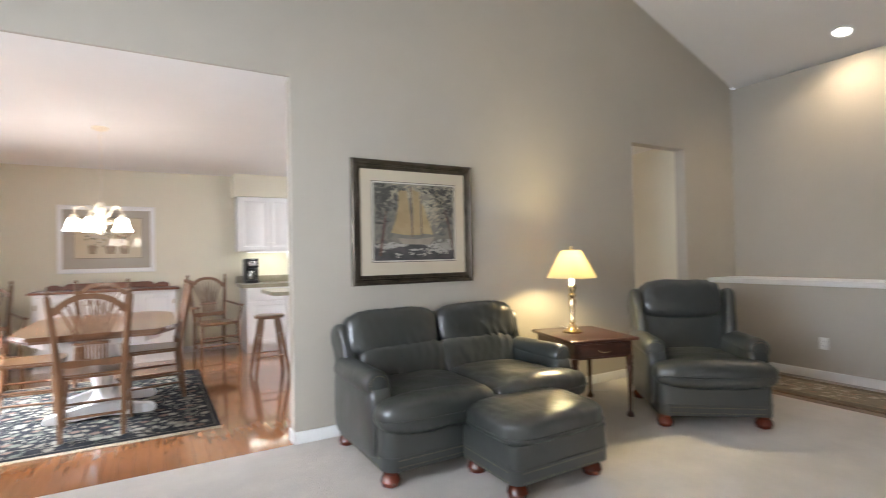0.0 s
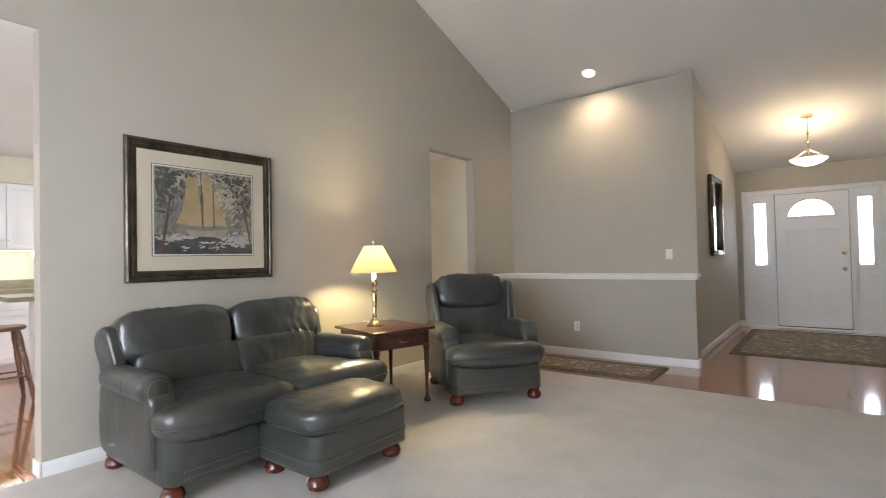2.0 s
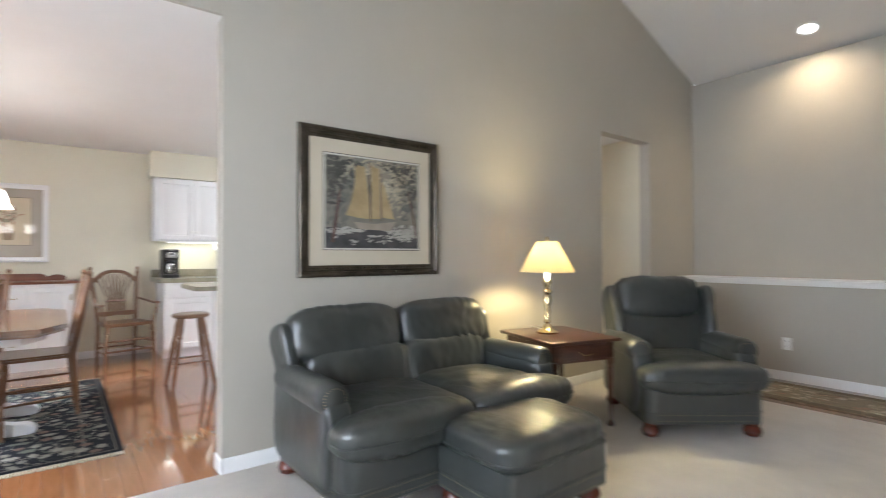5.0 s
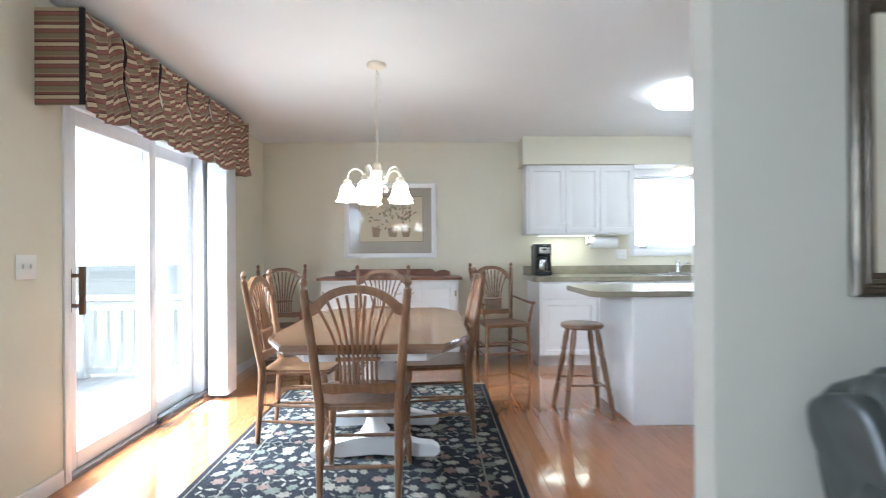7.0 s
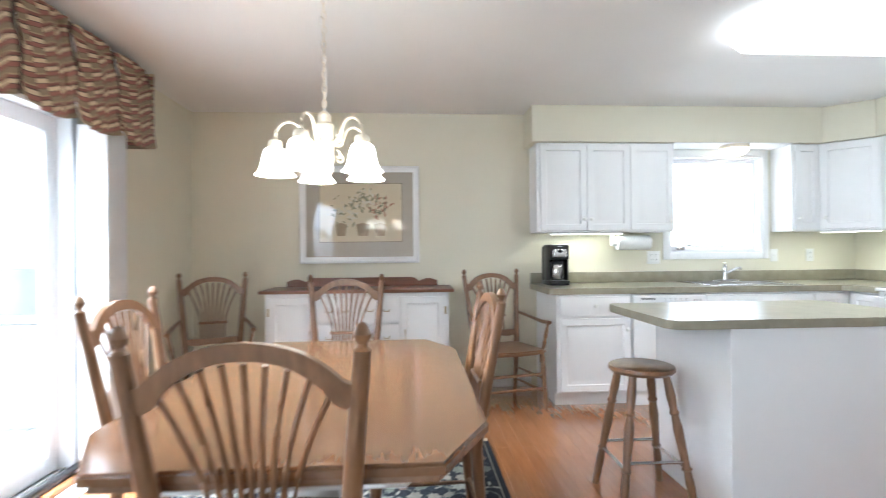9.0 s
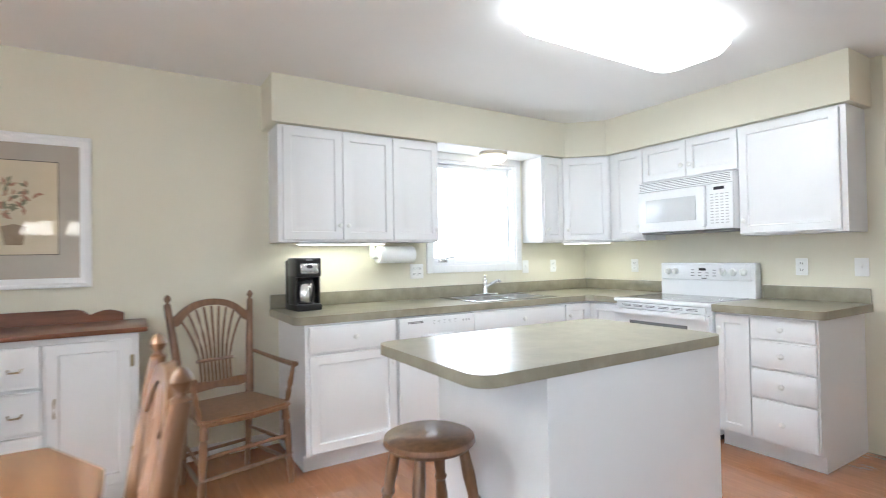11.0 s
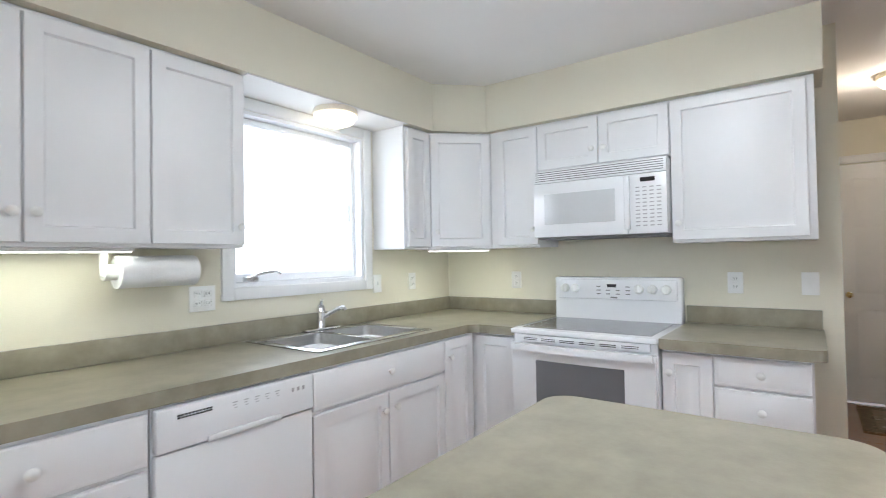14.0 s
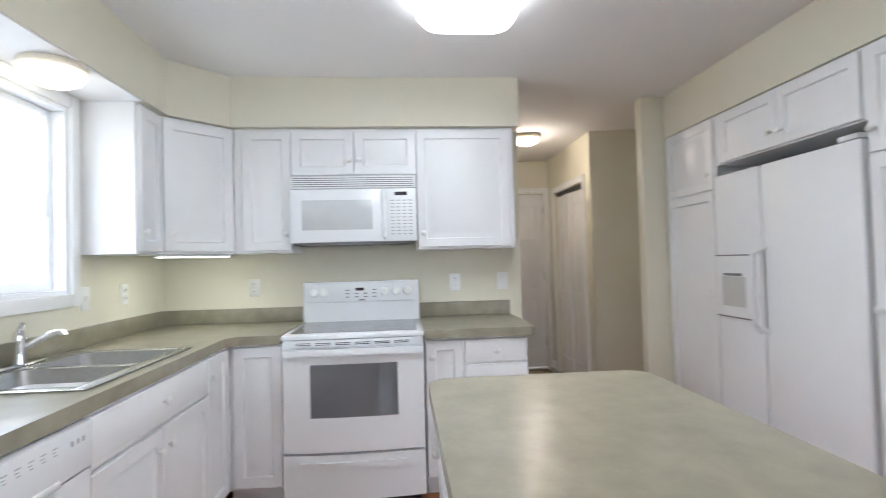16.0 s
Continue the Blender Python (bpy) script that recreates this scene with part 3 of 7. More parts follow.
for x0, z0, x1, z1 in ((0.02, 0.02, 0.045, h - 0.02), (w - 0.045, 0.02, w - 0.02, h - 0.02), (0.045, h - 0.055, w - 0.045, h - 0.02), (0.045, 0.02, w - 0.045, 0.065)):
    box(bm, x0, 0.06, z0, x1, 0.10, z1, 0.006)
part("sash", bm, M_VINYL, win)
pane = part("pane", B(0.045, 0.075, 0.065, w - 0.045, 0.081, h - 0.055), M_GLASS, win)
pane.visible_shadow = False
bm = tube(bmesh.new(), [(0.12, 0.03, 0.045), (0.16, 0.0, 0.065), (0.24, -0.005, 0.075), (0.27, -0.005, 0.062)], 0.008)
box(bm, 0.09, 0.02, 0.022, 0.16, 0.06, 0.05, 0.006)
part("crank_handle", bm, M_STEEL, win, "small metal crank handle")
part("latch", B(w - 0.085, 0.045, 0.36, w - 0.065, 0.06, 0.47, 0.005), M_VINYL, win)

# sliding glass door; local x runs along the wall to the north, local -y into the room
sld = thing("sliding_door", pose(XW, 4.595, 0, 0, 0, 90), "white vinyl sliding glass door onto the deck, bright with daylight", "sliding door", kind="structure")
L, HH = 1.605, 2.03
bm = bmesh.new()
for x0, z0, x1, z1 in ((0, 0, 0.045, HH), (L - 0.045, 0, L, HH), (0.045, HH - 0.05, L - 0.045, HH)):
    box(bm, x0, -0.012, z0, x1, 0.16, z1, 0.003)
part("frame", bm, M_VINYL, sld)
bm = bmesh.new()
box(bm, 0.045, -0.01, 0.0, L - 0.045, 0.16, 0.025)
box(bm, 0.045, 0.03, 0.025, L - 0.045, 0.038, 0.04)
box(bm, 0.045, 0.085, 0.025, L - 0.045, 0.093, 0.04)
part("track", bm, M_GREY, sld, "dark metal track")
for i, (a, b, y0) in enumerate(((0.045, 0.920, 0.02), (0.835, L - 0.045, 0.075))):
    bm = bmesh.new()
    for x0, z0, x1, z1 in ((a, 0.03, a + 0.085, HH - 0.05), (b - 0.085, 0.03, b, HH - 0.05), (a + 0.085, HH - 0.14, b - 0.085, HH - 0.05), (a + 0.085, 0.03, b - 0.085, 0.125)):
        box(bm, x0, y0, z0, x1, y0 + 0.045, z1, 0.005)
    leaf = part("leaf", bm, M_VINYL, sld)
    g = part("pane", B(a + 0.085, y0 + 0.018, 0.125, b - 0.085, y0 + 0.024, HH - 0.14), M_GLASS, leaf)
    g.visible_shadow = False
    if i == 0:
        bm = bmesh.new()
        box(bm, 0.078, -0.055, 0.87, 0.098, -0.025, 1.13, 0.004)
        box(bm, 0.06, -0.03, 0.91, 0.085, 0.02, 0.93)
        box(bm, 0.06, -0.03, 1.07, 0.085, 0.02, 1.09)
        box(bm, 0.055, 0.005, 0.885, 0.075, 0.02, 1.115, 0.003)
        part("handle", bm, M_OAK, leaf, "wood and dark metal pull handle")
# security bar lying in the track
bm = rod(bmesh.new(), (XW + 0.045, 5.50, 0.055), (XW + 0.045, 6.15, 0.055), 0.018)
box(bm, XW + 0.025, 5.42, 0.03, XW + 0.065, 5.56, 0.078, 0.006)
solo("security_bar", bm, M_BLACK, "dark metal security bar lying in the door track", "security bar")

# unseen living room window, added behind the walker's left shoulder to let daylight in
win2 = thing("window_2", pose(XW, 0.0, 0.55, 0, 0, 90), "added white double window of the living room, out of view, bright with daylight", "window", kind="structure")
w, h = 2.4, 1.7
bm = bmesh.new()
for x0, z0, x1, z1 in ((-0.07, -0.07, 0, h + 0.07), (w, -0.07, w + 0.07, h + 0.07), (0, h, w, h + 0.07), (0, -0.07, w, 0)):
    box(bm, x0, -0.02, z0, x1, 0, z1, 0.004)
part("casing", bm, M_TRIM, win2)
for a, b in ((0, 1.2), (1.2, 2.4)):
    bm = bmesh.new()
    for x0, z0, x1, z1 in ((a, 0, a + 0.06, h), (b - 0.06, 0, b, h), (a + 0.06, h - 0.06, b - 0.06, h), (a + 0.06, 0, b - 0.06, 0.06)):
        box(bm, x0, 0.03, z0, x1, 0.09, z1, 0.005)
    s = part("sash", bm, M_VINYL, win2)
    g = part("pane", B(a + 0.06, 0.055, 0.06, b - 0.06, 0.061, h - 0.06), M_GLASS, s)
    g.visible_shadow = False


def six_panel(bm, w, h, t=0.035, fan=False):
    """A door leaf of six raised panels; the front is towards -y."""
    box(bm, 0, 0.008, 0, w, t, h)
    st = 0.11 * w / 0.9
    mid = w / 2
    rows = ((0.20, 0.62), (0.76, 1.20)) if fan else ((0.20, 0.80), (0.92, 1.52), (1.63, h - 0.12))
    if fan:
        rows = ((0.22, 0.80), (0.95, 1.55))
    zs = [0] + [z for r in rows for z in r] + [h]
    for a, b in zip(zs[::2], zs[1::2]):
        box(bm, 0, 0, a, w, 0.008, b)
    for z0, z1 in rows:
        for x0, x1 in ((0, st), (mid - 0.04, mid + 0.04), (w - st, w)):
            box(bm, x0, 0, z0, x1, 0.008, z1)
        for x0, x1 in ((st, mid - 0.04), (mid + 0.04, w - st)):
            frustum(bm, x0 + 0.015, z0 + 0.015, x1 - 0.015, z1 - 0.015, 0.008, 0.001, 0.02)
    return bm


def frustum(bm, x0, z0, x1, z1, y0, y1, inset):
    """A raised panel: a rectangle at depth y0 rising to a smaller one at y1."""
    a = [bm.verts.new(p) for p in ((x0, y0, z0), (x1, y0, z0), (x1, y0, z1), (x0, y0, z1))]
    b = [bm.verts.new(p) for p in ((x0 + inset, y1, z0 + inset), (x1 - inset, y1, z0 + inset), (x1 - inset, y1, z1 - inset), (x0 + inset, y1, z1 - inset))]
    bm.faces.new(b)
    for i in range(4):
        j = (i + 1) % 4
        bm.faces.new((a[i], a[j], b[j], b[i]))


def knob(parent, x, z, material, r=0.016, y=0.0):
    m = Matrix.Translation((x, y, z)) @ Matrix.Rotation(radians(90), 4, 'X')
    return part("knob", lathe(bmesh.new(), [(r * 0.45, 0), (r * 0.4, 0.012), (r * 0.95, 0.018), (r, 0.024), (r * 0.6, 0.030), (0, 0.032)], 14, m), material, parent)


# hall door, closet door, entry room door
d = thing("door_2", pose(6.83, 5.225, 0.01, 0, 0, EASTW), "closed white six-panel hall door", "door", kind="structure")
part("leaf", six_panel(bmesh.new(), 0.80, 2.05), M_TRIM, d)
for z in (0.25, 1.03, 1.82):
    part("hinge", B(0.795, -0.008, z, 0.812, 0.004, z + 0.09, 0.003), M_STEEL, d)
knob(d, 0.06, 0.92, M_BRASS, 0.026)
casing("door_casing_hall", pose(6.81, 5.23, 0, 0, 0, EASTW), 0.81, 2.07)
d = thing("door_3", pose(6.55, 4.35, 0.01, 0, 0, SOUTHW), "white panelled bifold closet door standing slightly open", "door", kind="structure")
for i, (x, a) in enumerate(((0.0, -4), (0.445, 4))):
    bm = six_panel(bmesh.new(), 0.44, 1.97, 0.03)
    bm.transform(pose(x, 0.02, 0, 0, 0, a))
    part("leaf", bm, M_TRIM, d)
part("header_track", B(0, 0.01, 1.985, 0.89, 0.05, 2.018), M_BLACK, d, "dark bifold track")
casing("door_casing_closet", pose(6.55, 4.36, 0, 0, 0, SOUTHW), 0.89, 2.03)
d = thing("door_4", pose(8.795, YS - 0.03, 0.01, 0, 0, SOUTHW), "closed white six-panel entry closet door", "door", kind="structure")
part("leaf", six_panel(bmesh.new(), 0.84, 2.03), M_TRIM, d)
knob(d, 0.78, 0.92, M_BRASS, 0.026)
casing("door_casing_entry", pose(8.80, YS, 0, 0, 0, SOUTHW), 0.85, 2.05)

# front door with fanlight and sidelights; local x runs to the south
fd = thing("door_1", pose(XD, 1.0, 0, 0, 0, EASTW), "white panelled front door with a fanlight between two sidelights", "door", kind="structure")
bm = bmesh.new()
for x0, x1 in ((0, 0.03), (0.35, 0.375), (1.265, 1.29), (1.595, 1.625)):
    box(bm, x0, 0, 0, x1, 0.14, 2.06)
box(bm, 0, 0.0, 2.035, 1.625, 0.14, 2.06)
box(bm, 0.0, -0.01, 0.0, 1.625, 0.14, 0.02)
part("door_frame", bm, M_TRIM, fd)
bm = bmesh.new()
for x0, x1 in ((-0.055, 0.0), (1.625, 1.68)):
    box(bm, x0, -0.02, 0, x1, 0, 2.115, 0.004)
box(bm, 0, -0.02, 2.06, 1.625, 0, 2.115, 0.004)
box(bm, 0.31, -0.014, 0.02, 0.375, 0, 2.06, 0.003)
box(bm, 1.265, -0.014, 0.02, 1.33, 0, 2.06, 0.003)
part("casing", bm, M_TRIM, fd)
# leaf with a half-round light
bm = bmesh.new()
lw, lh, cx, cz, rx, rz = 0.89, 2.034, 0.445, 1.68, 0.285, 0.262
y0, y1 = 0.0, 0.045
box(bm, 0, y0 + 0.008, 0.022, lw, y1, cz)
for a, b in ((0.022, 0.22), (0.80, 0.92), (1.50, cz)):
    box(bm, 0, y0, a, lw, y0 + 0.008, b)
for z0, z1 in ((0.22, 0.80), (0.92, 1.50)):
    for x0, x1 in ((0, 0.12), (0.405, 0.485), (lw - 0.12, lw)):
        box(bm, x0, y0, z0, x1, y0 + 0.008, z1)
    for x0, x1 in ((0.12, 0.405), (0.485, lw - 0.12)):
        frustum(bm, x0 + 0.015, z0 + 0.015, x1 - 0.015, z1 - 0.015, y0 + 0.008, y0 + 0.001, 0.02)
N = 16
arc = [(cx + rx * math.cos(math.pi * i / N), cz + rz * math.sin(math.pi * i / N)) for i in range(N + 1)]
plate(bm, [(cx + rx, cz), (lw, cz), (lw, lh), (cx, lh)] + [p for p in reversed(arc[:N // 2 + 1])][:-1], y0, y1)
plate(bm, [(cx, lh), (0, lh), (0, cz), (cx - rx, cz)] + [p for p in reversed(arc[N // 2:])][1:], y0, y1)
leaf = part("leaf", bm, M_TRIM, fd)
leaf.location = (0.375, 0.03, 0)
part("door_sweep", B(0, -0.004, 0.022, lw, -0.0005, 0.034), M_DARK, leaf, "dark rubber door sweep")
# dark strips on the leaf's face paint the shade of the gap round it
for x0, z0, x1, z1 in ((0.0005, 0.034, 0.0045, lh - 0.006), (lw - 0.0045, 0.034, lw - 0.0005, lh - 0.006), (0.0005, lh - 0.005, lw - 0.0005, lh - 0.001)):
    part("gap_shade_strip", B(x0, -0.0025, z0, x1, -0.0004, z1), M_DARK, leaf, "dark strip painted as the shaded gap round the leaf")
g = part("fanlight", plate(bmesh.new(), arc, 0.02, 0.026), M_GLASS, leaf)
g.visible_shadow = False
bm = bmesh.new()
for i in range(N):
    rod(bm, (arc[i][0], 0.0, arc[i][1]), (arc[i + 1][0], 0.0, arc[i + 1][1]), 0.014, seg=6)
rod(bm, (cx - rx, 0, cz), (cx + rx, 0, cz), 0.014, seg=6)
for a in (36, 72, 108, 144):
    a = radians(a)
    rod(bm, (cx + 0.1 * math.cos(a), 0.018, cz + 0.09 * math.sin(a)), (cx + rx * math.cos(a), 0.018, cz + rz * math.sin(a)), 0.010, seg=6)
for i in range(8):
    a, b = math.pi * i / 8, math.pi * (i + 1) / 8
    rod(bm, (cx + 0.1 * math.cos(a), 0.018, cz + 0.09 * math.sin(a)), (cx + 0.1 * math.cos(b), 0.018, cz + 0.09 * math.sin(b)), 0.010, seg=6)
part("fanlight_bars", bm, M_TRIM, leaf)
k = knob(leaf, lw - 0.07, 0.90, M_BRASS, 0.028)
part("deadbolt", lathe(bmesh.new(), [(0.03, 0), (0.03, 0.012), (0.012, 0.02), (0, 0.021)], 16, Matrix.Translation((lw - 0.07, 0, 1.13)) @ Matrix.Rotation(radians(90), 4, 'X')), M_BRASS, leaf, "brass deadbolt")
for x0 in (0.03, 1.29):
    bm = bmesh.new()
    box(bm, x0, 0.03, 0.02, x0 + 0.305, 0.07, 0.95)
    box(bm, x0, 0.03, 1.92, x0 + 0.305, 0.07, 2.035)
    box(bm, x0, 0.03, 0.95, x0 + 0.075, 0.07, 1.92)
    box(bm, x0 + 0.225, 0.03, 0.95, x0 + 0.305, 0.07, 1.92)
    for z0, z1 in ((0.22, 0.45), (0.55, 0.82)):
        frustum(bm, x0 + 0.06, z0, x0 + 0.245, z1, 0.03, 0.022, 0.02)
    s = part("sidelight", bm, M_TRIM, fd)
    g = part("pane", B(x0 + 0.075, 0.048, 0.95, x0 + 0.225, 0.054, 1.92), M_GLASS, s)
    g.visible_shadow = False

# ---- outside ----
bm = bmesh.new()
lathe(bm, [(90, -2), (95, 30), (80, 60)], 48)
bmesh.ops.delete(bm, geom=[f for f in bm.faces if len(f.verts) > 4], context='FACES')
structure("backdrop", bm, M_HAZE, "bright hazy distance and sky", "backdrop")
structure("ground", B(-400, -400, -0.62, 400, 400, -0.60), M_GRASS, "wide pale spring lawn", "ground")
deck = thing("deck", pose(0, 0, 0), "weathered grey wooden deck outside the sliding door", "deck", kind="structure")
for i in range(10):
    x = XW - 0.30 - 0.145 * i
    part("board", B(x, 3.6, -0.09, x + 0.138, 7.10, -0.05), M_DECK, deck)
rail = thing("deck_railing", pose(0, 0, 0), "white painted wooden deck railing with square balusters, sloping down the steps", "railing")


def rail_run(p, q, n, posts):
    """Rails and balusters between two posts; p and q give the foot of the run, which may slope."""
    p, q = Vector(p), Vector(q)
    d = q - p
    side = Vector((-d.y, d.x, 0)).normalized()
    for z0, z1, hw in ((0.82, 0.86, 0.065), (0.72, 0.80, 0.02), (0.08, 0.15, 0.02)):
        bm = bmesh.new()
        ring = [[bm.verts.new(e + side * s + Vector((0, 0, z))) for s, z in ((-hw, z0), (hw, z0), (hw, z1), (-hw, z1))] for e in (p, q)]
        bm.faces.new(ring[0])
        bm.faces.new(ring[1][::-1])
        for k in range(4):
            bm.faces.new((ring[0][k], ring[1][k], ring[1][(k + 1) % 4], ring[0][(k + 1) % 4]))
        part("rail", bm, M_RAIL, rail)
    for i in range(n):
        c = p + d * ((i + 0.5) / n)
        part("baluster", B(c.x - 0.030, c.y - 0.030, c.z + 0.11, c.x + 0.030, c.y + 0.030, c.z + 0.76, 0.003), M_RAIL, rail)
    for c in posts:
        part("post", B(c[0] - 0.05, c[1] - 0.05, c[2], c[0] + 0.05, c[1] + 0.05, c[2] + 0.86, 0.005), M_RAIL, rail)


rail_run((-1.95, 7.05, -0.09), (-3.28, 7.05, -0.09), 10, [(-1.95, 7.05, -0.09), (-3.28, 7.05, -0.09)])
rail_run((-3.28, 6.98, -0.10), (-3.28, 5.6, -0.56), 10, [(-3.28, 5.6, -0.58)])
hs = thing("house", pose(-66, 52, -0.6), "distant pale-sided neighbouring house with a grey roof", "house")
part("wall", B(-5, -4, 0, 5, 4, 3.0), M_HOUSE, hs)
bm = bmesh.new()
v = [bm.verts.new(p) for p in ((-5.4, -4.4, 3), (5.4, -4.4, 3), (5.4, 4.4, 3), (-5.4, 4.4, 3), (-5.4, 0, 5), (5.4, 0, 5))]
for f in ((0, 1, 5, 4), (2, 3, 4, 5), (0, 4, 3), (1, 2, 5), (3, 2, 1, 0)):
    bm.faces.new([v[i] for i in f])
part("roof", bm, M_ROOF, hs)
for x in (-3, 0, 3):
    part("window", B(x - 0.5, -4.03, 1.0, x + 0.5, -3.98, 2.2), M_OVENGL, hs)
    part("window", B(4.98, x - 0.5, 1.0, 5.03, x + 0.5, 2.2), M_OVENGL, hs)

# ---- kitchen ----
def front(parent, name, x0, z0, x1, z1, raised=True, knob_at=None, t=0.02, material=None):
    """A cabinet door or drawer front standing proud of the face at y = 0, with a raised panel."""
    material = material or M_CAB
    g = 0.003
    x0, x1, z0, z1 = x0 + g, x1 - g, z0 + g, z1 - g
    s = 0.052
    rings = [(0, 0), (0, -t + 0.003), (0.003, -t)]
    if raised and x1 - x0 > 0.16 and z1 - z0 > 0.2:
        rings += [(s, -t), (s + 0.005, -t + 0.013), (s + 0.014, -t + 0.013), (s + 0.042, -t + 0.002)]
    else:
        rings += [(0.014, -t), (0.017, -t - 0.0015)]
    bm = bmesh.new()
    loops = [[bm.verts.new(q) for q in ((x0 + a, y, z0 + a), (x1 - a, y, z0 + a), (x1 - a, y, z1 - a), (x0 + a, y, z1 - a))] for a, y in rings]
    for lo, hi in zip(loops, loops[1:]):
        for k in range(4):
            bm.faces.new((lo[k], lo[(k + 1) % 4], hi[(k + 1) % 4], hi[k]))
    bm.faces.new(loops[-1])
    bm.faces.new(loops[0][::-1])
    ob = part(name, bm, material, parent)
    if knob_at:
        knob(ob, knob_at[0], knob_at[1], M_PLATE, 0.017, -t)
    return ob


def cabinet(name, m, w, d, z0, z1, fronts, label, toe=False, group="", cat="cabinet"):
    c = thing(name, m, label, cat, group)
    bm = bmesh.new()
    box(bm, 0, 0, z0 + (0.10 if toe else 0), w, d, z1)
    if toe:
        box(bm, 0.0, 0.06, z0, w, d, z0 + 0.10)
    part("body", bm, M_CAB, c)
    for f in fronts:
        kind, a, b, x, y = f[:5]
        front(c, kind, a, b, x, y, kind != "drawer", f[5] if len(f) > 5 else None)
    return c


ZU, ZT = 1.372, 2.134
UP = "wall cabinets"
LOW = "base cabinets"
YU = 7.43                              # face of the uppers; the doors stand 20 mm proud
cabinet("wall_cabinet", pose(1.28, YU, 0), 0.43, YN - YU, ZU, ZT, [("door", 0.025, ZU + 0.01, 0.43, ZT - 0.012, (0.40, ZU + 0.11))], "white painted raised-panel wall cabinet beside the dining room", group=UP)
cabinet("wall_cabinet", pose(1.71, YU, 0), 0.765, YN - YU, ZU, ZT, [("door", 0.0, ZU + 0.01, 0.38, ZT - 0.012, (0.03, ZU + 0.11)), ("door", 0.38, ZU + 0.01, 0.765, ZT - 0.012, (0.735, ZU + 0.09))], "white painted two-door wall cabinet beside the window", group=UP)
cabinet("wall_cabinet", pose(3.55, YU, 0), 0.245, YN - YU, ZU, ZT, [("door", 0.02, ZU + 0.01, 0.245, ZT - 0.012, (0.05, ZU + 0.11))], "narrow white wall cabinet beside the window", group=UP)
# diagonal corner cabinet
c = thing("corner_wall_cabinet", pose(0, 0, 0), "white diagonal corner wall cabinet with one raised-panel door", "cabinet", UP)
part("body", prism(bmesh.new(), [(3.80, YU), (4.095, 7.135), (XE, 7.135), (XE, YN), (3.80, YN)], ZU, ZT), M_CAB, c)
dl = math.hypot(0.295, 0.295)
dd = front(c, "door", 0.01, ZU + 0.01, dl - 0.01, ZT - 0.012, True, (0.05, ZU + 0.11))
dd.matrix_basis = pose(3.80, YU, 0, 0, 0, -45)
XU = 4.093
cabinet("wall_cabinet", pose(XU, 7.13, 0, 0, 0, EASTW), 0.345, XE - XU, ZU, ZT, [("door", 0.05, ZU + 0.01, 0.345, ZT - 0.012, (0.315, ZU + 0.11))], "narrow white wall cabinet beside the microwave", group=UP)
cabinet("wall_cabinet", pose(XU, 6.785, 0, 0, 0, EASTW), 0.765, XE - XU, 1.835, ZT, [("door", 0.0, 1.84, 0.382, ZT - 0.012, (0.35, 1.93)), ("door", 0.382, 1.84, 0.765, ZT - 0.012, (0.415, 1.93))], "short white two-door cabinet above the microwave", group=UP)
cabinet("wall_cabinet", pose(XU, 6.018, 0, 0, 0, EASTW), 0.618, XE - XU, ZU, ZT, [("door", 0.0, ZU + 0.01, 0.59, ZT - 0.012, (0.035, ZU + 0.10))], "wide white one-door wall cabinet beside the hall", group=UP)

# base cabinets on the window wall; faces at y = 7.05
YB, HB = 7.065, 0.872
cabinet("base_cabinet", pose(1.335, YB, 0), 0.59, YN - YB, 0, HB, [("drawer", 0.02, 0.70, 0.585, 0.862, (0.30, 0.785)), ("door", 0.02, 0.115, 0.585, 0.69, (0.55, 0.60))], "white base cabinet with one drawer over a raised-panel door", True, LOW)
cabinet("base_cabinet", pose(2.53, YB, 0), 0.895, YN - YB, 0, HB, [("drawer", 0.0, 0.70, 0.895, 0.862, (0.45, 0.785)), ("door", 0.0, 0.115, 0.447, 0.69, (0.405, 0.61)), ("door", 0.447, 0.115, 0.895, 0.69, (0.49, 0.61))], "white sink base cabinet with two doors under a false drawer", True, LOW)
cabinet("base_cabinet", pose(3.425, YB, 0), 0.308, YN - YB, 0, HB, [("door", 0.0, 0.115, 0.27, 0.862, (0.04, 0.77))], "narrow white base cabinet in the corner", True, LOW)
XF = 3.735
cabinet("base_cabinet", pose(XF, 7.065, 0, 0, 0, EASTW), 0.295, XE - XF, 0, HB, [("door", 0.03, 0.115, 0.29, 0.862)], "white corner base cabinet beside the range", True, LOW)
cabinet("base_cabinet", pose(XF, 6.005, 0, 0, 0, EASTW), 0.215, XE - XF, 0, HB, [("door", 0.0, 0.115, 0.215, 0.862, (0.035, 0.77))], "narrow white base cabinet beside the range", True, LOW)
cabinet("base_cabinet", pose(XF, 5.79, 0, 0, 0, EASTW), 0.36, XE - XF, 0, HB, [("drawer", 0.0, a, 0.355, b, (0.18, (a + b) / 2)) for a, b in ((0.73, 0.862), (0.555, 0.725), (0.375, 0.55), (0.115, 0.37))], "white base cabinet with four drawers", True, LOW)

# worktop: an L with a sink opening, and the short piece beside the hall
SX0, SX1, SY0, SY1 = 2.625, 3.365, 7.12, 7.605


def slab(bm, outline, z0=0.874, z1=0.922):
    return prism(bm, outline, z0, z1)


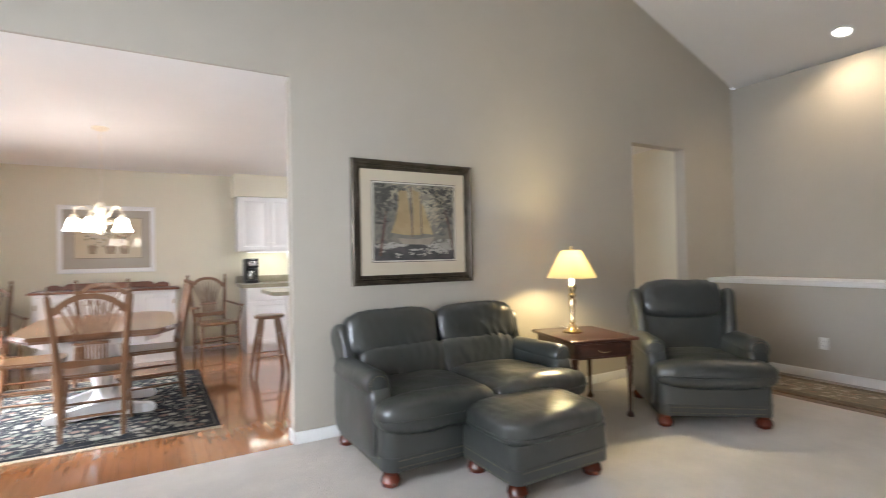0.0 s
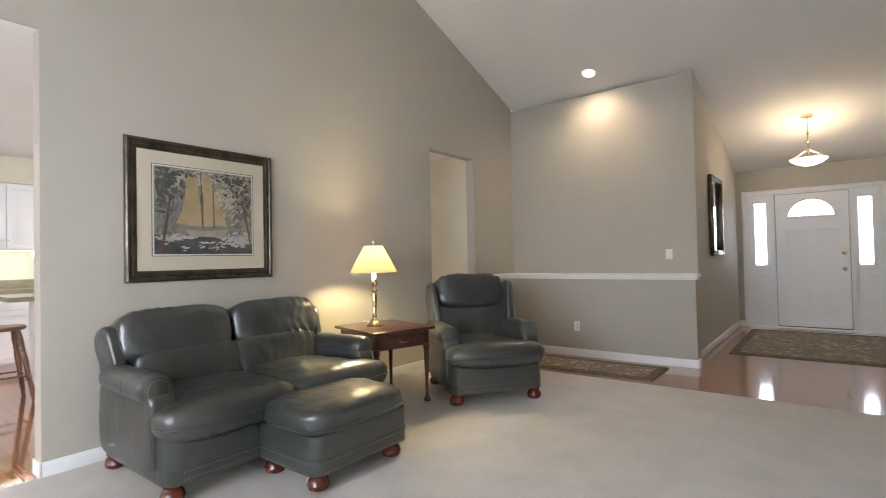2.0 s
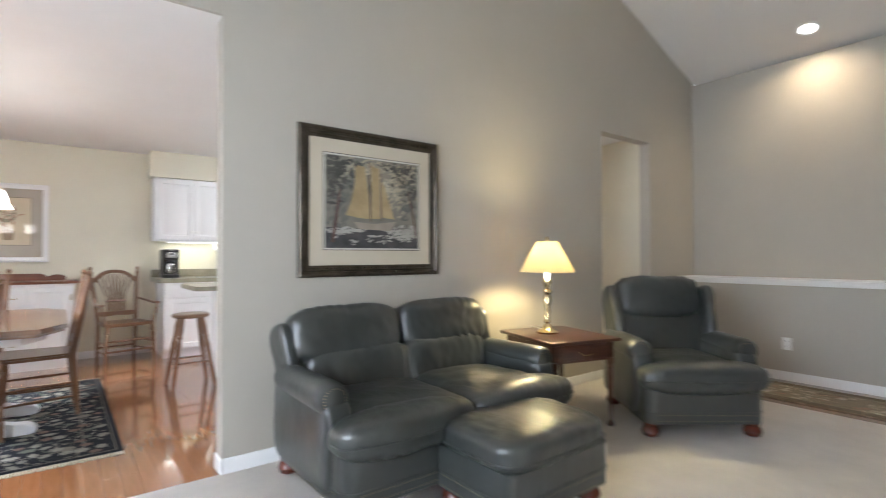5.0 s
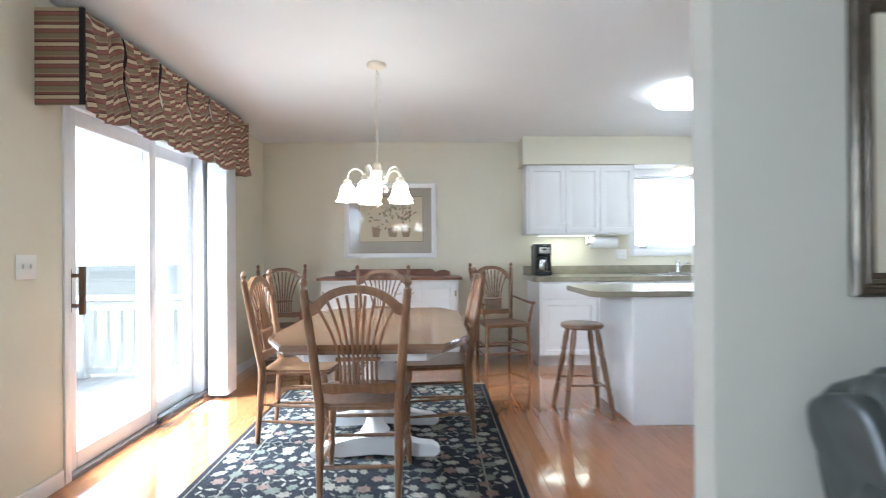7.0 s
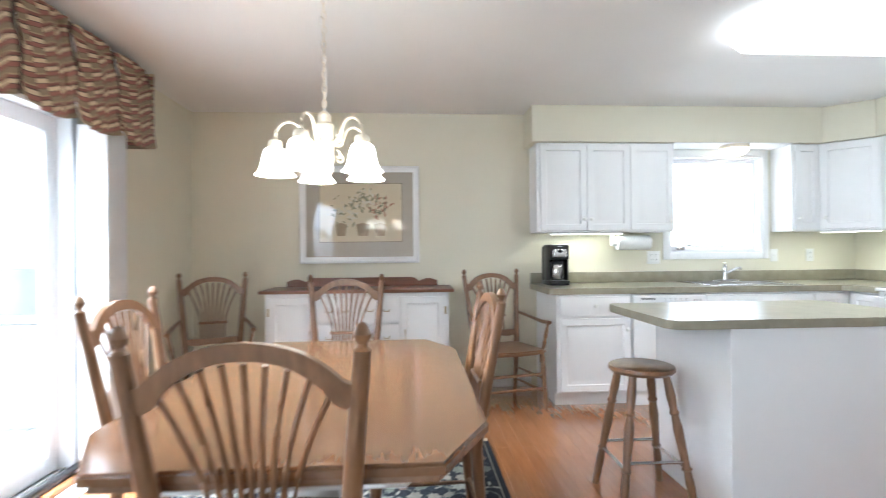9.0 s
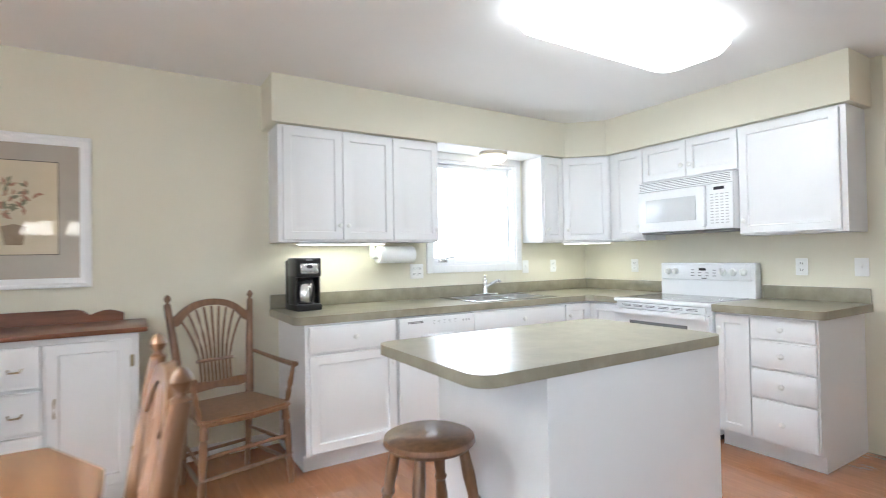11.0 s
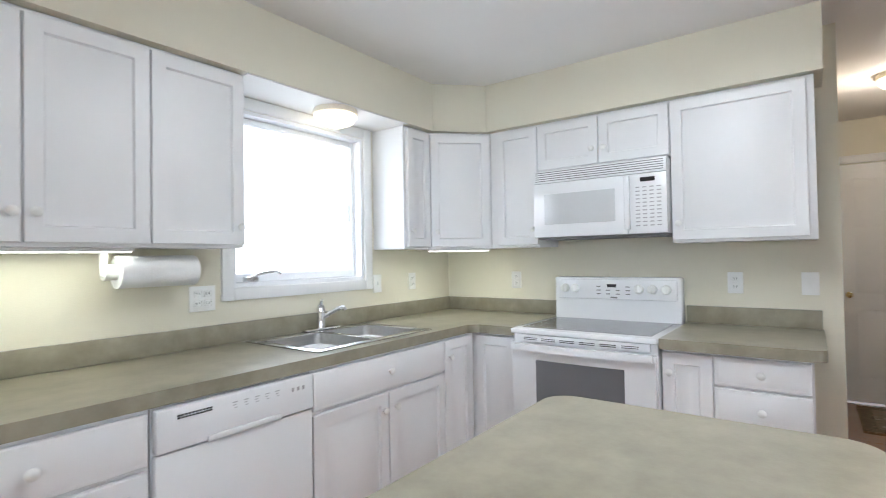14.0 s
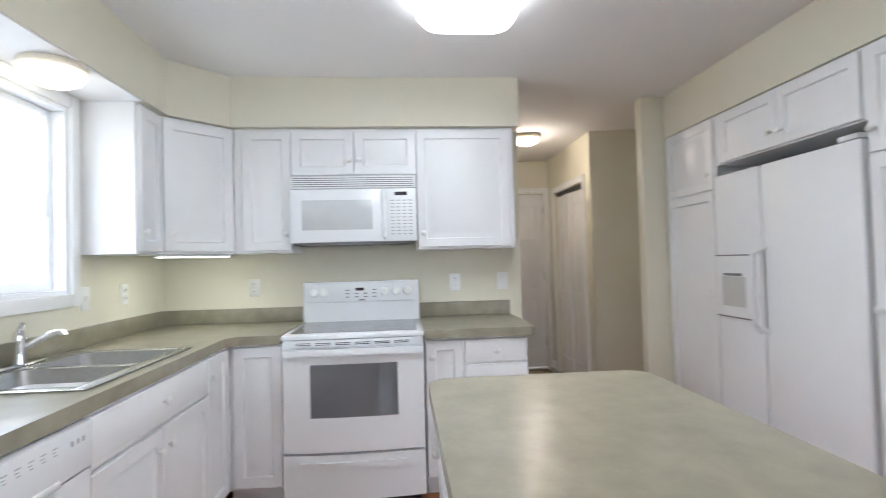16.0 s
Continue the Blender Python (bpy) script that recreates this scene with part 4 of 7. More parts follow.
wt = thing("worktop", pose(0, 0, 0), "mottled olive-grey laminate worktop with a low backsplash", "worktop")
bm = bmesh.new()
arc_l = [(1.275 + 0.05 - 0.05 * math.sin(radians(a)), 7.045 + 0.05 - 0.05 * math.cos(radians(a))) for a in range(90, -1, -15)]
slab(bm, arc_l + [(SX0, 7.045), (SX0, YN), (1.275, YN)])
slab(bm, [(SX0, 7.045), (SX1, 7.045), (SX1, SY0), (SX0, SY0)])
slab(bm, [(SX0, SY1), (SX1, SY1), (SX1, YN), (SX0, YN)])
slab(bm, [(SX1, 7.045), (3.65, 7.045), (3.70, 6.995), (3.70, 6.775), (XE, 6.775), (XE, YN), (SX1, YN)])
part("top", bm, M_LAM, wt)
bm = bmesh.new()
box(bm, 1.28, YN - 0.022, 0.922, XE, YN, 1.018, 0.004)
box(bm, XE - 0.022, 6.775, 0.922, XE, YN - 0.023, 1.018, 0.004)
part("backsplash", bm, M_LAM, wt)
wt2 = thing("worktop", pose(0, 0, 0), "short olive-grey laminate worktop between range and hall", "worktop")
arc_r = [(3.685 + 0.05 - 0.05 * math.cos(radians(a)), 5.385 + 0.05 - 0.05 * math.sin(radians(a))) for a in range(0, 91, 15)]
part("top", slab(bmesh.new(), arc_r + [(XE, 5.385), (XE, 6.008), (3.685, 6.008)]), M_LAM, wt2)
part("backsplash", B(XE - 0.022, 5.39, 0.922, XE, 6.008, 1.018, 0.004), M_LAM, wt2)

# sink with two bowls
sk = thing("kitchen_sink", pose(0, 0, 0.922), "double-bowl stainless steel sink set in the worktop", "sink")
bm = bmesh.new()
for y0, y1 in ((SY0 - 0.02, SY0 + 0.03), (SY1 - 0.05, SY1 + 0.03)):
    box(bm, SX0 - 0.02, y0, 0.001, SX1 + 0.02, y1, 0.007, 0.002)
for x0, x1 in ((SX0 - 0.02, SX0 + 0.025), (2.985, 3.02), (SX1 - 0.025, SX1 + 0.02)):
    box(bm, x0, SY0 + 0.03, 0.001, x1, SY1 - 0.05, 0.007, 0.002)
part("rim", bm, M_STEEL, sk)
for x0, x1 in ((SX0 + 0.025, 2.985), (3.02, SX1 - 0.025)):
    bm = bmesh.new()
    o, i = round_rect(x0, SY0 + 0.03, x1, SY1 - 0.05, 0.04), round_rect(x0 + 0.02, SY0 + 0.05, x1 - 0.02, SY1 - 0.07, 0.05)
    a = [bm.verts.new((x, y, 0.004)) for x, y in o]
    b = [bm.verts.new((x, y, -0.15)) for x, y in i]
    for k in range(len(a)):
        j = (k + 1) % len(a)
        bm.faces.new((a[k], b[k], b[j], a[j]))
    bm.faces.new(b)
    bw = part("bowl", bm, M_BOWL, sk)
    part("drain", lathe(bmesh.new(), [(0.045, 0), (0.045, 0.003), (0.03, 0.0035), (0.028, 0.001), (0, 0.001)], 16, Matrix.Translation(((x0 + x1) / 2, (SY0 + SY1) / 2, -0.149))), M_CHROME, bw)
fc = thing("faucet", pose(3.055, 7.618, 0.929), "chrome single-lever kitchen faucet", "faucet")
part("base", B(-0.12, -0.025, 0, 0.12, 0.025, 0.012, 0.006), M_CHROME, fc)
part("body", lathe(bmesh.new(), [(0.026, 0.012), (0.024, 0.03), (0.021, 0.09), (0.023, 0.12), (0.018, 0.135), (0, 0.138)]), M_CHROME, fc)
part("spout", tube(bmesh.new(), [(0, 0, 0.06), (0.03, -0.05, 0.095), (0.055, -0.09, 0.118), (0.068, -0.11, 0.12), (0.072, -0.118, 0.105)], 0.012), M_CHROME, fc)
part("lever", tube(bmesh.new(), [(0, 0, 0.13), (-0.004, -0.006, 0.15), (-0.012, -0.02, 0.165)], [0.012, 0.010, 0.008]), M_CHROME, fc)

# dishwasher
dw = thing("dishwasher", pose(1.93, YB, 0), "white built-in dishwasher with a printed control strip", "dishwasher")
part("body", B(0, 0, 0.0, 0.595, YN - YB, 0.868), M_APPL, dw)
part("door", B(0.003, -0.028, 0.115, 0.592, 0, 0.725, 0.006), M_APPL, dw)
pn = part("control_panel", B(0.003, -0.036, 0.73, 0.592, 0, 0.864, 0.008), M_APPL, dw)
bm = bmesh.new()
for i in range(10):
    for zz in (0.826, 0.834):
        box(bm, 0.065 + i * 0.0115, -0.0375, zz, 0.074 + i * 0.0115, -0.0355, zz + 0.005)
tagged(part("vent_slots", bm, M_BLACK, pn, "dark vent slots"), kind="stuff")
bm = bmesh.new()
for i in range(5):
    box(bm, 0.25 + i * 0.042, -0.0372, 0.832, 0.268 + i * 0.042, -0.0355, 0.835)
    box(bm, 0.255 + i * 0.042, -0.0372, 0.814, 0.266 + i * 0.042, -0.0355, 0.8165)
    box(bm, 0.25 + i * 0.042, -0.0372, 0.823, 0.262 + i * 0.042, -0.0355, 0.8255)
for i in range(3):
    box(bm, 0.49 + i * 0.024, -0.0372, 0.815, 0.50 + i * 0.024, -0.0355, 0.829)
tagged(part("printed_marks", bm, M_FAINT, pn, "grey printed marks"), kind="stuff")
part("handle_lip", B(0.16, -0.045, 0.728, 0.44, -0.03, 0.748, 0.006), M_APPL, pn)
part("kick_plate", B(0.0, 0.05, 0.0, 0.595, 0.06, 0.105), M_APPL, dw)

# range
rg = thing("range", pose(3.70, 6.767, 0, 0, 0, EASTW), "white freestanding electric range with a glass oven window", "range")
W = 0.752
part("body", B(0.0, 0.0, 0.05, W, 0.64, 0.895, 0.004), M_APPL, rg)
part("plinth", B(0.03, 0.05, 0.0, W - 0.03, 0.6, 0.05), M_BLACK, rg)
ct = part("cooktop", B(-0.004, -0.035, 0.895, W + 0.004, 0.56, 0.922, 0.008), M_APPL, rg)
part("glass_surface", B(0.035, 0.03, 0.9215, W - 0.035, 0.53, 0.9245), M_COOK, ct, "speckled grey ceramic glass")
for cx, cy, r in ((0.2, 0.16, 0.10), (0.56, 0.16, 0.08), (0.2, 0.40, 0.08), (0.56, 0.40, 0.10)):
    bm = bmesh.new()
    for k in range(36):
        a = 2 * math.pi * k / 36
        b = 2 * math.pi * (k + 1) / 36
        q = [bm.verts.new((cx + rr * math.cos(t), cy + rr * math.sin(t), 0.9250)) for rr, t in ((r, a), (r + 0.003, a), (r + 0.003, b), (r, b))]
        bm.faces.new(q)
    part("burner_ring", bm, M_LGREY, ct, "pale printed burner ring")
bp_ = part("control_panel", B(0.0, 0.565, 0.90, W, 0.65, 1.178, 0.012), M_APPL, rg)
bm = bmesh.new()
box(bm, 0.02, 0.553, 1.045, W - 0.02, 0.566, 1.165, 0.008)
part("panel_fascia", bm, M_APPL, bp_)
for x in (0.075, 0.14, 0.525, 0.60, 0.675):
    m = Matrix.Translation((x, 0.554, 1.11)) @ Matrix.Rotation(radians(90), 4, 'X')
    bm = lathe(bmesh.new(), [(0.028, 0), (0.027, 0.012), (0.022, 0.024), (0, 0.026)], 18, m)
    box(bm, x - 0.004, 0.522, 1.09, x + 0.004, 0.531, 1.13, 0.002)
    part("knob", bm, M_PLATE, bp_)
part("clock_display", B(0.34, 0.5515, 1.118, 0.395, 0.554, 1.137), M_BLACK, bp_, "small black clock display")
bm = bmesh.new()
for i in range(4):
    for j in range(3):
        if 1 <= i <= 2 and j == 2:
            continue
        box(bm, 0.275 + i * 0.058, 0.5520, 1.075 + j * 0.022, 0.30 + i * 0.058, 0.5535, 1.081 + j * 0.022)
box(bm, 0.36, 0.5520, 1.053, 0.40, 0.5535, 1.062)
tagged(part("printed_marks", bm, M_GREY, bp_, "grey printed marks"), kind="stuff")
# oven door, bowed towards the room


def bow(x):
    return -0.03 - 0.022 * (1 - ((x - W / 2) / (W / 2)) ** 2)


def bowed(bm, x0, x1, z0, z1, extra=0.0, n=12, back=0.0):
    """A panel whose front bows outward between its ends."""
    prev = None
    for i in range(n + 1):
        x = x0 + (x1 - x0) * i / n
        y = bow(x) - extra
        cur = [bm.verts.new(p) for p in ((x, y, z0), (x, y, z1), (x, back, z1), (x, back, z0))]
        if prev:
            for k in range(4):
                j = (k + 1) % 4
                bm.faces.new((prev[k], cur[k], cur[j], prev[j]))
        else:
            bm.faces.new(cur)
        prev = cur
    bm.faces.new(list(reversed(prev)))
    return bm


od = part("oven_door", bowed(bmesh.new(), 0.004, W - 0.004, 0.305, 0.84), M_APPL, rg)
part("oven_window", bowed(bmesh.new(), 0.15, W - 0.143, 0.487, 0.765, 0.002, back=-0.02), M_OVENGL, od, "dark oven window")
part("oven_handle", bowed(bmesh.new(), 0.01, W - 0.01, 0.815, 0.850, 0.035, back=-0.045), M_APPL, od)
bm = bmesh.new()
bowed(bm, 0.03, W - 0.03, 0.855, 0.893, -0.012)
part("vent_trim", bm, M_APPL, rg)
bm = bmesh.new()
for i in range(6):
    for z in (0.866, 0.875):
        for k in range(3):
            x = 0.075 + i * 0.104 + k * 0.026
            box(bm, x, bow(x + 0.013) + 0.0095, z, x + 0.0262, bow(x + 0.013) + 0.03, z + 0.0034)
tagged(part("vent_slots", bm, M_BLACK, rg, "dark vent slots"), kind="stuff")
dr = part("drawer", bowed(bmesh.new(), 0.004, W - 0.004, 0.055, 0.292), M_APPL, rg)
part("drawer_grip", bowed(bmesh.new(), 0.09, W - 0.09, 0.225, 0.255, 0.010, back=-0.02), M_APPL, dr)

# microwave
mw = thing("microwave", pose(4.02, 6.782, 1.425, 0, 0, EASTW), "white over-the-range microwave with a pale window", "microwave")
W2, H2 = 0.757, 0.40
part("body", B(0, 0.012, 0.0, W2, 0.35, H2, 0.004), M_APPL, mw)
part("base_plate", B(0.01, 0.02, -0.012, W2 - 0.01, 0.34, 0.0), M_GREY, mw, "grey underside")
gr = part("grille", B(0, -0.008, 0.325, W2, 0.012, H2, 0.004), M_APPL, mw)
for i in range(5):
    part("louvre_slot", B(0.015, -0.0095, 0.336 + i * 0.0125, W2 - 0.015, -0.007, 0.3405 + i * 0.0125), M_GREY, gr, "thin grey louvre slot")
dm = part("door", B(0.0, -0.012, 0.0, 0.555, 0.012, 0.322, 0.006), M_APPL, mw)
part("window", B(0.07, -0.0145, 0.075, 0.49, -0.011, 0.255, 0.001), M_LGREY, dm, "pale grey window")
part("handle", B(0.545, -0.042, 0.02, 0.572, -0.008, 0.315, 0.009), M_APPL, dm)
cp = part("control_panel", B(0.558, -0.012, 0.0, W2, 0.012, 0.322, 0.005), M_APPL, mw)
part("display", B(0.625, -0.0145, 0.278, 0.70, -0.0115, 0.30), M_BLACK, cp, "small black display")
bm = bmesh.new()
for j in range(11):
    for i in range(4):
        box(bm, 0.60 + i * 0.036, -0.0135, 0.04 + j * 0.0205, 0.622 + i * 0.036, -0.0115, 0.046 + j * 0.0205)
tagged(part("printed_marks", bm, M_FAINT, cp, "grey printed keypad marks"), kind="stuff")

# island
isl = thing("kitchen_island", pose(0, 0, 0), "white kitchen island with an olive-grey laminate top", "kitchen island")
part("body", B(1.595, 5.335, 0.0, 2.565, 6.0, 0.874, 0.004), M_CAB, isl)
part("top", slab(bmesh.new(), round_rect(1.322, 5.32, 2.60, 6.045, 0.075, 8), 0.874, 0.914), M_LAM, isl)
bm = front(isl, "door", 0.02, 0.10, 0.46, 0.68, True, (0.42, 0.60))
bm.matrix_basis = pose(2.565, 6.0, 0, 0, 0, SOUTHW)
bm = front(isl, "drawer", 0.02, 0.70, 0.46, 0.86, False, (0.24, 0.78))
bm.matrix_basis = pose(2.565, 6.0, 0, 0, 0, SOUTHW)

# stool
st = thing("bar_stool", pose(1.342, 5.645, 0), "round-seated turned wooden bar stool", "stool")
part("seat", lathe(bmesh.new(), [(0.10, 0.618), (0.144, 0.622), (0.157, 0.636), (0.154, 0.652), (0.14, 0.658), (0, 0.652)], 32), M_OAK, st)
TURN_LEG = [(0.75, 0), (0.85, 0.10), (0.95, 0.22), (0.75, 0.30), (1.15, 0.315), (0.8, 0.335), (0.95, 0.45), (1.1, 0.60), (0.8, 0.70), (1.15, 0.72), (0.85, 0.74), (1.05, 0.85), (0.8, 1.0)]
for a in (45, 135, 225, 315):
    ca, sa = math.cos(radians(a)), math.sin(radians(a))
    part("leg", rod(bmesh.new(), (0.245 * ca, 0.245 * sa, 0), (0.115 * ca, 0.115 * sa, 0.625), 0.021, prof=TURN_LEG, seg=12), M_OAK, st)
for a in (45, 135, 225, 315):
    for z, rr in ((0.20, 0.205), (0.23, 0.20)):
        if (z > 0.21) == (a in (45, 225)):
            p = [(rr * math.cos(radians(t)), rr * math.sin(radians(t)), z) for t in (a, a + 90)]
            part("stretcher", rod(bmesh.new(), p[0], p[1], 0.008), M_STEEL, st, "thin metal footrest bar")

# refrigerator wall; local x runs to the west
YP = 4.14
M_FRIDGE = mat("pebbled_white_enamel", (0.80, 0.805, 0.81), 0.42, var=0.01, bump=0.08, bscale=300)
fr = thing("refrigerator", pose(3.935, YP - 0.04, 0, 0, 0, SOUTHW), "white side-by-side refrigerator with an ice and water dispenser", "refrigerator")
part("body", B(0.005, 0.0, 0.03, 1.0, 0.50, 1.76), M_FRIDGE, fr)
fz = part("freezer_door", B(0.0, -0.065, 0.06, 0.395, -0.004, 1.775, 0.012), M_FRIDGE, fr)
rd = part("fridge_door", B(0.405, -0.065, 0.06, 1.005, -0.004, 1.775, 0.012), M_FRIDGE, fr)
part("kick_grille", B(0.01, -0.03, 0.0, 0.995, 0.0, 0.055), M_GREY, fr)
dp = part("dispenser", B(0.015, -0.078, 0.92, 0.335, -0.06, 1.285, 0.006), M_FRIDGE, fz)
# flat panel, not hollow; its darker colour carries the recess's shade
bm = bmesh.new()
box(bm, 0.075, -0.081, 0.985, 0.275, -0.0775, 1.16)
part("recess", bm, mat("recess_shade_grey", (0.55, 0.55, 0.52), 0.4, var=0.02), dp, "flat darker panel with the shade of the dispenser recess painted in")
part("lever", B(0.10, -0.092, 1.165, 0.25, -0.078, 1.18, 0.004), M_GREY, dp)
for z in (0.917, 1.281):
    part("dark_trim", B(0.015, -0.080, z, 0.335, -0.066, z + 0.008), M_GREY, dp, "dark grey trim line")
for x, d_ in ((0.372, fz), (0.428, rd)):
    part("handle", tube(bmesh.new(), [(x, -0.065, 0.86), (x, -0.105, 0.90), (x, -0.112, 1.05), (x, -0.105, 1.29), (x, -0.065, 1.33)], 0.013), M_FRIDGE, d_)
part("hinge_cap", B(0.90, -0.07, 1.776, 1.0, 0.04, 1.80, 0.006), M_FRIDGE, fr)
TALL = "tall cabinets"
cabinet("pantry_cabinet", pose(4.51, YP, 0, 0, 0, SOUTHW), 0.572, 0.55, 0, 2.16, [("door", 0.02, 1.70, 0.56, 2.15, (0.52, 1.80)), ("door", 0.02, 0.11, 0.56, 1.69, (0.52, 1.05))], "tall white pantry cabinet beside the refrigerator", True, TALL)
cabinet("wall_cabinet", pose(3.935, YP, 0, 0, 0, SOUTHW), 1.02, 0.55, 1.845, 2.16, [("door", 0.05, 1.85, 0.53, 2.15, (0.49, 1.93)), ("door", 0.53, 1.85, 1.01, 2.15, (0.57, 1.93))], "short white two-door cabinet above the refrigerator", group=UP)
cabinet("pantry_cabinet", pose(2.912, YP, 0, 0, 0, SOUTHW), 0.80, 0.55, 0, 2.16, [("door", 0.01, 1.70, 0.40, 2.15, (0.045, 1.80)), ("door", 0.40, 1.70, 0.79, 2.15), ("door", 0.01, 0.11, 0.40, 1.69, (0.045, 1.05)), ("door", 0.40, 0.11, 0.79, 1.69)], "tall white pantry cabinet with four doors", True, TALL)

# coffee maker
cm = thing("coffee_maker", pose(1.45, 7.49, 0.922, 0, 0, 6), "black drip coffee maker with a steel thermal carafe", "coffee maker")
bm = B(-0.098, -0.125, 0, 0.098, 0.11, 0.042, 0.010)
part("base", bm, M_BLACK, cm)
part("tower", B(-0.096, 0.045, 0.035, 0.096, 0.108, 0.335, 0.010), M_BLACK, cm)
for s in (-1, 1):
    part("side_panel", B(s * 0.090 - 0.007, -0.09, 0.04, s * 0.090 + 0.007, 0.05, 0.23, 0.004), M_BLACK, cm)
hd = part("head", B(-0.098, -0.118, 0.218, 0.098, 0.06, 0.350, 0.014), M_BLACK, cm)
part("lid_seam", B(-0.094, -0.1192, 0.325, 0.094, 0.05, 0.328), M_DARK, hd)
bm = bmesh.new()
box(bm, -0.072, -0.124, 0.243, 0.072, -0.116, 0.312, 0.012, 3)
part("control_panel", bm, M_STEEL, hd, "brushed steel control panel")
bm = bmesh.new()
m = Matrix.Translation((0, -0.124, 0.291)) @ Matrix.Rotation(radians(90), 4, 'X') @ Matrix.Diagonal((1.9, 1, 1, 1))
lathe(bm, [(0.013, 0), (0.013, 0.003), (0.010, 0.004), (0, 0.004)], 18, m)
part("display", bm, M_BLACK, hd, "dark oval display")
for x in (-0.050, -0.030, -0.010, 0.010, 0.034):
    part("button", B(x, -0.1265, 0.254, x + 0.012, -0.1235, 0.261, 0.001), M_GREY, hd)
part("brand_mark", B(-0.022, -0.1195, 0.331, 0.022, -0.1178, 0.336), M_LGREY, hd, "pale bar of tiny lettering")
cf = part("carafe", lathe(bmesh.new(), [(0.058, 0.043), (0.064, 0.050), (0.073, 0.085), (0.074, 0.115), (0.067, 0.155), (0.058, 0.178), (0.056, 0.180)], 28, Matrix.Translation((0.0, -0.045, 0))), M_STEEL, cm, "brushed steel carafe")
part("carafe_lid", lathe(bmesh.new(), [(0.058, 0.179), (0.060, 0.186), (0.056, 0.200), (0.03, 0.210), (0, 0.212)], 24, Matrix.Translation((0.0, -0.045, 0))), M_BLACK, cf, "black carafe lid")
part("carafe_handle", tube(bmesh.new(), [(0.012, -0.095, 0.196), (0.015, -0.128, 0.192), (0.018, -0.142, 0.165), (0.018, -0.140, 0.105), (0.014, -0.118, 0.062)], 0.011), M_BLACK, cf, "black plastic handle")

cm.scale = (0.88, 0.92, 0.99)

# paper towels under the cabinet
pt = thing("paper_towel_holder", pose(2.165, 7.56, 1.285), "white under-cabinet paper towel holder with a full roll", "paper towels")
part("roll", rod(bmesh.new(), (-0.14, 0, -0.005), (0.155, 0, -0.005), 0.063, seg=28), M_PAPER, pt)
bm = rod(bmesh.new(), (-0.185, 0, -0.005), (-0.14, 0, -0.005), 0.03, seg=16)
box(bm, -0.19, -0.02, -0.02, -0.175, 0.02, 0.087, 0.004)
part("bracket", bm, M_PLATE, pt)
part("end_cap", rod(bmesh.new(), (0.155, 0, -0.005), (0.175, 0, -0.005), 0.02, seg=16), M_PLATE, pt)

# lights over the counters
for x0, x1, y, a in ((1.42, 2.06, 7.49, 0), (0, 0.42, 0, -45)):
    m = pose(0, 0, 0) if a == 0 else pose(3.79, 7.42, 0, 0, 0, -45)
    yy = y if a == 0 else 0.07
    uc = thing("under_cabinet_lamp", m, "slim lit fluorescent lamp under the cabinet", "light", "under cabinet lamps")
    part("housing", B(x0, yy - 0.005, 1.358, x1, yy + 0.06, 1.371), M_TRIM, uc)
    part("lens", B(x0 + 0.01, yy, 1.3535, x1 - 0.01, yy + 0.05, 1.358), M_TUBE, uc, "glowing lens")


def puck(x, y, z, r, warm):
    t = thing("flush_ceiling_light", pose(x, y, z), "round flush ceiling light with a lit glass bowl", "light", "flush lights")
    part("pan", lathe(bmesh.new(), [(r * 0.95, 0), (r, -0.012), (r, -0.028), (r * 0.9, -0.032)], 28), M_CREAM, t)
    part("glass_bowl", lathe(bmesh.new(), [(r * 0.92, -0.03), (r * 0.95, -0.045), (r * 0.75, -0.075), (r * 0.4, -0.092), (0, -0.096)], 28), warm, t, "glowing frosted glass")


puck(3.075, 7.50, 2.131, 0.12, M_WARMGL)
puck(5.52, 4.94, ZC, 0.125, M_WARMGL)
px = thing("ceiling_panel_lamp", pose(2.645, 5.805, ZC), "large lit acrylic fluorescent ceiling lamp over the island", "light")
part("pan", B(-0.59, -0.20, -0.03, 0.59, 0.20, 0, 0.005), M_TRIM, px)
bm = bmesh.new()
for zz, ins, z2, ins2 in ((-0.015, 0.0, -0.06, 0.0), (-0.06, 0.0, -0.105, 0.03)):
    o = round_rect(-0.615 + ins, -0.225 + ins, 0.615 - ins, 0.225 - ins, 0.09)
    i = round_rect(-0.615 + ins2, -0.225 + ins2, 0.615 - ins2, 0.225 - ins2, 0.09)
    a = [bm.verts.new((x, y, zz)) for x, y in o]
    b = [bm.verts.new((x, y, z2)) for x, y in i]
    for k in range(len(a)):
        j = (k + 1) % len(a)
        bm.faces.new((a[k], a[j], b[j], b[k]))
    if ins2:
        bm.faces.new(b)
part("diffuser", bm, M_PANEL, px, "glowing white acrylic diffuser")


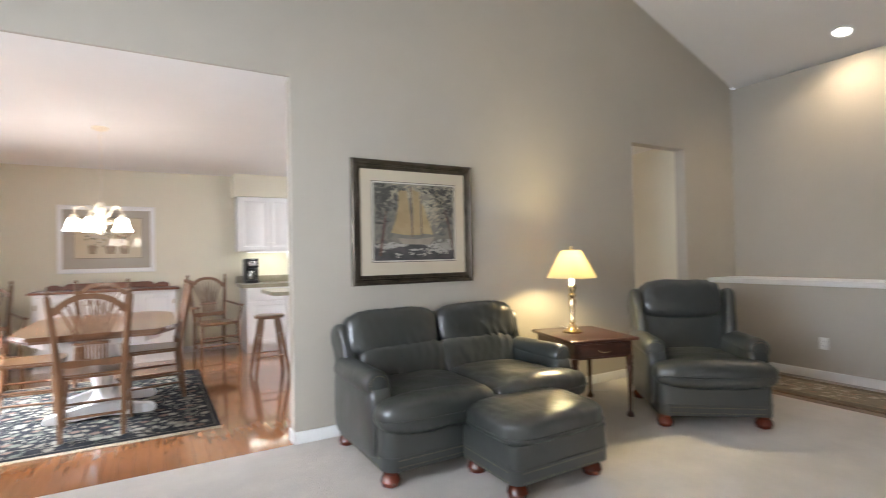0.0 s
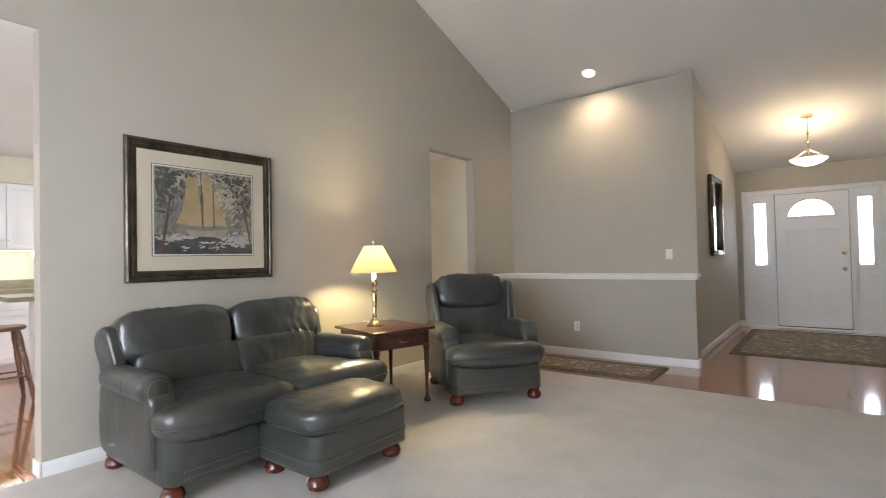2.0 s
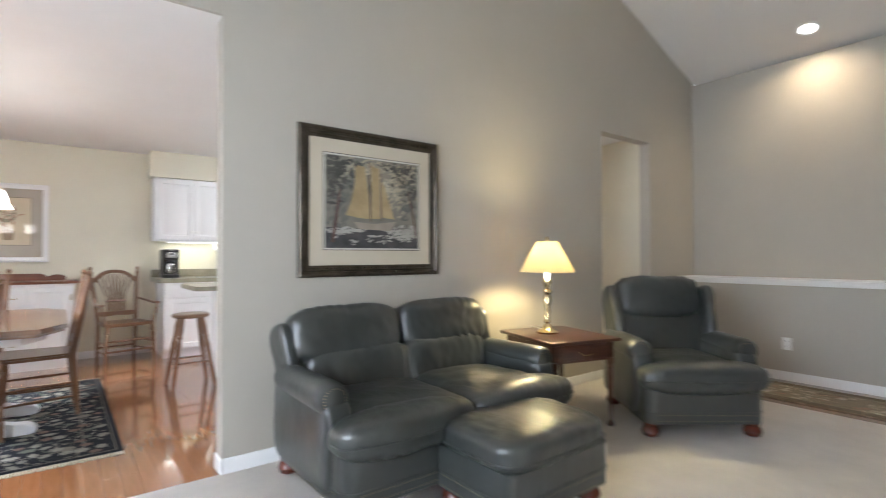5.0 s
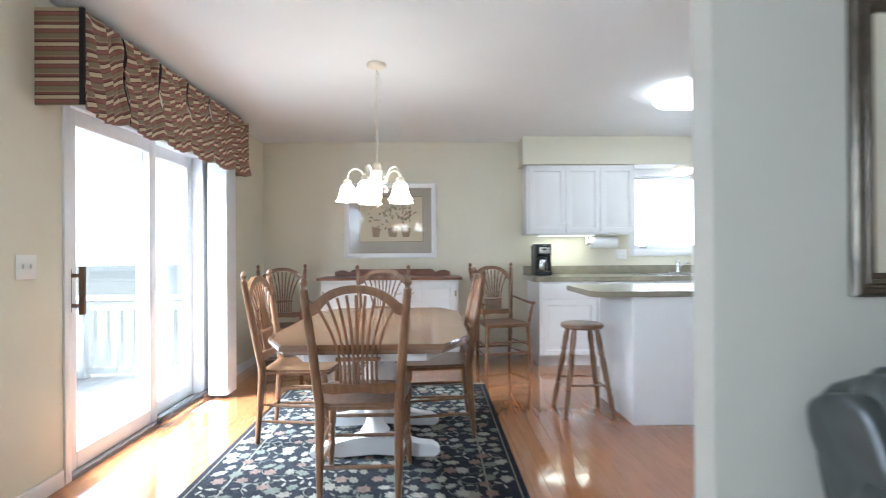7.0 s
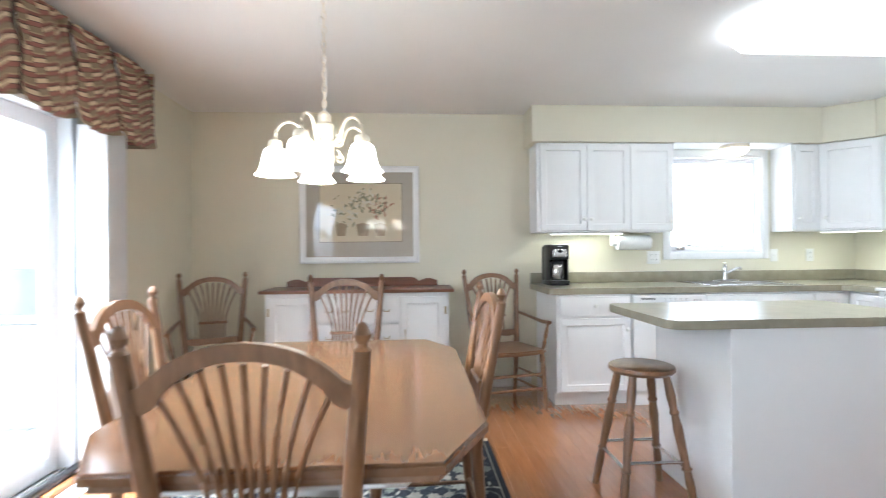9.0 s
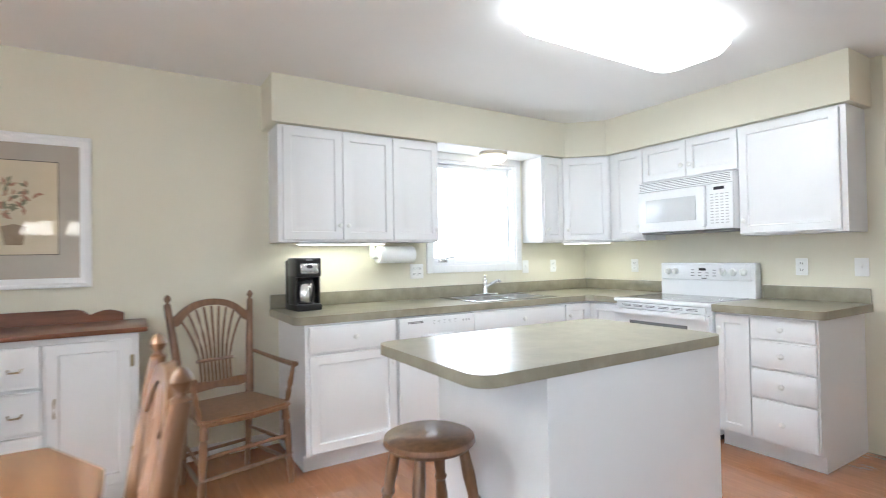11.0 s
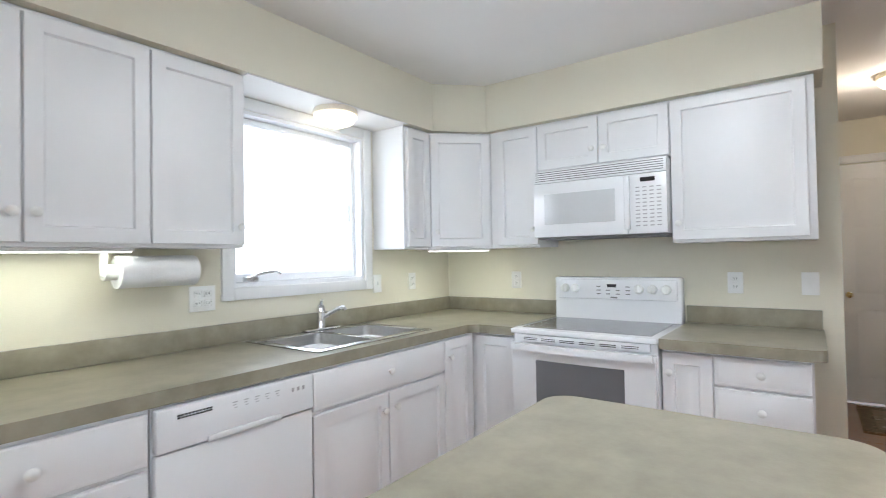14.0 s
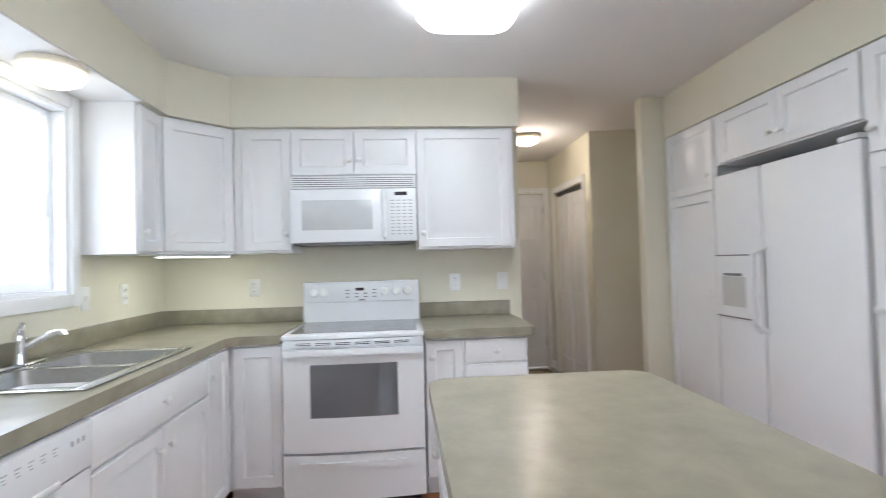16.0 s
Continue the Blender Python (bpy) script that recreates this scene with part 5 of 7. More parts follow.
def wall_plate(m, kind, gangs=1):
    """An outlet or switch plate; local -y is away from the wall."""
    t = thing("outlet_plate" if kind == "outlet" else "switch_plate", m, f"white plastic {'double electrical outlet' if kind == 'outlet' else 'light switch'} on the wall", "outlet" if kind == "outlet" else "switch", "wall plates")
    w = 0.037 + 0.024 * (gangs - 1)
    part("plate", B(-w, -0.006, -0.058, w, 0, 0.058, 0.003), M_PLATE, t)
    for g in range(gangs):
        x = (g - (gangs - 1) / 2) * 0.046
        if kind == "outlet":
            for z in (-0.022, 0.022):
                s = part("socket", B(x - 0.017, -0.008, z - 0.016, x + 0.017, -0.005, z + 0.016, 0.004), M_PLATE, t)
                bm = bmesh.new()
                for dx in (-0.007, 0.006):
                    box(bm, x + dx, -0.0088, z - 0.004, x + dx + 0.002, -0.0078, z + 0.008)
                tagged(part("slots", bm, M_BLACK, s), kind="stuff")
        else:
            part("toggle", B(x - 0.005, -0.016, -0.008, x + 0.005, -0.005, 0.014, 0.002), M_PLATE, t)


wall_plate(pose(2.425, YN, 1.145), "outlet", 2)
wall_plate(pose(3.575, YN, 1.155), "switch")
wall_plate(pose(3.925, YN, 1.155), "outlet")
for y, k in ((7.10, "outlet"), (5.765, "outlet"), (5.435, "switch")):
    wall_plate(pose(XE, y, 1.15, 0, 0, EASTW), k)
wall_plate(pose(XW, 4.36, 1.135, 0, 0, 90), "switch", 2)
wall_plate(pose(XB, 1.43, 1.16, 0, 0, EASTW), "switch")
wall_plate(pose(5.81, 2.33, 0.345, 0, 0, EASTW), "outlet")

# ---- dining room ----
def back_y(z):
    return 0.20 + max(0, z - 0.45) * 0.17 - max(0, 0.45 - z) * -0.07


def dining_chair(m, label, arms=False, name="dining_chair", group="dining chairs"):
    """A sheaf-back chair; the sitter looks along local -y."""
    c = thing(name, m, label, "chair", group)
    hw = 0.24         # half width between the posts at the top
    fw = 0.24 if arms else 0.215        # half width at the front
    # saddle seat
    bm = bmesh.new()
    o = [(-fw - 0.015, -0.19), (-fw + 0.03, -0.225), (0, -0.24), (fw - 0.03, -0.225), (fw + 0.015, -0.19), (0.205, 0.17), (0.15, 0.215), (-0.15, 0.215), (-0.205, 0.17)]
    prism(bm, o, 0.425, 0.458)
    bmesh.ops.bevel(bm, geom=list(bm.edges), offset=0.012, segments=2, affect='EDGES')
    part("seat", bm, M_OAK, c)
    for s in (-1, 1):
        post = tube(bmesh.new(), [(s * 0.185, 0.235, 0.0), (s * 0.188, 0.215, 0.25), (s * 0.19, 0.20, 0.45), (s * (0.19 + (hw - 0.19) * 0.5), back_y(0.75), 0.75), (s * hw, back_y(1.01), 1.01)], [0.014, 0.021, 0.0245, 0.022, 0.0185], 12)
        p = part("back_post", post, M_OAK, c)
        fin = lathe(bmesh.new(), [(0.017, 0), (0.020, 0.005), (0.011, 0.012), (0.010, 0.018), (0.018, 0.030), (0.020, 0.038), (0.013, 0.054), (0.007, 0.060), (0, 0.064)], 12, pose(s * hw, back_y(1.005), 1.005))
        part("finial", fin, M_OAK, p)
        part("front_leg", rod(bmesh.new(), (s * (fw + 0.005), -0.20, 0), (s * (fw - 0.02), -0.18, 0.43), 0.021, prof=[(0.6, 0), (0.85, 0.12), (0.95, 0.3), (0.75, 0.36), (1.1, 0.38), (0.8, 0.40), (1.0, 0.6), (1.05, 0.75), (0.75, 0.82), (1.1, 0.84), (0.9, 1.0)], seg=12), M_OAK, c)
        for z in (0.13, 0.23):
            part("side_stretcher", rod(bmesh.new(), (s * fw, -0.19, z), (s * 0.187, 0.22, z + 0.01), 0.010, prof=[(0.7, 0), (1.15, 0.5), (0.7, 1)], seg=8), M_OAK, c)
    for z in (0.16, 0.27):
        part("front_stretcher", rod(bmesh.new(), (-fw, -0.195, z), (fw, -0.195, z), 0.010, prof=[(0.7, 0), (1.2, 0.25), (0.9, 0.3), (1.2, 0.5), (0.9, 0.7), (1.2, 0.75), (0.7, 1)], seg=8), M_OAK, c)
    part("back_stretcher", rod(bmesh.new(), (-0.187, 0.222, 0.16), (0.187, 0.222, 0.16), 0.010, seg=8), M_OAK, c)
    # crest rail: an arch with shoulders
    n = 18
    top, low = [], []
    for i in range(n + 1):
        u = -1 + 2 * i / n
        a = max(0, 1 - (abs(u) / 0.86) ** 2.2) if abs(u) < 0.86 else 0
        top.append((u * (hw - 0.012), 0.945 + 0.085 * a ** 0.8 - (0.010 if abs(u) > 0.9 else 0)))
        b = max(0, 1 - (abs(u) / 0.80) ** 2.3) if abs(u) < 0.80 else 0
        low.append((u * (hw - 0.012), 0.885 + 0.108 * b ** 0.75 + (0.018 if abs(u) > 0.9 else 0)))
    bm = plate(bmesh.new(), low + list(reversed(top)), -0.012, 0.012)
    for v in bm.verts:
        v.co.y += back_y(v.co.z)
    part("crest_rail", bm, M_OAK, c)
    bm = plate(bmesh.new(), [(-0.20, 0.52), (-0.12, 0.505), (0, 0.515), (0.12, 0.505), (0.20, 0.52), (0.20, 0.555), (0.13, 0.56), (0, 0.552), (-0.13, 0.56), (-0.20, 0.555)], -0.011, 0.011)
    for v in bm.verts:
        v.co.y += back_y(v.co.z)
    part("lower_rail", bm, M_OAK, c)
    part("waist_rail", rod(bmesh.new(), (-0.105, back_y(0.675) - 0.004, 0.675), (0.105, back_y(0.675) - 0.004, 0.675), 0.010, seg=8), M_OAK, c)
    for k in range(9):
        u = (k - 4) / 4
        x0, x1 = u * 0.085, u * (hw - 0.065)
        zt = 0.985 - 0.065 * abs(u) ** 2.2
        pts = []
        for i in range(7):
            t = i / 6
            z = 0.55 + (zt - 0.55) * t
            x = x0 + (x1 - x0) * max(0, (t - 0.28) / 0.72) ** 1.6
            pts.append((x, back_y(z), z))
        part("spindle", tube(bmesh.new(), pts, 0.0070, 7), M_OAK, c)
    if arms:
        for s in (-1, 1):
            part("arm", tube(bmesh.new(), [(s * 0.225, back_y(0.70), 0.70), (s * 0.26, 0.10, 0.675), (s * 0.285, -0.06, 0.655), (s * 0.275, -0.20, 0.66)], [0.015, 0.017, 0.020, 0.022], 10, 0.7), M_OAK, c)
            part("arm_support", rod(bmesh.new(), (s * 0.235, -0.17, 0.44), (s * 0.275, -0.18, 0.655), 0.015, prof=[(0.7, 0), (1.1, 0.3), (0.7, 0.42), (1.1, 0.5), (0.8, 0.8), (0.7, 1)], seg=10), M_OAK, c)
    return c


CH = "honey oak sheaf-back dining chair"
first = dining_chair(pose(-0.122, 4.575, 0.012, 0, 0, 180), CH + " at the table's end")
copy_thing(first, pose(-0.62, 5.27, 0.012, 0, 0, 90))["label"] = CH + " beside the glass door"
copy_thing(first, pose(0.255, 5.36, 0.012, 0, 0, -88))["label"] = CH + " on the kitchen side"
copy_thing(first, pose(-0.22, 6.40, 0.003, 0, 0, 2))["label"] = CH + " before the sideboard"
arm1 = dining_chair(pose(0.955, 7.17, 0, 0, 0, 14), "honey oak sheaf-back armchair between sideboard and counter", True, "dining_armchair", "dining armchairs")
copy_thing(arm1, pose(-1.265, 7.05, 0, 0, 0, 20))["label"] = "honey oak sheaf-back armchair in the corner by the glass door"

tb = thing("dining_table", pose(-0.105, 5.15, 0.012), "oak-topped dining table with clipped corners on a white pedestal", "table")
ax, ay, kx, ky = 0.532, 0.785, 0.135, 0.26


def clipped(ax, ay, kx, ky):
    return [(-ax + kx, -ay), (ax - kx, -ay), (ax, -ay + ky), (ax, ay - ky), (ax - kx, ay), (-ax + kx, ay), (-ax, ay - ky), (-ax, -ay + ky)]


bm = prism(bmesh.new(), clipped(ax, ay, kx, ky), 0.71, 0.738)
bmesh.ops.bevel(bm, geom=[e for e in bm.edges if abs(e.verts[0].co.z - e.verts[1].co.z) < 1e-4 and e.verts[0].co.z > 0.73], offset=0.008, segments=2, affect='EDGES')
part("tabletop", bm, M_OAKTOP, tb, "glossy honey oak top")
part("edge_moulding", prism(bmesh.new(), clipped(ax - 0.014, ay - 0.014, kx, ky), 0.69, 0.7095), M_OAK, tb, "brown stained edge moulding")
part("apron", prism(bmesh.new(), clipped(ax - 0.11, ay - 0.11, kx - 0.02, ky - 0.03), 0.635, 0.69), M_CAB, tb, "white painted apron")
for y in (-0.26, 0.26):
    part("pedestal_column", lathe(bmesh.new(), [(0.075, 0.118), (0.085, 0.15), (0.06, 0.18), (0.05, 0.22), (0.075, 0.32), (0.085, 0.40), (0.065, 0.50), (0.045, 0.53), (0.07, 0.56), (0.09, 0.60), (0.09, 0.615)], 24, pose(0, y, 0)), M_CAB, tb, "white turned column")
    half = [(0.0, 0.125), (0.10, 0.122), (0.17, 0.10), (0.25, 0.078), (0.33, 0.07), (0.365, 0.05), (0.375, 0.028), (0.362, 0.008), (0.34, 0.0), (0.24, 0.0), (0.20, 0.014), (0.0, 0.02)]
    outline = [(-x, z) for x, z in half[-2:0:-1]]
    bm = plate(bmesh.new(), (half + outline)[::-1], y - 0.045, y + 0.045)
    bmesh.ops.bevel(bm, geom=[e for e in bm.edges if abs(e.verts[0].co.y - e.verts[1].co.y) < 1e-5], offset=0.008, segments=2, affect='EDGES')
    part("foot", bm, M_CAB, tb, "white shaped trestle foot")
part("stretcher", B(-0.035, -0.26, 0.13, 0.035, 0.26, 0.19, 0.01), M_CAB, tb)

# rug under the table
rug = thing("area_rug", pose(-0.16, 5.29, 0.001), "navy floral wool rug with a dark border and cream fringe", "rug")
rw, rl = 0.855, 1.12
part("ground_weave", B(-rw, -rl, 0, rw, rl, 0.009), M_RUGB, rug, "dark navy wool ground")
for inset, wide in ((0.030, 0.007), (0.185, 0.009)):
    x1, y1 = rw - inset, rl - inset
    for q in ((-x1, -y1, x1, -y1 + wide), (-x1, y1 - wide, x1, y1), (-x1, -y1 + wide, -x1 + wide, y1 - wide), (x1 - wide, -y1 + wide, x1, y1 - wide)):
        part("guard_stripe", B(q[0], q[1], 0.004, q[2], q[3], 0.0096), M_RUGTAN, rug, "narrow tan guard stripe")
rnd = random.Random(21)


def lobed(bm, x, y, r, turn, lobes, depth, squash=1.0):
    """A flat woven leaf or blossom with pointed lobes."""
    n = lobes * 4
    vs = []
    for i in range(n):
        a = 2 * math.pi * i / n
        q = r * (1 - depth * (0.5 - 0.5 * math.cos(lobes * a)) + 0.08 * math.cos(a))
        u, v = q * math.cos(a), q * math.sin(a) * squash
        vs.append(bm.verts.new((x + u * math.cos(turn) - v * math.sin(turn), y + u * math.sin(turn) + v * math.cos(turn), 0.0094 + 0.0004 * rnd.random())))
    c = bm.verts.new((x, y, 0.0101))
    for i in range(n):
        bm.faces.new((c, vs[i], vs[(i + 1) % n]))


motif = {m: bmesh.new() for m in (M_RUGCREAM, M_RUGTAN, M_RUGSAGE, M_RUGRUST)}
vines = bmesh.new()
step = 0.088
for i in range(int(2 * rw / step)):
    for j in range(int(2 * rl / step)):
        x, y = -rw + 0.055 + step * (i + 0.5 * (j % 2)) + rnd.uniform(-0.022, 0.022), -rl + 0.06 + step * j + rnd.uniform(-0.022, 0.022)
        if abs(x) > rw - 0.055 or abs(y) > rl - 0.055:
            continue
        pick, turn = rnd.random(), rnd.uniform(0, 6.28)
        m = M_RUGCREAM if pick < 0.34 else M_RUGTAN if pick < 0.58 else M_RUGSAGE if pick < 0.80 else M_RUGRUST
        if m is M_RUGRUST:
            lobed(motif[m], x, y, rnd.uniform(0.030, 0.042), turn, 6, 0.35)
            lobed(motif[M_RUGCREAM], x, y, 0.013, turn, 5, 0.2)
        elif rnd.random() < 0.7:
            lobed(motif[m], x, y, rnd.uniform(0.036, 0.054), turn, 7, 0.30 + 0.1 * rnd.random(), rnd.uniform(0.55, 0.95))
        else:
            for k in range(3):
                lobed(motif[m], x + 0.03 * math.cos(turn + 2.1 * k), y + 0.03 * math.sin(turn + 2.1 * k), 0.024, turn + 2.1 * k, 2, 0.55, 0.6)
        if rnd.random() < 0.55:
            pts = [(x + 0.05 * t * math.cos(turn + 0.5 * t), y + 0.05 * t * math.sin(turn + 0.5 * t)) for t in (0, 0.6, 1.2, 1.8, 2.4)]
            for (xa, ya), (xb, yb) in zip(pts, pts[1:]):
                if max(abs(xa), abs(xb)) < rw - 0.04 and max(abs(ya), abs(yb)) < rl - 0.04:
                    d = Vector((ya - yb, xb - xa, 0)).normalized() * 0.0028
                    vines.faces.new([vines.verts.new(Vector((px_, py_, 0.0093)) + o) for px_, py_, o in ((xa, ya, -d), (xb, yb, -d), (xb, yb, d), (xa, ya, d))])
tagged(part("woven_vines", vines, M_RUGSAGE, rug), kind="stuff")
for m, bm in motif.items():
    tagged(part("woven_leaves", bm, m, rug, smooth=False), kind="stuff")
bm = bmesh.new()
for s in (-1, 1):
    for i in range(110):
        x = -rw + 2 * rw * (i + 0.5) / 110
        y0, y1 = sorted((s * rl, s * (rl + 0.055 + 0.008 * math.sin(i * 2.1))))
        box(bm, x - 0.006, y0, 0, x + 0.005, y1, 0.004)
tagged(part("fringe", bm, M_FRINGE, rug, "cream fringe"), kind="stuff")

# sideboard
sb = thing("sideboard", pose(-0.965, 7.215, 0), "white sideboard with a brown wooden top and scrolled back rail", "sideboard")
SW, SH = 1.505, 0.895
part("body", B(0.03, 0.02, 0.08, SW - 0.03, 0.45, SH), M_CAB, sb)
part("plinth", B(0.03, 0.05, 0, SW - 0.03, 0.44, 0.08), M_CAB, sb)
bm = B(-0.012, -0.02, SH, SW + 0.012, 0.455, SH + 0.025, 0.006)
part("top", bm, mat("brown_stained_wood", (0.14, 0.05, 0.025), 0.3, var=0.2, scale=4, stretch=(1, 9, 9), color2=(0.22, 0.085, 0.045), coat=0.3), sb, "brown stained wooden top")
prof = [(0.10, SH + 0.025), (SW - 0.10, SH + 0.025)]
up = []
for i in range(41):
    u = i / 40
    x = SW - 0.10 - u * (SW - 0.20)
    e = min(u, 1 - u)
    z = 0.03 + (0.045 if e > 0.16 else 0.018 + 0.017 * math.cos((e - 0.06) / 0.10 * math.pi * 1.0) if e < 0.13 else 0.02 + 0.025 * (e - 0.13) / 0.03)
    up.append((x, SH + 0.025 + z))
part("back_rail", plate(bmesh.new(), prof + up, 0.43, 0.45), bpy.data.materials["brown_stained_wood"], sb, "brown scrolled back rail")
for x0, x1, kx in ((0.06, 0.42, 0.38), (SW - 0.42, SW - 0.06, SW - 0.38)):
    d = front(sb, "door", x0, 0.13, x1, SH - 0.03)
    d.location.y = 0.02
    for z in (0.25, 0.72):
        part("hinge", B((x0 - 0.01) if kx > x0 + 0.2 else (x1 - 0.008), -0.024, z, (x0 + 0.008) if kx > x0 + 0.2 else (x1 + 0.01), -0.016, z + 0.06), M_ABRASS, d)
    part("pull", tube(bmesh.new(), [(kx, -0.022, 0.60), (kx, -0.045, 0.58), (kx, -0.045, 0.53), (kx, -0.022, 0.51)], 0.005), M_ABRASS, d, "aged brass pull")
for i, (z0, z1) in enumerate(((0.66, SH - 0.03), (0.45, 0.65), (0.13, 0.44))):
    for x0, x1 in ((0.43, SW / 2), (SW / 2, SW - 0.43)):
        d = front(sb, "drawer", x0, z0, x1, z1, False)
        d.location.y = 0.02
        for f in (0.3, 0.7):
            x = x0 + (x1 - x0) * f
            zc = (z0 + z1) / 2
            part("pull", tube(bmesh.new(), [(x - 0.025, -0.022, zc), (x - 0.02, -0.04, zc - 0.012), (x + 0.02, -0.04, zc - 0.012), (x + 0.025, -0.022, zc)], 0.0045), M_ABRASS, d, "aged brass pull")


# pictures
def flat(bm, pts, y):
    bm.faces.new([bm.verts.new((x, y, z)) for x, z in pts])
    return bm


def picture_frame(m, w, h, fw, material, label, steps):
    t = thing("framed_picture", m, label, "picture")
    bm = bmesh.new()
    prof = [(0, 0)] + [(a, d) for a, d in steps] + [(fw, steps[-1][1] - 0.004), (fw, 0)]
    loops = [[bm.verts.new((x, -d, z)) for x, z in ((a, a), (w - a, a), (w - a, h - a), (a, h - a))] for a, d in prof]
    for lo, hi in zip(loops, loops[1:]):
        for q in range(4):
            r = (q + 1) % 4
            bm.faces.new((lo[q], lo[r], hi[r], hi[q]))
    part("frame", bm, material, t)
    return t


def art(name, c, c2, scale=9):
    m = mat("art_" + name, c, 0.6, var=0.2, scale=scale, color2=c2, coat=1.0)
    m.node_tree.nodes["Principled BSDF"].inputs["Coat Roughness"].default_value = 0.02
    return m


w, h = 1.035, 0.93
pc = picture_frame(pose(1.495, YD - 0.002, 1.05), w, h, 0.072, M_GILT, "large framed sailing ship print in a dark bronze frame", [(0, 0.018), (0.006, 0.026), (0.014, 0.030), (0.024, 0.028), (0.030, 0.020), (0.036, 0.018), (0.042, 0.027), (0.052, 0.026), (0.056, 0.018), (0.066, 0.016)])
mat_l = art("mat_board", (0.55, 0.49, 0.385), (0.57, 0.51, 0.395))
part("mat_board", B(0.07, -0.012, 0.07, w - 0.07, -0.001, h - 0.07), mat_l, pc, "cream mat board")
part("inner_fillet", B(0.158, -0.0135, 0.166, w - 0.158, -0.012, h - 0.156), art("fillet", (0.03, 0.025, 0.02), (0.05, 0.04, 0.03)), pc)
part("inner_mat", B(0.162, -0.0145, 0.170, w - 0.162, -0.0135, h - 0.160), art("white_line", (0.6, 0.57, 0.5), (0.62, 0.6, 0.54)), pc)
X0, X1, Z0, Z1 = 0.172, w - 0.172, 0.180, h - 0.170


def AX(u):
    return X0 + (X1 - X0) * u


def AZ(v):
    return Z0 + (Z1 - Z0) * v


part("painted_sky", B(X0, -0.0155, Z0, X1, -0.0145, Z1), art("dusk", (0.175, 0.17, 0.145), (0.26, 0.24, 0.19), 4), pc)
bm = bmesh.new()
flat(bm, [(AX(0), AZ(0)), (AX(1), AZ(0)), (AX(1), AZ(0.22)), (AX(0), AZ(0.22))], -0.0165)
part("painted_water", bm, art("water", (0.028, 0.028, 0.030), (0.085, 0.08, 0.08), 14), pc)
def shape(name, material, pts, y):
    bm = bmesh.new()
    flat(bm, [(AX(u), AZ(v)) for u, v in pts], y)
    part(name, bm, material, pc)


A_FOAM = art("foam", (0.33, 0.315, 0.285), (0.44, 0.42, 0.38), 12)
A_SAIL = art("sail", (0.32, 0.235, 0.12), (0.44, 0.335, 0.18), 9)
A_CLOUD = art("cloud", (0.34, 0.29, 0.20), (0.46, 0.42, 0.32), 9)


def strokes(name, material, patches, size, slant, y, seed):
    """Short brush strokes scattered over elliptical patches of the print."""
    rnd = random.Random(seed)
    bm = bmesh.new()
    for cx, cz, sx, sz, n in patches:
        for q in range(n):
            x, z = cx + rnd.gauss(0, sx * 0.5), cz + rnd.gauss(0, sz * 0.5)
            r, a = rnd.uniform(0.6, 1.3) * size, slant + rnd.gauss(0, 0.35)
            dx, dz = r * math.cos(a), r * math.sin(a)
            pts = [(x - dx, z - dz), (x + dz * 0.35, z - dx * 0.35), (x + dx, z + dz), (x - dz * 0.35, z + dx * 0.35)]
            flat(bm, [(AX(min(0.996, max(0.004, u))), AZ(min(0.996, max(0.004, v)))) for u, v in pts], y - 0.000004 * q)
    tagged(part(name, bm, material, pc), kind="stuff")


strokes("painted_dusk", art("sky_dark", (0.105, 0.11, 0.105), (0.17, 0.16, 0.14), 7), ((0.14, 0.45, 0.20, 0.28, 90), (0.88, 0.50, 0.14, 0.30, 60), (0.30, 0.75, 0.14, 0.2, 40)), 0.045, 1.1, -0.0158, 11)
strokes("painted_foam", A_FOAM, ((0.17, 0.19, 0.22, 0.035, 60), (0.85, 0.17, 0.20, 0.075, 110), (0.45, 0.10, 0.5, 0.05, 26)), 0.035, 0.05, -0.017, 12)
shape("painted_sail", A_SAIL, [(0.20, 0.36), (0.32, 0.335), (0.45, 0.325), (0.435, 0.60), (0.40, 0.90), (0.35, 0.93), (0.295, 0.91), (0.29, 0.70), (0.25, 0.50)], -0.017)
shape("painted_sail", A_SAIL, [(0.465, 0.33), (0.565, 0.33), (0.56, 0.58), (0.55, 0.90), (0.46, 0.93), (0.47, 0.55)], -0.0172)
shape("painted_sail", A_SAIL, [(0.575, 0.35), (0.72, 0.335), (0.69, 0.44), (0.65, 0.56), (0.61, 0.70), (0.575, 0.76)], -0.0174)
strokes("painted_cloud", A_CLOUD, ((0.72, 0.68, 0.17, 0.22, 90), (0.50, 0.88, 0.16, 0.16, 70), (0.86, 0.86, 0.14, 0.14, 40), (0.25, 0.90, 0.10, 0.10, 16)), 0.035, 0.9, -0.0162, 13)
bm = bmesh.new()
flat(bm, [(AX(0.28), AZ(0.29)), (AX(0.33), AZ(0.21)), (AX(0.68), AZ(0.20)), (AX(0.74), AZ(0.31)), (AX(0.50), AZ(0.275))], -0.0178)
part("painted_hull", bm, art("hull", (0.27, 0.235, 0.19), (0.36, 0.31, 0.25)), pc)
rnd = random.Random(4)
bm = bmesh.new()
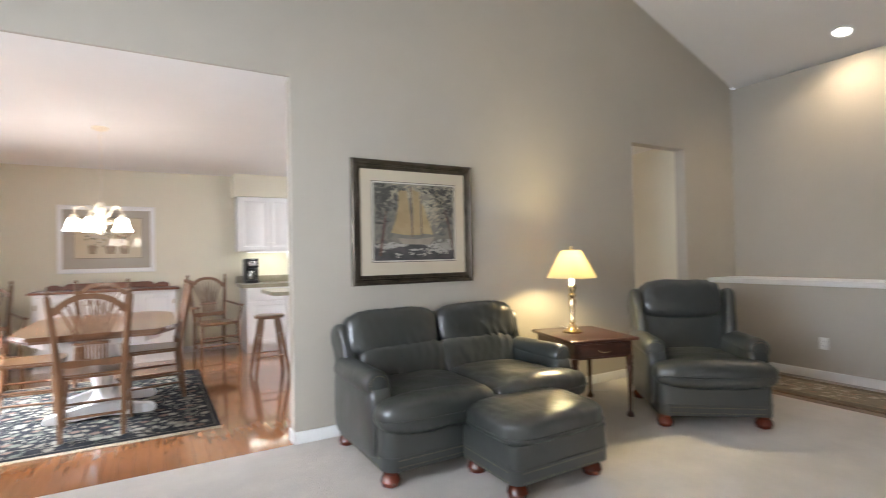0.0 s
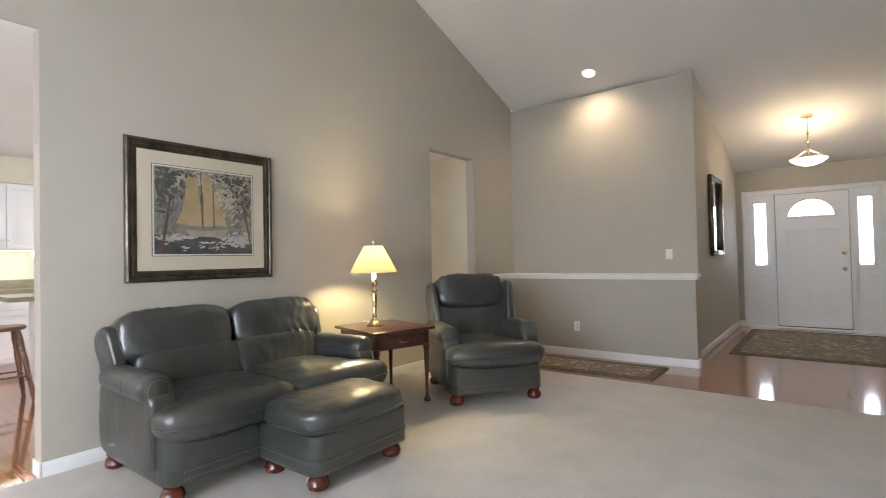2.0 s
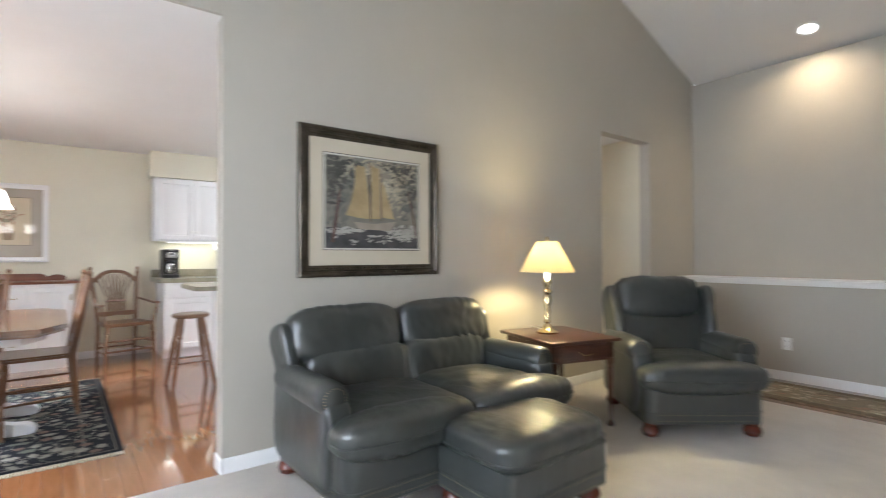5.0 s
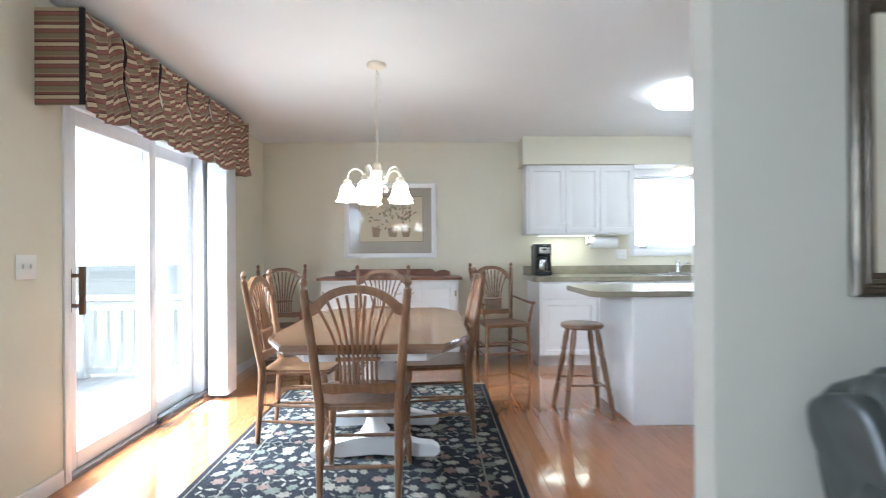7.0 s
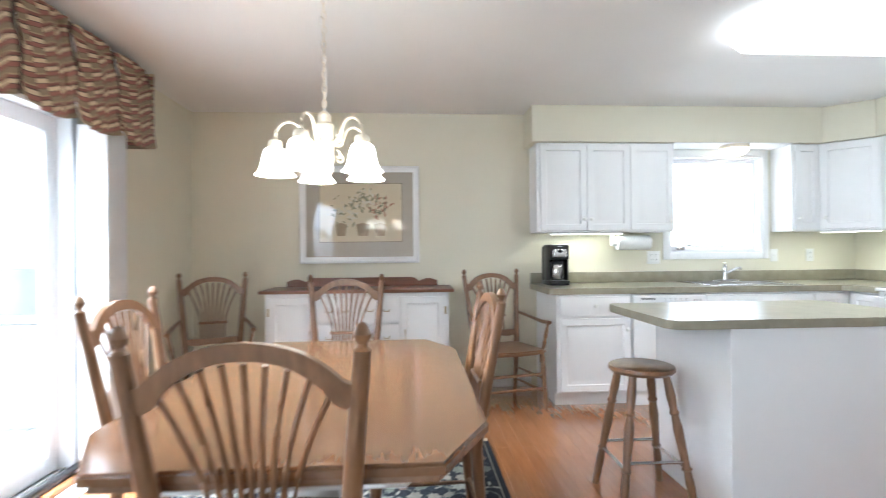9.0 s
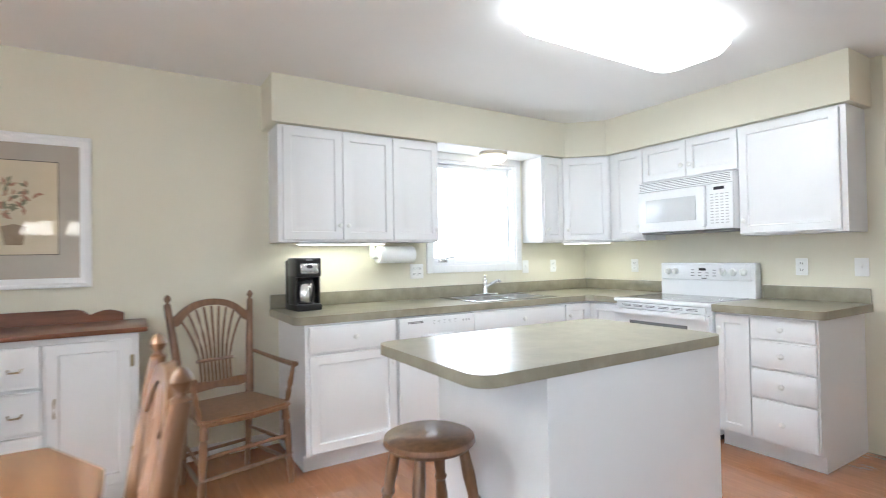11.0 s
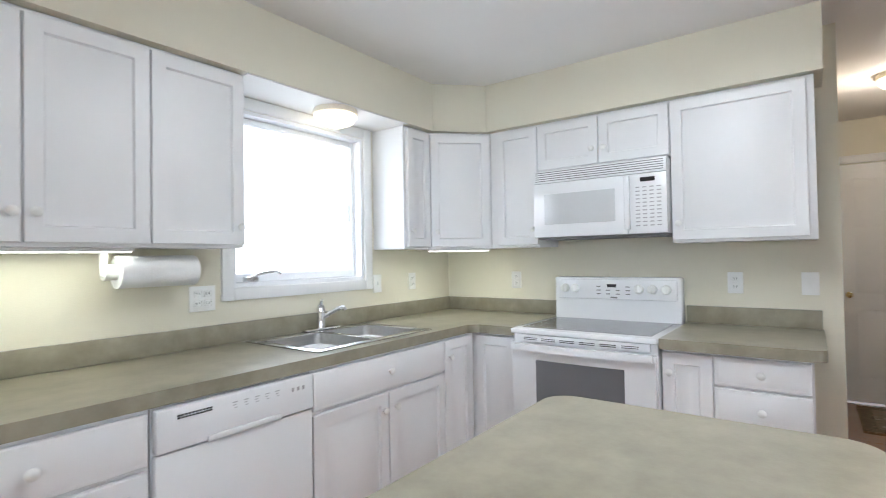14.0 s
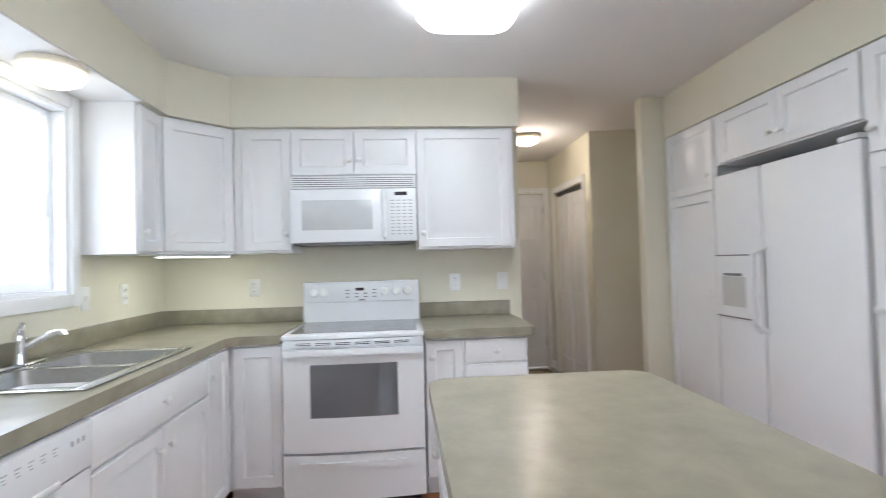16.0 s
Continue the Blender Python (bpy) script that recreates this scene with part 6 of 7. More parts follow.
for cx, cz, n, sx, sz in ((0.10, 0.80, 90, 0.14, 0.16), (0.16, 0.92, 50, 0.16, 0.08), (0.86, 0.80, 60, 0.12, 0.18), (0.74, 0.93, 34, 0.16, 0.06), (0.07, 0.62, 24, 0.08, 0.16), (0.92, 0.62, 16, 0.06, 0.12)):
    for i in range(n):
        x, z = cx + rnd.gauss(0, sx * 0.55), cz + rnd.gauss(0, sz * 0.55)
        r = rnd.uniform(0.012, 0.040)
        a = rnd.uniform(0, 3.14)
        q = [(min(0.995, max(0.005, x + r * math.cos(a + b) * (1 if j % 2 else 0.5))), min(0.995, max(0.005, z + r * math.sin(a + b) * (1 if j % 2 else 0.5)))) for j, b in enumerate((0, 1.57, 3.14, 4.71))]
        flat(bm, [(AX(u), AZ(v)) for u, v in q], -0.0180 - 0.000004 * i)
tagged(part("painted_foliage", bm, art("leaves", (0.04, 0.04, 0.035), (0.10, 0.095, 0.08), 12), pc), kind="stuff")
A_TRUNK = art("trunk", (0.07, 0.035, 0.026), (0.15, 0.075, 0.055), 20)
for pts in (((0.055, 0.06), (0.085, 0.06), (0.115, 0.30), (0.15, 0.64), (0.135, 0.64), (0.090, 0.32)), ((0.97, 0.12), (0.99, 0.10), (0.945, 0.40), (0.885, 0.68), (0.87, 0.68), (0.925, 0.40))):
    shape("painted_trunk", A_TRUNK, pts, -0.0186)
for pts in (((0.455, 0.30), (0.465, 0.30), (0.445, 0.97), (0.435, 0.97)), ((0.575, 0.31), (0.583, 0.31), (0.57, 0.90), (0.563, 0.90))):
    shape("painted_mast", A_TRUNK, pts, -0.0186)

w, h = 1.045, 0.855
pf = picture_frame(pose(-0.76, YN - 0.002, 1.12), w, h, 0.055, M_TRIM, "framed floral still-life print in a white frame", [(0, 0.024), (0.006, 0.030), (0.018, 0.030), (0.026, 0.022), (0.046, 0.020)])
part("mat_board", B(0.05, -0.012, 0.05, w - 0.05, -0.001, h - 0.05), art("taupe_mat", (0.40, 0.355, 0.29), (0.42, 0.375, 0.305)), pf, "taupe mat board")
part("inner_line", B(0.17, -0.0135, 0.185, w - 0.15, -0.012, h - 0.15), art("line", (0.05, 0.04, 0.03), (0.06, 0.05, 0.04)), pf)
part("print", B(0.174, -0.0145, 0.189, w - 0.154, -0.0135, h - 0.154), art("paper", (0.56, 0.48, 0.33), (0.62, 0.54, 0.38), 4), pf)
bm, bm2, bm3 = bmesh.new(), bmesh.new(), bmesh.new()
for i in range(150):
    cx, cz, s = rnd.choice(((0.38, 0.46, 0.10), (0.55, 0.55, 0.07), (0.68, 0.50, 0.07)))
    x, z = cx + rnd.gauss(0, s * 0.7), cz + rnd.gauss(0, s * 0.7)
    if not (0.2 < x < w - 0.18 and 0.25 < z < h - 0.18):
        continue
    a, r = rnd.uniform(0, 3.14), rnd.uniform(0.012, 0.03)
    tgt = bm if i % 2 else (bm2 if cx < 0.6 else bm3)
    flat(tgt, [(x + r * math.cos(a), z + r * math.sin(a)), (x + 0.4 * r * math.cos(a + 1.57), z + 0.4 * r * math.sin(a + 1.57)), (x - r * math.cos(a), z - r * math.sin(a)), (x - 0.4 * r * math.cos(a + 1.57), z - 0.4 * r * math.sin(a + 1.57))], -0.015 - 0.00001 * i)
tagged(part("painted_leaves", bm, art("sage", (0.16, 0.16, 0.10), (0.26, 0.25, 0.16)), pf), kind="stuff")
tagged(part("painted_lilies", bm2, art("lily", (0.50, 0.46, 0.36), (0.6, 0.56, 0.45)), pf), kind="stuff")
tagged(part("painted_blossom", bm3, art("rose", (0.30, 0.14, 0.09), (0.40, 0.24, 0.16)), pf), kind="stuff")
A_VASE = art("vase", (0.24, 0.17, 0.10), (0.33, 0.25, 0.16))
for cx, r in ((0.36, 0.05), (0.55, 0.06), (0.70, 0.055)):
    bm = bmesh.new()
    flat(bm, [(cx - r, 0.34), (cx - r * 0.7, 0.24), (cx + r * 0.7, 0.24), (cx + r, 0.34), (cx, 0.355)], -0.0168)
    part("painted_vase", bm, A_VASE, pf)

# chandelier
chd = thing("chandelier", pose(-0.13, 5.30, 0), "cream five-arm chandelier with lit frosted bell shades", "chandelier")
part("canopy", lathe(bmesh.new(), [(0.062, ZC), (0.066, ZC - 0.010), (0.058, ZC - 0.022), (0.030, ZC - 0.032), (0.012, ZC - 0.036), (0, ZC - 0.037)], 24), M_CREAM, chd)
bm = bmesh.new()
z, i = ZC - 0.034, 0
while z > 1.79:
    p = []
    for k in range(9):
        a = 2 * math.pi * k / 8
        u, v = 0.008 * math.cos(a), 0.018 * math.sin(a)
        p.append((u, 0, z - 0.018 + v) if i % 2 else (0, u, z - 0.018 + v))
    tube(bm, p, 0.0022, 5)
    z -= 0.030
    i += 1
part("chain", bm, M_CREAM, chd)
part("cord", tube(bmesh.new(), [(0.034 * math.sin(t * 0.42) * (1 - t / 24), 0.012 * math.cos(t * 0.9), ZC - 0.036 - t * 0.0262) for t in range(25)], 0.0025, 6), M_PLATE, chd, "pale loosely wound cord")
part("body", lathe(bmesh.new(), [(0.005, 1.795), (0.016, 1.788), (0.026, 1.775), (0.027, 1.745), (0.036, 1.738), (0.038, 1.728), (0.034, 1.716), (0.036, 1.66), (0.035, 1.585), (0.030, 1.578), (0.034, 1.562), (0.030, 1.545), (0.018, 1.525), (0.012, 1.512), (0.014, 1.503), (0.007, 1.494), (0, 1.488)], 24), M_CREAM, chd)
for k in range(5):
    a = radians(38 + 72 * k)
    ca, sa = math.cos(a), math.sin(a)
    arm = tube(bmesh.new(), [(r * ca, r * sa, z) for r, z in ((0.034, 1.668), (0.056, 1.660), (0.074, 1.668), (0.085, 1.692), (0.093, 1.716), (0.106, 1.735), (0.124, 1.746), (0.143, 1.749), (0.162, 1.744), (0.178, 1.732), (0.190, 1.712), (0.195, 1.690), (0.195, 1.668))], 0.0062, 8)
    arm = part("arm", arm, M_CREAM, chd)
    for up, r0 in ((1, 0.020), (-1, 0.022)):
        curl = []
        for t in range(15):
            w_ = t / 14 * 4.9
            rr = r0 * (1 - 0.055 * t)
            r, z = 0.066 + rr * math.sin(w_), 1.660 - up * (-0.020 + rr * math.cos(w_))
            curl.append((r * ca, r * sa, z - (0.034 if up < 0 else 0.0)))
        part("scroll", tube(bmesh.new(), curl, 0.0036, 6), M_CREAM, arm)
    part("socket_cup", lathe(bmesh.new(), [(0.010, 1.676), (0.024, 1.670), (0.029, 1.656), (0.027, 1.638)], 16, pose(0.195 * ca, 0.195 * sa, 0)), M_CREAM, arm)
    sh = bmesh.new()
    lathe(sh, [(0.025, 1.642), (0.038, 1.634), (0.047, 1.615), (0.052, 1.588), (0.058, 1.562), (0.067, 1.544), (0.080, 1.531), (0.077, 1.531), (0.064, 1.546), (0.055, 1.564), (0.049, 1.588), (0.044, 1.614), (0.034, 1.631)], 28, pose(0.195 * ca, 0.195 * sa, 0))
    part("glass_shade", sh, M_SHADEGL, arm, "glowing frosted bell shade")

# valance over the sliding door
val = thing("valance", pose(0, 0, 0), "gathered valance in burgundy, tan and olive woven stripes with black pleats", "valance")
XV, YV0, YV1, ZV = -1.478, 4.42, 6.60, 2.388
UNITS, NU, NV = 6, 60, 34


def valance_point(unit, i, j):
    """One swag: folds gathered up to a knot, an upright roll beside it and a deep black pleat."""
    f, v = i / NU, j / NV
    seed = unit * 7.3
    y = YV0 + (YV1 - YV0) * (unit + f) / UNITS
    body = min(1.0, f / 0.06) * (1 - max(0.0, (f - 0.66) / 0.16) if f > 0.66 else 1.0)
    body = max(0.0, body)
    roll = math.exp(-((f - 0.815) / 0.055) ** 2)
    pleat = max(0.0, min(1.0, (f - 0.90) / 0.03, (1.0 - f) / 0.03))
    sag = math.sin(math.pi * min(1, f / 0.92)) ** 0.7
    bottom = 1.915 - 0.048 * sag + 0.008 * noise.noise(Vector((f * 4, seed, 0))) + 0.022 * pleat
    z = ZV + (bottom - ZV) * v
    wave = f * 4.4 - 1.3 * v * (1 - f) + 0.35 * noise.noise(Vector((f * 3, v * 2, seed))) + seed
    saw = wave - math.floor(wave)
    ridge = saw if saw < 0.76 else (1 - saw) / 0.24 * 0.76
    deep = min(1.0, v * 3.0 + 0.25) * (0.7 + 0.5 * noise.noise(Vector((math.floor(wave) * 3.7, v * 2.5, seed))))
    knot = math.exp(-((f - 0.72) / 0.08) ** 2 - ((v - 0.12) / 0.09) ** 2)
    x = XV + 0.03 * v + 0.012 * math.sin(v * 9 + seed) * (1 - body) + body * (0.016 * sag + 0.046 * (ridge - 0.4) * deep) + 0.034 * roll * (0.5 + 0.5 * v) - 0.085 * pleat * min(1, v * 6) - 0.055 * knot * min(1, v * 12)
    x += 0.008 * noise.noise(Vector((f * 9 + seed, v * 7, 2.2)))
    drop = 0.062 * body * deep * (ridge - 0.5) - 0.040 * math.sin(math.pi * min(1, f / 0.8)) * (1 - 0.3 * v) + 0.12 * max(0.0, f - 0.55) * (1 - v)
    return Vector((x, y, z)), (f, v * 0.60 + drop + 0.004 * unit)


for unit in range(UNITS):
    grid = [[valance_point(unit, i, j) for j in range(NV + 1)] for i in range(NU + 1)]
    for name, i0, i1, cloth in (("swag", 0, 56, M_STRIPE), ("pleat", 56, NU, M_INSET)):
        bm = bmesh.new()
        uvl = bm.loops.layers.uv.new("UVMap")
        vv = [[bm.verts.new(grid[i][j][0]) for j in range(NV + 1)] for i in range(i0, i1 + 1)]
        for i in range(i1 - i0):
            for j in range(NV):
                face = bm.faces.new((vv[i][j], vv[i][j + 1], vv[i + 1][j + 1], vv[i + 1][j]))
                for lp, (a, b) in zip(face.loops, ((i, j), (i, j + 1), (i + 1, j + 1), (i + 1, j))):
                    lp[uvl].uv = grid[i0 + a][b][1]
        cl = part(name, bm, cloth, val, "black inset pleat" if name == "pleat" else "")
        sol = cl.modifiers.new("thickness", 'SOLIDIFY')
        sol.thickness = 0.004
for y, zb in ((YV0, 1.915), (YV1, 1.90)):
    bm = bmesh.new()
    uvl = bm.loops.layers.uv.new("UVMap")
    box(bm, XW, y - 0.003, zb, XV + 0.03, y + 0.003, ZV)
    for f in bm.faces:
        for lp in f.loops:
            lp[uvl].uv = (lp.vert.co.x, (ZV - lp.vert.co.z) / 0.48 * 0.60)
    part("return", bm, M_STRIPE, val, "flat striped side return")
part("corner_pleat", B(XV + 0.012, YV0 - 0.006, 1.918, XV + 0.034, YV0 + 0.008, ZV), M_INSET, val, "black inset pleat")
bm = B(XW, YV0 + 0.01, ZV - 0.018, XV - 0.03, YV1 - 0.01, ZV - 0.005)
box(bm, XW, YV0 + 0.01, ZV - 0.005, XV - 0.004, YV1 - 0.01, ZV - 0.001)
part("board", bm, M_TRIM, val)

# vertical blinds drawn to the side
vb = thing("vertical_blinds", pose(0, 0, 0), "white vertical blinds drawn into a stack beside the door", "blinds")
for i in range(14):
    y = 6.092 + i * 0.014
    bm = B(-1.60, y, 0.03, -1.448 + 0.004 * (i % 3), y + 0.003, 1.93)
    part("slat", bm, M_VINYL, vb)
part("headrail", B(-1.58, 4.55, 2.02, -1.535, 6.29, 2.06, 0.004), M_VINYL, vb)
# floor register
fv = thing("floor_register", pose(-1.52, 5.89, 0.0), "white metal floor vent beside the glass door", "vent")
part("frame", B(-0.055, -0.135, 0, 0.055, 0.135, 0.005, 0.002), M_PLATE, fv)
for i in range(9):
    part("slot", B(-0.04, -0.115 + i * 0.026, 0.0048, 0.04, -0.107 + i * 0.026, 0.0058), M_GREY, fv)


# ---- living room ----
def nailheads(pts, r=0.0032):
    """A row of domed nail heads at the given places, with their outward ways."""
    vs, fs = [], []
    for p, d in pts:
        p, d = Vector(p), Vector(d).normalized()
        a = d.orthogonal().normalized()
        b = d.cross(a)
        k = len(vs)
        for q in range(6):
            t = 2 * math.pi * q / 6
            vs.append(p + (a * math.cos(t) + b * math.sin(t)) * r)
        vs.append(p + d * r * 0.7)
        for q in range(6):
            fs.append((k + q, k + (q + 1) % 6, k + 6))
    bm = bmesh.new()
    me = bpy.data.meshes.new("tmp")
    me.from_pydata(vs, [], fs)
    bm.from_mesh(me)
    bpy.data.meshes.remove(me)
    return bm


def bun_foot(parent, x, y, h=0.10):
    part("foot", lathe(bmesh.new(), [(0.028, 0), (0.050, 0.012), (0.058, 0.035), (0.050, 0.060), (0.036, 0.072), (0.046, 0.080), (0.046, h)], 18, pose(x, y, 0)), M_FOOT, parent, "turned reddish wooden foot")


def base_line(hw, y0, z, y1=None, step=0.017):
    pts = []
    n = int(2 * hw / step)
    for i in range(n + 1):
        pts.append(((-hw + 2 * hw * i / n, y0, z), (0, -1, 0)))
    if y1 is not None:
        m = int((y1 - y0) / step)
        for s in (-1, 1):
            for i in range(m):
                pts.append(((s * hw, y0 + step * i, z), (s, 0, 0)))
    return pts


def leather_seat(m, width, label, name, seats, top, category, group=""):
    """A rolled-arm leather seat on bun feet; the sitter looks along local -y, the front at y = -0.45."""
    c = thing(name, m, label, category, group)
    hw = width / 2
    arm = 0.17
    iw = hw - arm + 0.01
    bm = bmesh.new()
    prism(bm, round_rect(-hw + 0.045, -0.43, hw - 0.045, 0.38, 0.08), 0.095, 0.33)
    for v in bm.verts:
        if v.co.z < 0.2:
            v.co.z += 0.022 * max(0, 1 - (v.co.x / (hw - 0.1)) ** 2) if v.co.y < -0.2 else 0
    part("base", bm, M_LEATHER, c)
    part("welt", prism(bmesh.new(), round_rect(-hw + 0.041, -0.434, hw - 0.041, 0.384, 0.08), 0.165, 0.173), M_LEATHER, c)
    tagged(part("nailhead_trim", nailheads(base_line(hw - 0.125, -0.431, 0.155) + base_line(hw - 0.125, -0.431, 0.118) + [((s * (hw - 0.044), -0.34 + 0.017 * i, z), (s, 0, 0)) for s in (-1, 1) for i in range(40) for z in (0.155, 0.105)]), M_ABRASS, c, "rows of aged brass nail heads"), kind="stuff")
    sw = 2 * iw / seats
    for i in range(seats):
        x = -iw + sw * (i + 0.5)
        bm = pillow(bmesh.new(), (x, -0.13, 0.385), (sw - 0.006, 0.72, 0.18), 5, 26, puff=0.20, gather=0.005)
        ends = [e for e in ((-1,) if i == 0 else ()) + ((1,) if i == seats - 1 else ())]
        x0 = -hw + 0.015 if -1 in ends else x - sw / 2
        x1 = hw - 0.015 if 1 in ends else x + sw / 2
        pillow(bm, ((x0 + x1) / 2, -0.375, 0.385), (x1 - x0 - 0.006, 0.25, 0.185), 3.4, 34, puff=0.14, gather=0.006)
        sc = part("seat_cushion", bm, M_LEATHER, c)
        xm, hx = (x0 + x1) / 2, (x1 - x0) / 2
        rim = [(xm + (hx + 0.001) * math.copysign(abs(math.cos(a)) ** (2 / 3.6), math.cos(a)), -0.375 + 0.129 * math.copysign(abs(math.sin(a)) ** (2 / 3.6), math.sin(a)), 0.378 + 0.002 * math.sin(5 * a)) for a in [math.pi + math.pi * q / 28 for q in range(29)]]
        part("piping", tube(bmesh.new(), rim, 0.0045, 6), M_LEATHER, sc)
        tilt = pose(x, 0.27, 0.46, -14)
        if seats == 1:
            part("inner_back", pillow(bmesh.new(), (0, 0.0, 0.10), (sw + 0.12, 0.15, 0.42), 5.5, 30, tilt, gather=0.006), M_LEATHER, c)
        else:
            part("lumbar_cushion", pillow(bmesh.new(), (0, -0.035, 0.05), (sw + 0.05, 0.19, 0.31), 4.2, 40, tilt, gather=0.021), M_LEATHER, c)
        hz = top - 0.46
        ww = 0.13 if seats == 1 else 0.08
        wx = 0.0 if seats == 1 else (-0.04 if i == 0 else 0.04)
        part("back_cushion", pillow(bmesh.new(), (wx, -0.01, hz - 0.155), (sw + ww, 0.23, 0.335), 3.8, 40, tilt, gather=0.017), M_LEATHER, c)
    # outer back and wings
    bm = bmesh.new()
    tilt = pose(0, 0.36, 0.30, -12)
    pillow(bm, (0, 0.04, (top - 0.36) / 2), (2 * hw - 0.16, 0.16, top - 0.32), 6, 8, tilt)
    part("outer_back", bm, M_LEATHER, c)
    for s in (-1, 1):
        if seats == 1:
            bm = pillow(bmesh.new(), (0, 0, 0), (0.085, 0.30, top - 0.50), 4, 14, pose(s * (hw - 0.082), 0.29, (top + 0.42) / 2 - 0.03, -15, s * 5, 0))
        else:
            bm = pillow(bmesh.new(), (0, 0, 0), (0.085, 0.25, top - 0.50), 4, 14, pose(s * (hw - 0.085), 0.355, (top + 0.40) / 2 - 0.03, -17, s * 7, 0))
        part("wing", bm, M_LEATHER, c)
        bm = bmesh.new()
        pillow(bm, (s * (hw - arm / 2), 0.03, 0.33), (arm - 0.02, 0.68, 0.42), 7, 10)
        part("arm_panel", bm, M_LEATHER, c)
        bm = bmesh.new()
        r = 0.080
        ms = pose(s * (hw - arm / 2 + 0.012), 0.30, 0.535, 90)
        lathe(bm, [(r * 0.9, 0.0), (r * 0.96, 0.16), (r * 0.98, 0.35), (r, 0.50), (r * 0.97, 0.555), (r * 0.8, 0.575), (r * 0.3, 0.583), (0, 0.584)], 26, ms)
        roll = part("arm_roll", bm, M_LEATHER, c)
        pts = [(Vector((s * (hw - arm / 2 + 0.012) + e * 0.040, -0.276, 0.505 - 0.017 * i)), (0, -1, 0)) for e in (-1, 1) for i in range(6)]
        for i in range(20):
            a = radians(-60 + i * 15.5) if s > 0 else radians(240 - i * 15.5)
            pts.append((ms @ Vector((0.052 * math.cos(a), 0.052 * math.sin(a), 0.579)), (0, -1, 0)))
        tagged(part("nailhead_trim", nailheads(pts), M_ABRASS, roll, "curl of aged brass nail heads"), kind="stuff")
        for y in (-0.36, 0.35):
            bun_foot(c, s * (hw - 0.10), y)
    return c


leather_seat(pose(2.045, 2.905, 0.004), 1.54, "dark green leather loveseat with rolled arms and brass nail heads", "loveseat", 2, 0.885, "sofa")
leather_seat(pose(3.915, 2.42, 0.004, 0, 0, -38), 0.86, "dark green leather wing recliner with rolled arms", "leather_armchair", 1, 1.005, "armchair", "leather armchairs")
leather_seat(pose(-0.72, 1.36, 0.004, 0, 0, 60), 0.86, "dark green leather armchair beside the dining opening", "leather_armchair", 1, 0.96, "armchair", "leather armchairs")
# ottoman
ot = thing("ottoman", pose(2.14, 2.255, 0.004), "dark green leather ottoman with brass nail heads on bun feet", "ottoman")
part("base", prism(bmesh.new(), round_rect(-0.34, -0.26, 0.34, 0.26, 0.06), 0.095, 0.29), M_LEATHER, ot)
part("welt", prism(bmesh.new(), round_rect(-0.344, -0.264, 0.344, 0.264, 0.06), 0.165, 0.173), M_LEATHER, ot)
part("cushion", pillow(bmesh.new(), (0, 0, 0.342), (0.71, 0.55, 0.150), 4.6, 36, puff=0.16, gather=0.008), M_LEATHER, ot)
tagged(part("nailhead_trim", nailheads([(((-0.28 + 0.017 * i) * 1.0, s * 0.261, z), (0, s, 0)) for i in range(34) for s in (-1, 1) for z in (0.155, 0.105)] + [((s * 0.341, -0.20 + 0.017 * i, z), (s, 0, 0)) for i in range(24) for s in (-1, 1) for z in (0.155, 0.105)]), M_ABRASS, ot, "rows of aged brass nail heads"), kind="stuff")
rim = [(0.358 * math.copysign(abs(math.cos(a)) ** 0.4, math.cos(a)), 0.278 * math.copysign(abs(math.sin(a)) ** 0.4, math.sin(a)), 0.318) for a in [2 * math.pi * q / 56 for q in range(57)]]
part("piping", tube(bmesh.new(), rim, 0.0045, 6), M_LEATHER, ot)
for x in (-0.265, 0.265):
    for y in (-0.185, 0.185):
        bun_foot(ot, x, y)

# end table
et = thing("end_table", pose(3.25, 2.945, 0.004, 0, 0, -14), "dark cherry end table with one drawer and slender legs", "end table")
part("top", B(-0.29, -0.33, 0.585, 0.29, 0.33, 0.61, 0.008), M_CHERRY, et)
part("apron", B(-0.25, -0.29, 0.46, 0.25, 0.29, 0.585), M_CHERRY, et)
d = part("drawer", B(-0.20, -0.298, 0.475, 0.20, -0.289, 0.57, 0.004), M_CHERRY, et)
part("pull", tube(bmesh.new(), [(-0.045, -0.30, 0.53), (-0.04, -0.315, 0.515), (0.0, -0.32, 0.508), (0.04, -0.315, 0.515), (0.045, -0.30, 0.53)], 0.004), M_BRASS, d, "brass swing pull")
d = part("side_drawer", B(0.249, -0.20, 0.475, 0.258, 0.20, 0.57, 0.004), M_CHERRY, et)
for x in (-0.235, 0.235):
    for y in (-0.275, 0.275):
        bm = rod(bmesh.new(), (x, y, 0), (x, y, 0.47), 0.025, prof=[(1.0, 0), (1.15, 0.02), (0.95, 0.05), (0.5, 0.09), (0.55, 0.3), (0.75, 0.66), (0.95, 0.80), (0.7, 0.83), (1.05, 0.86), (0.8, 0.89), (1.1, 0.93), (1.1, 1.0)], seg=14)
        part("leg", bm, M_CHERRY, et)
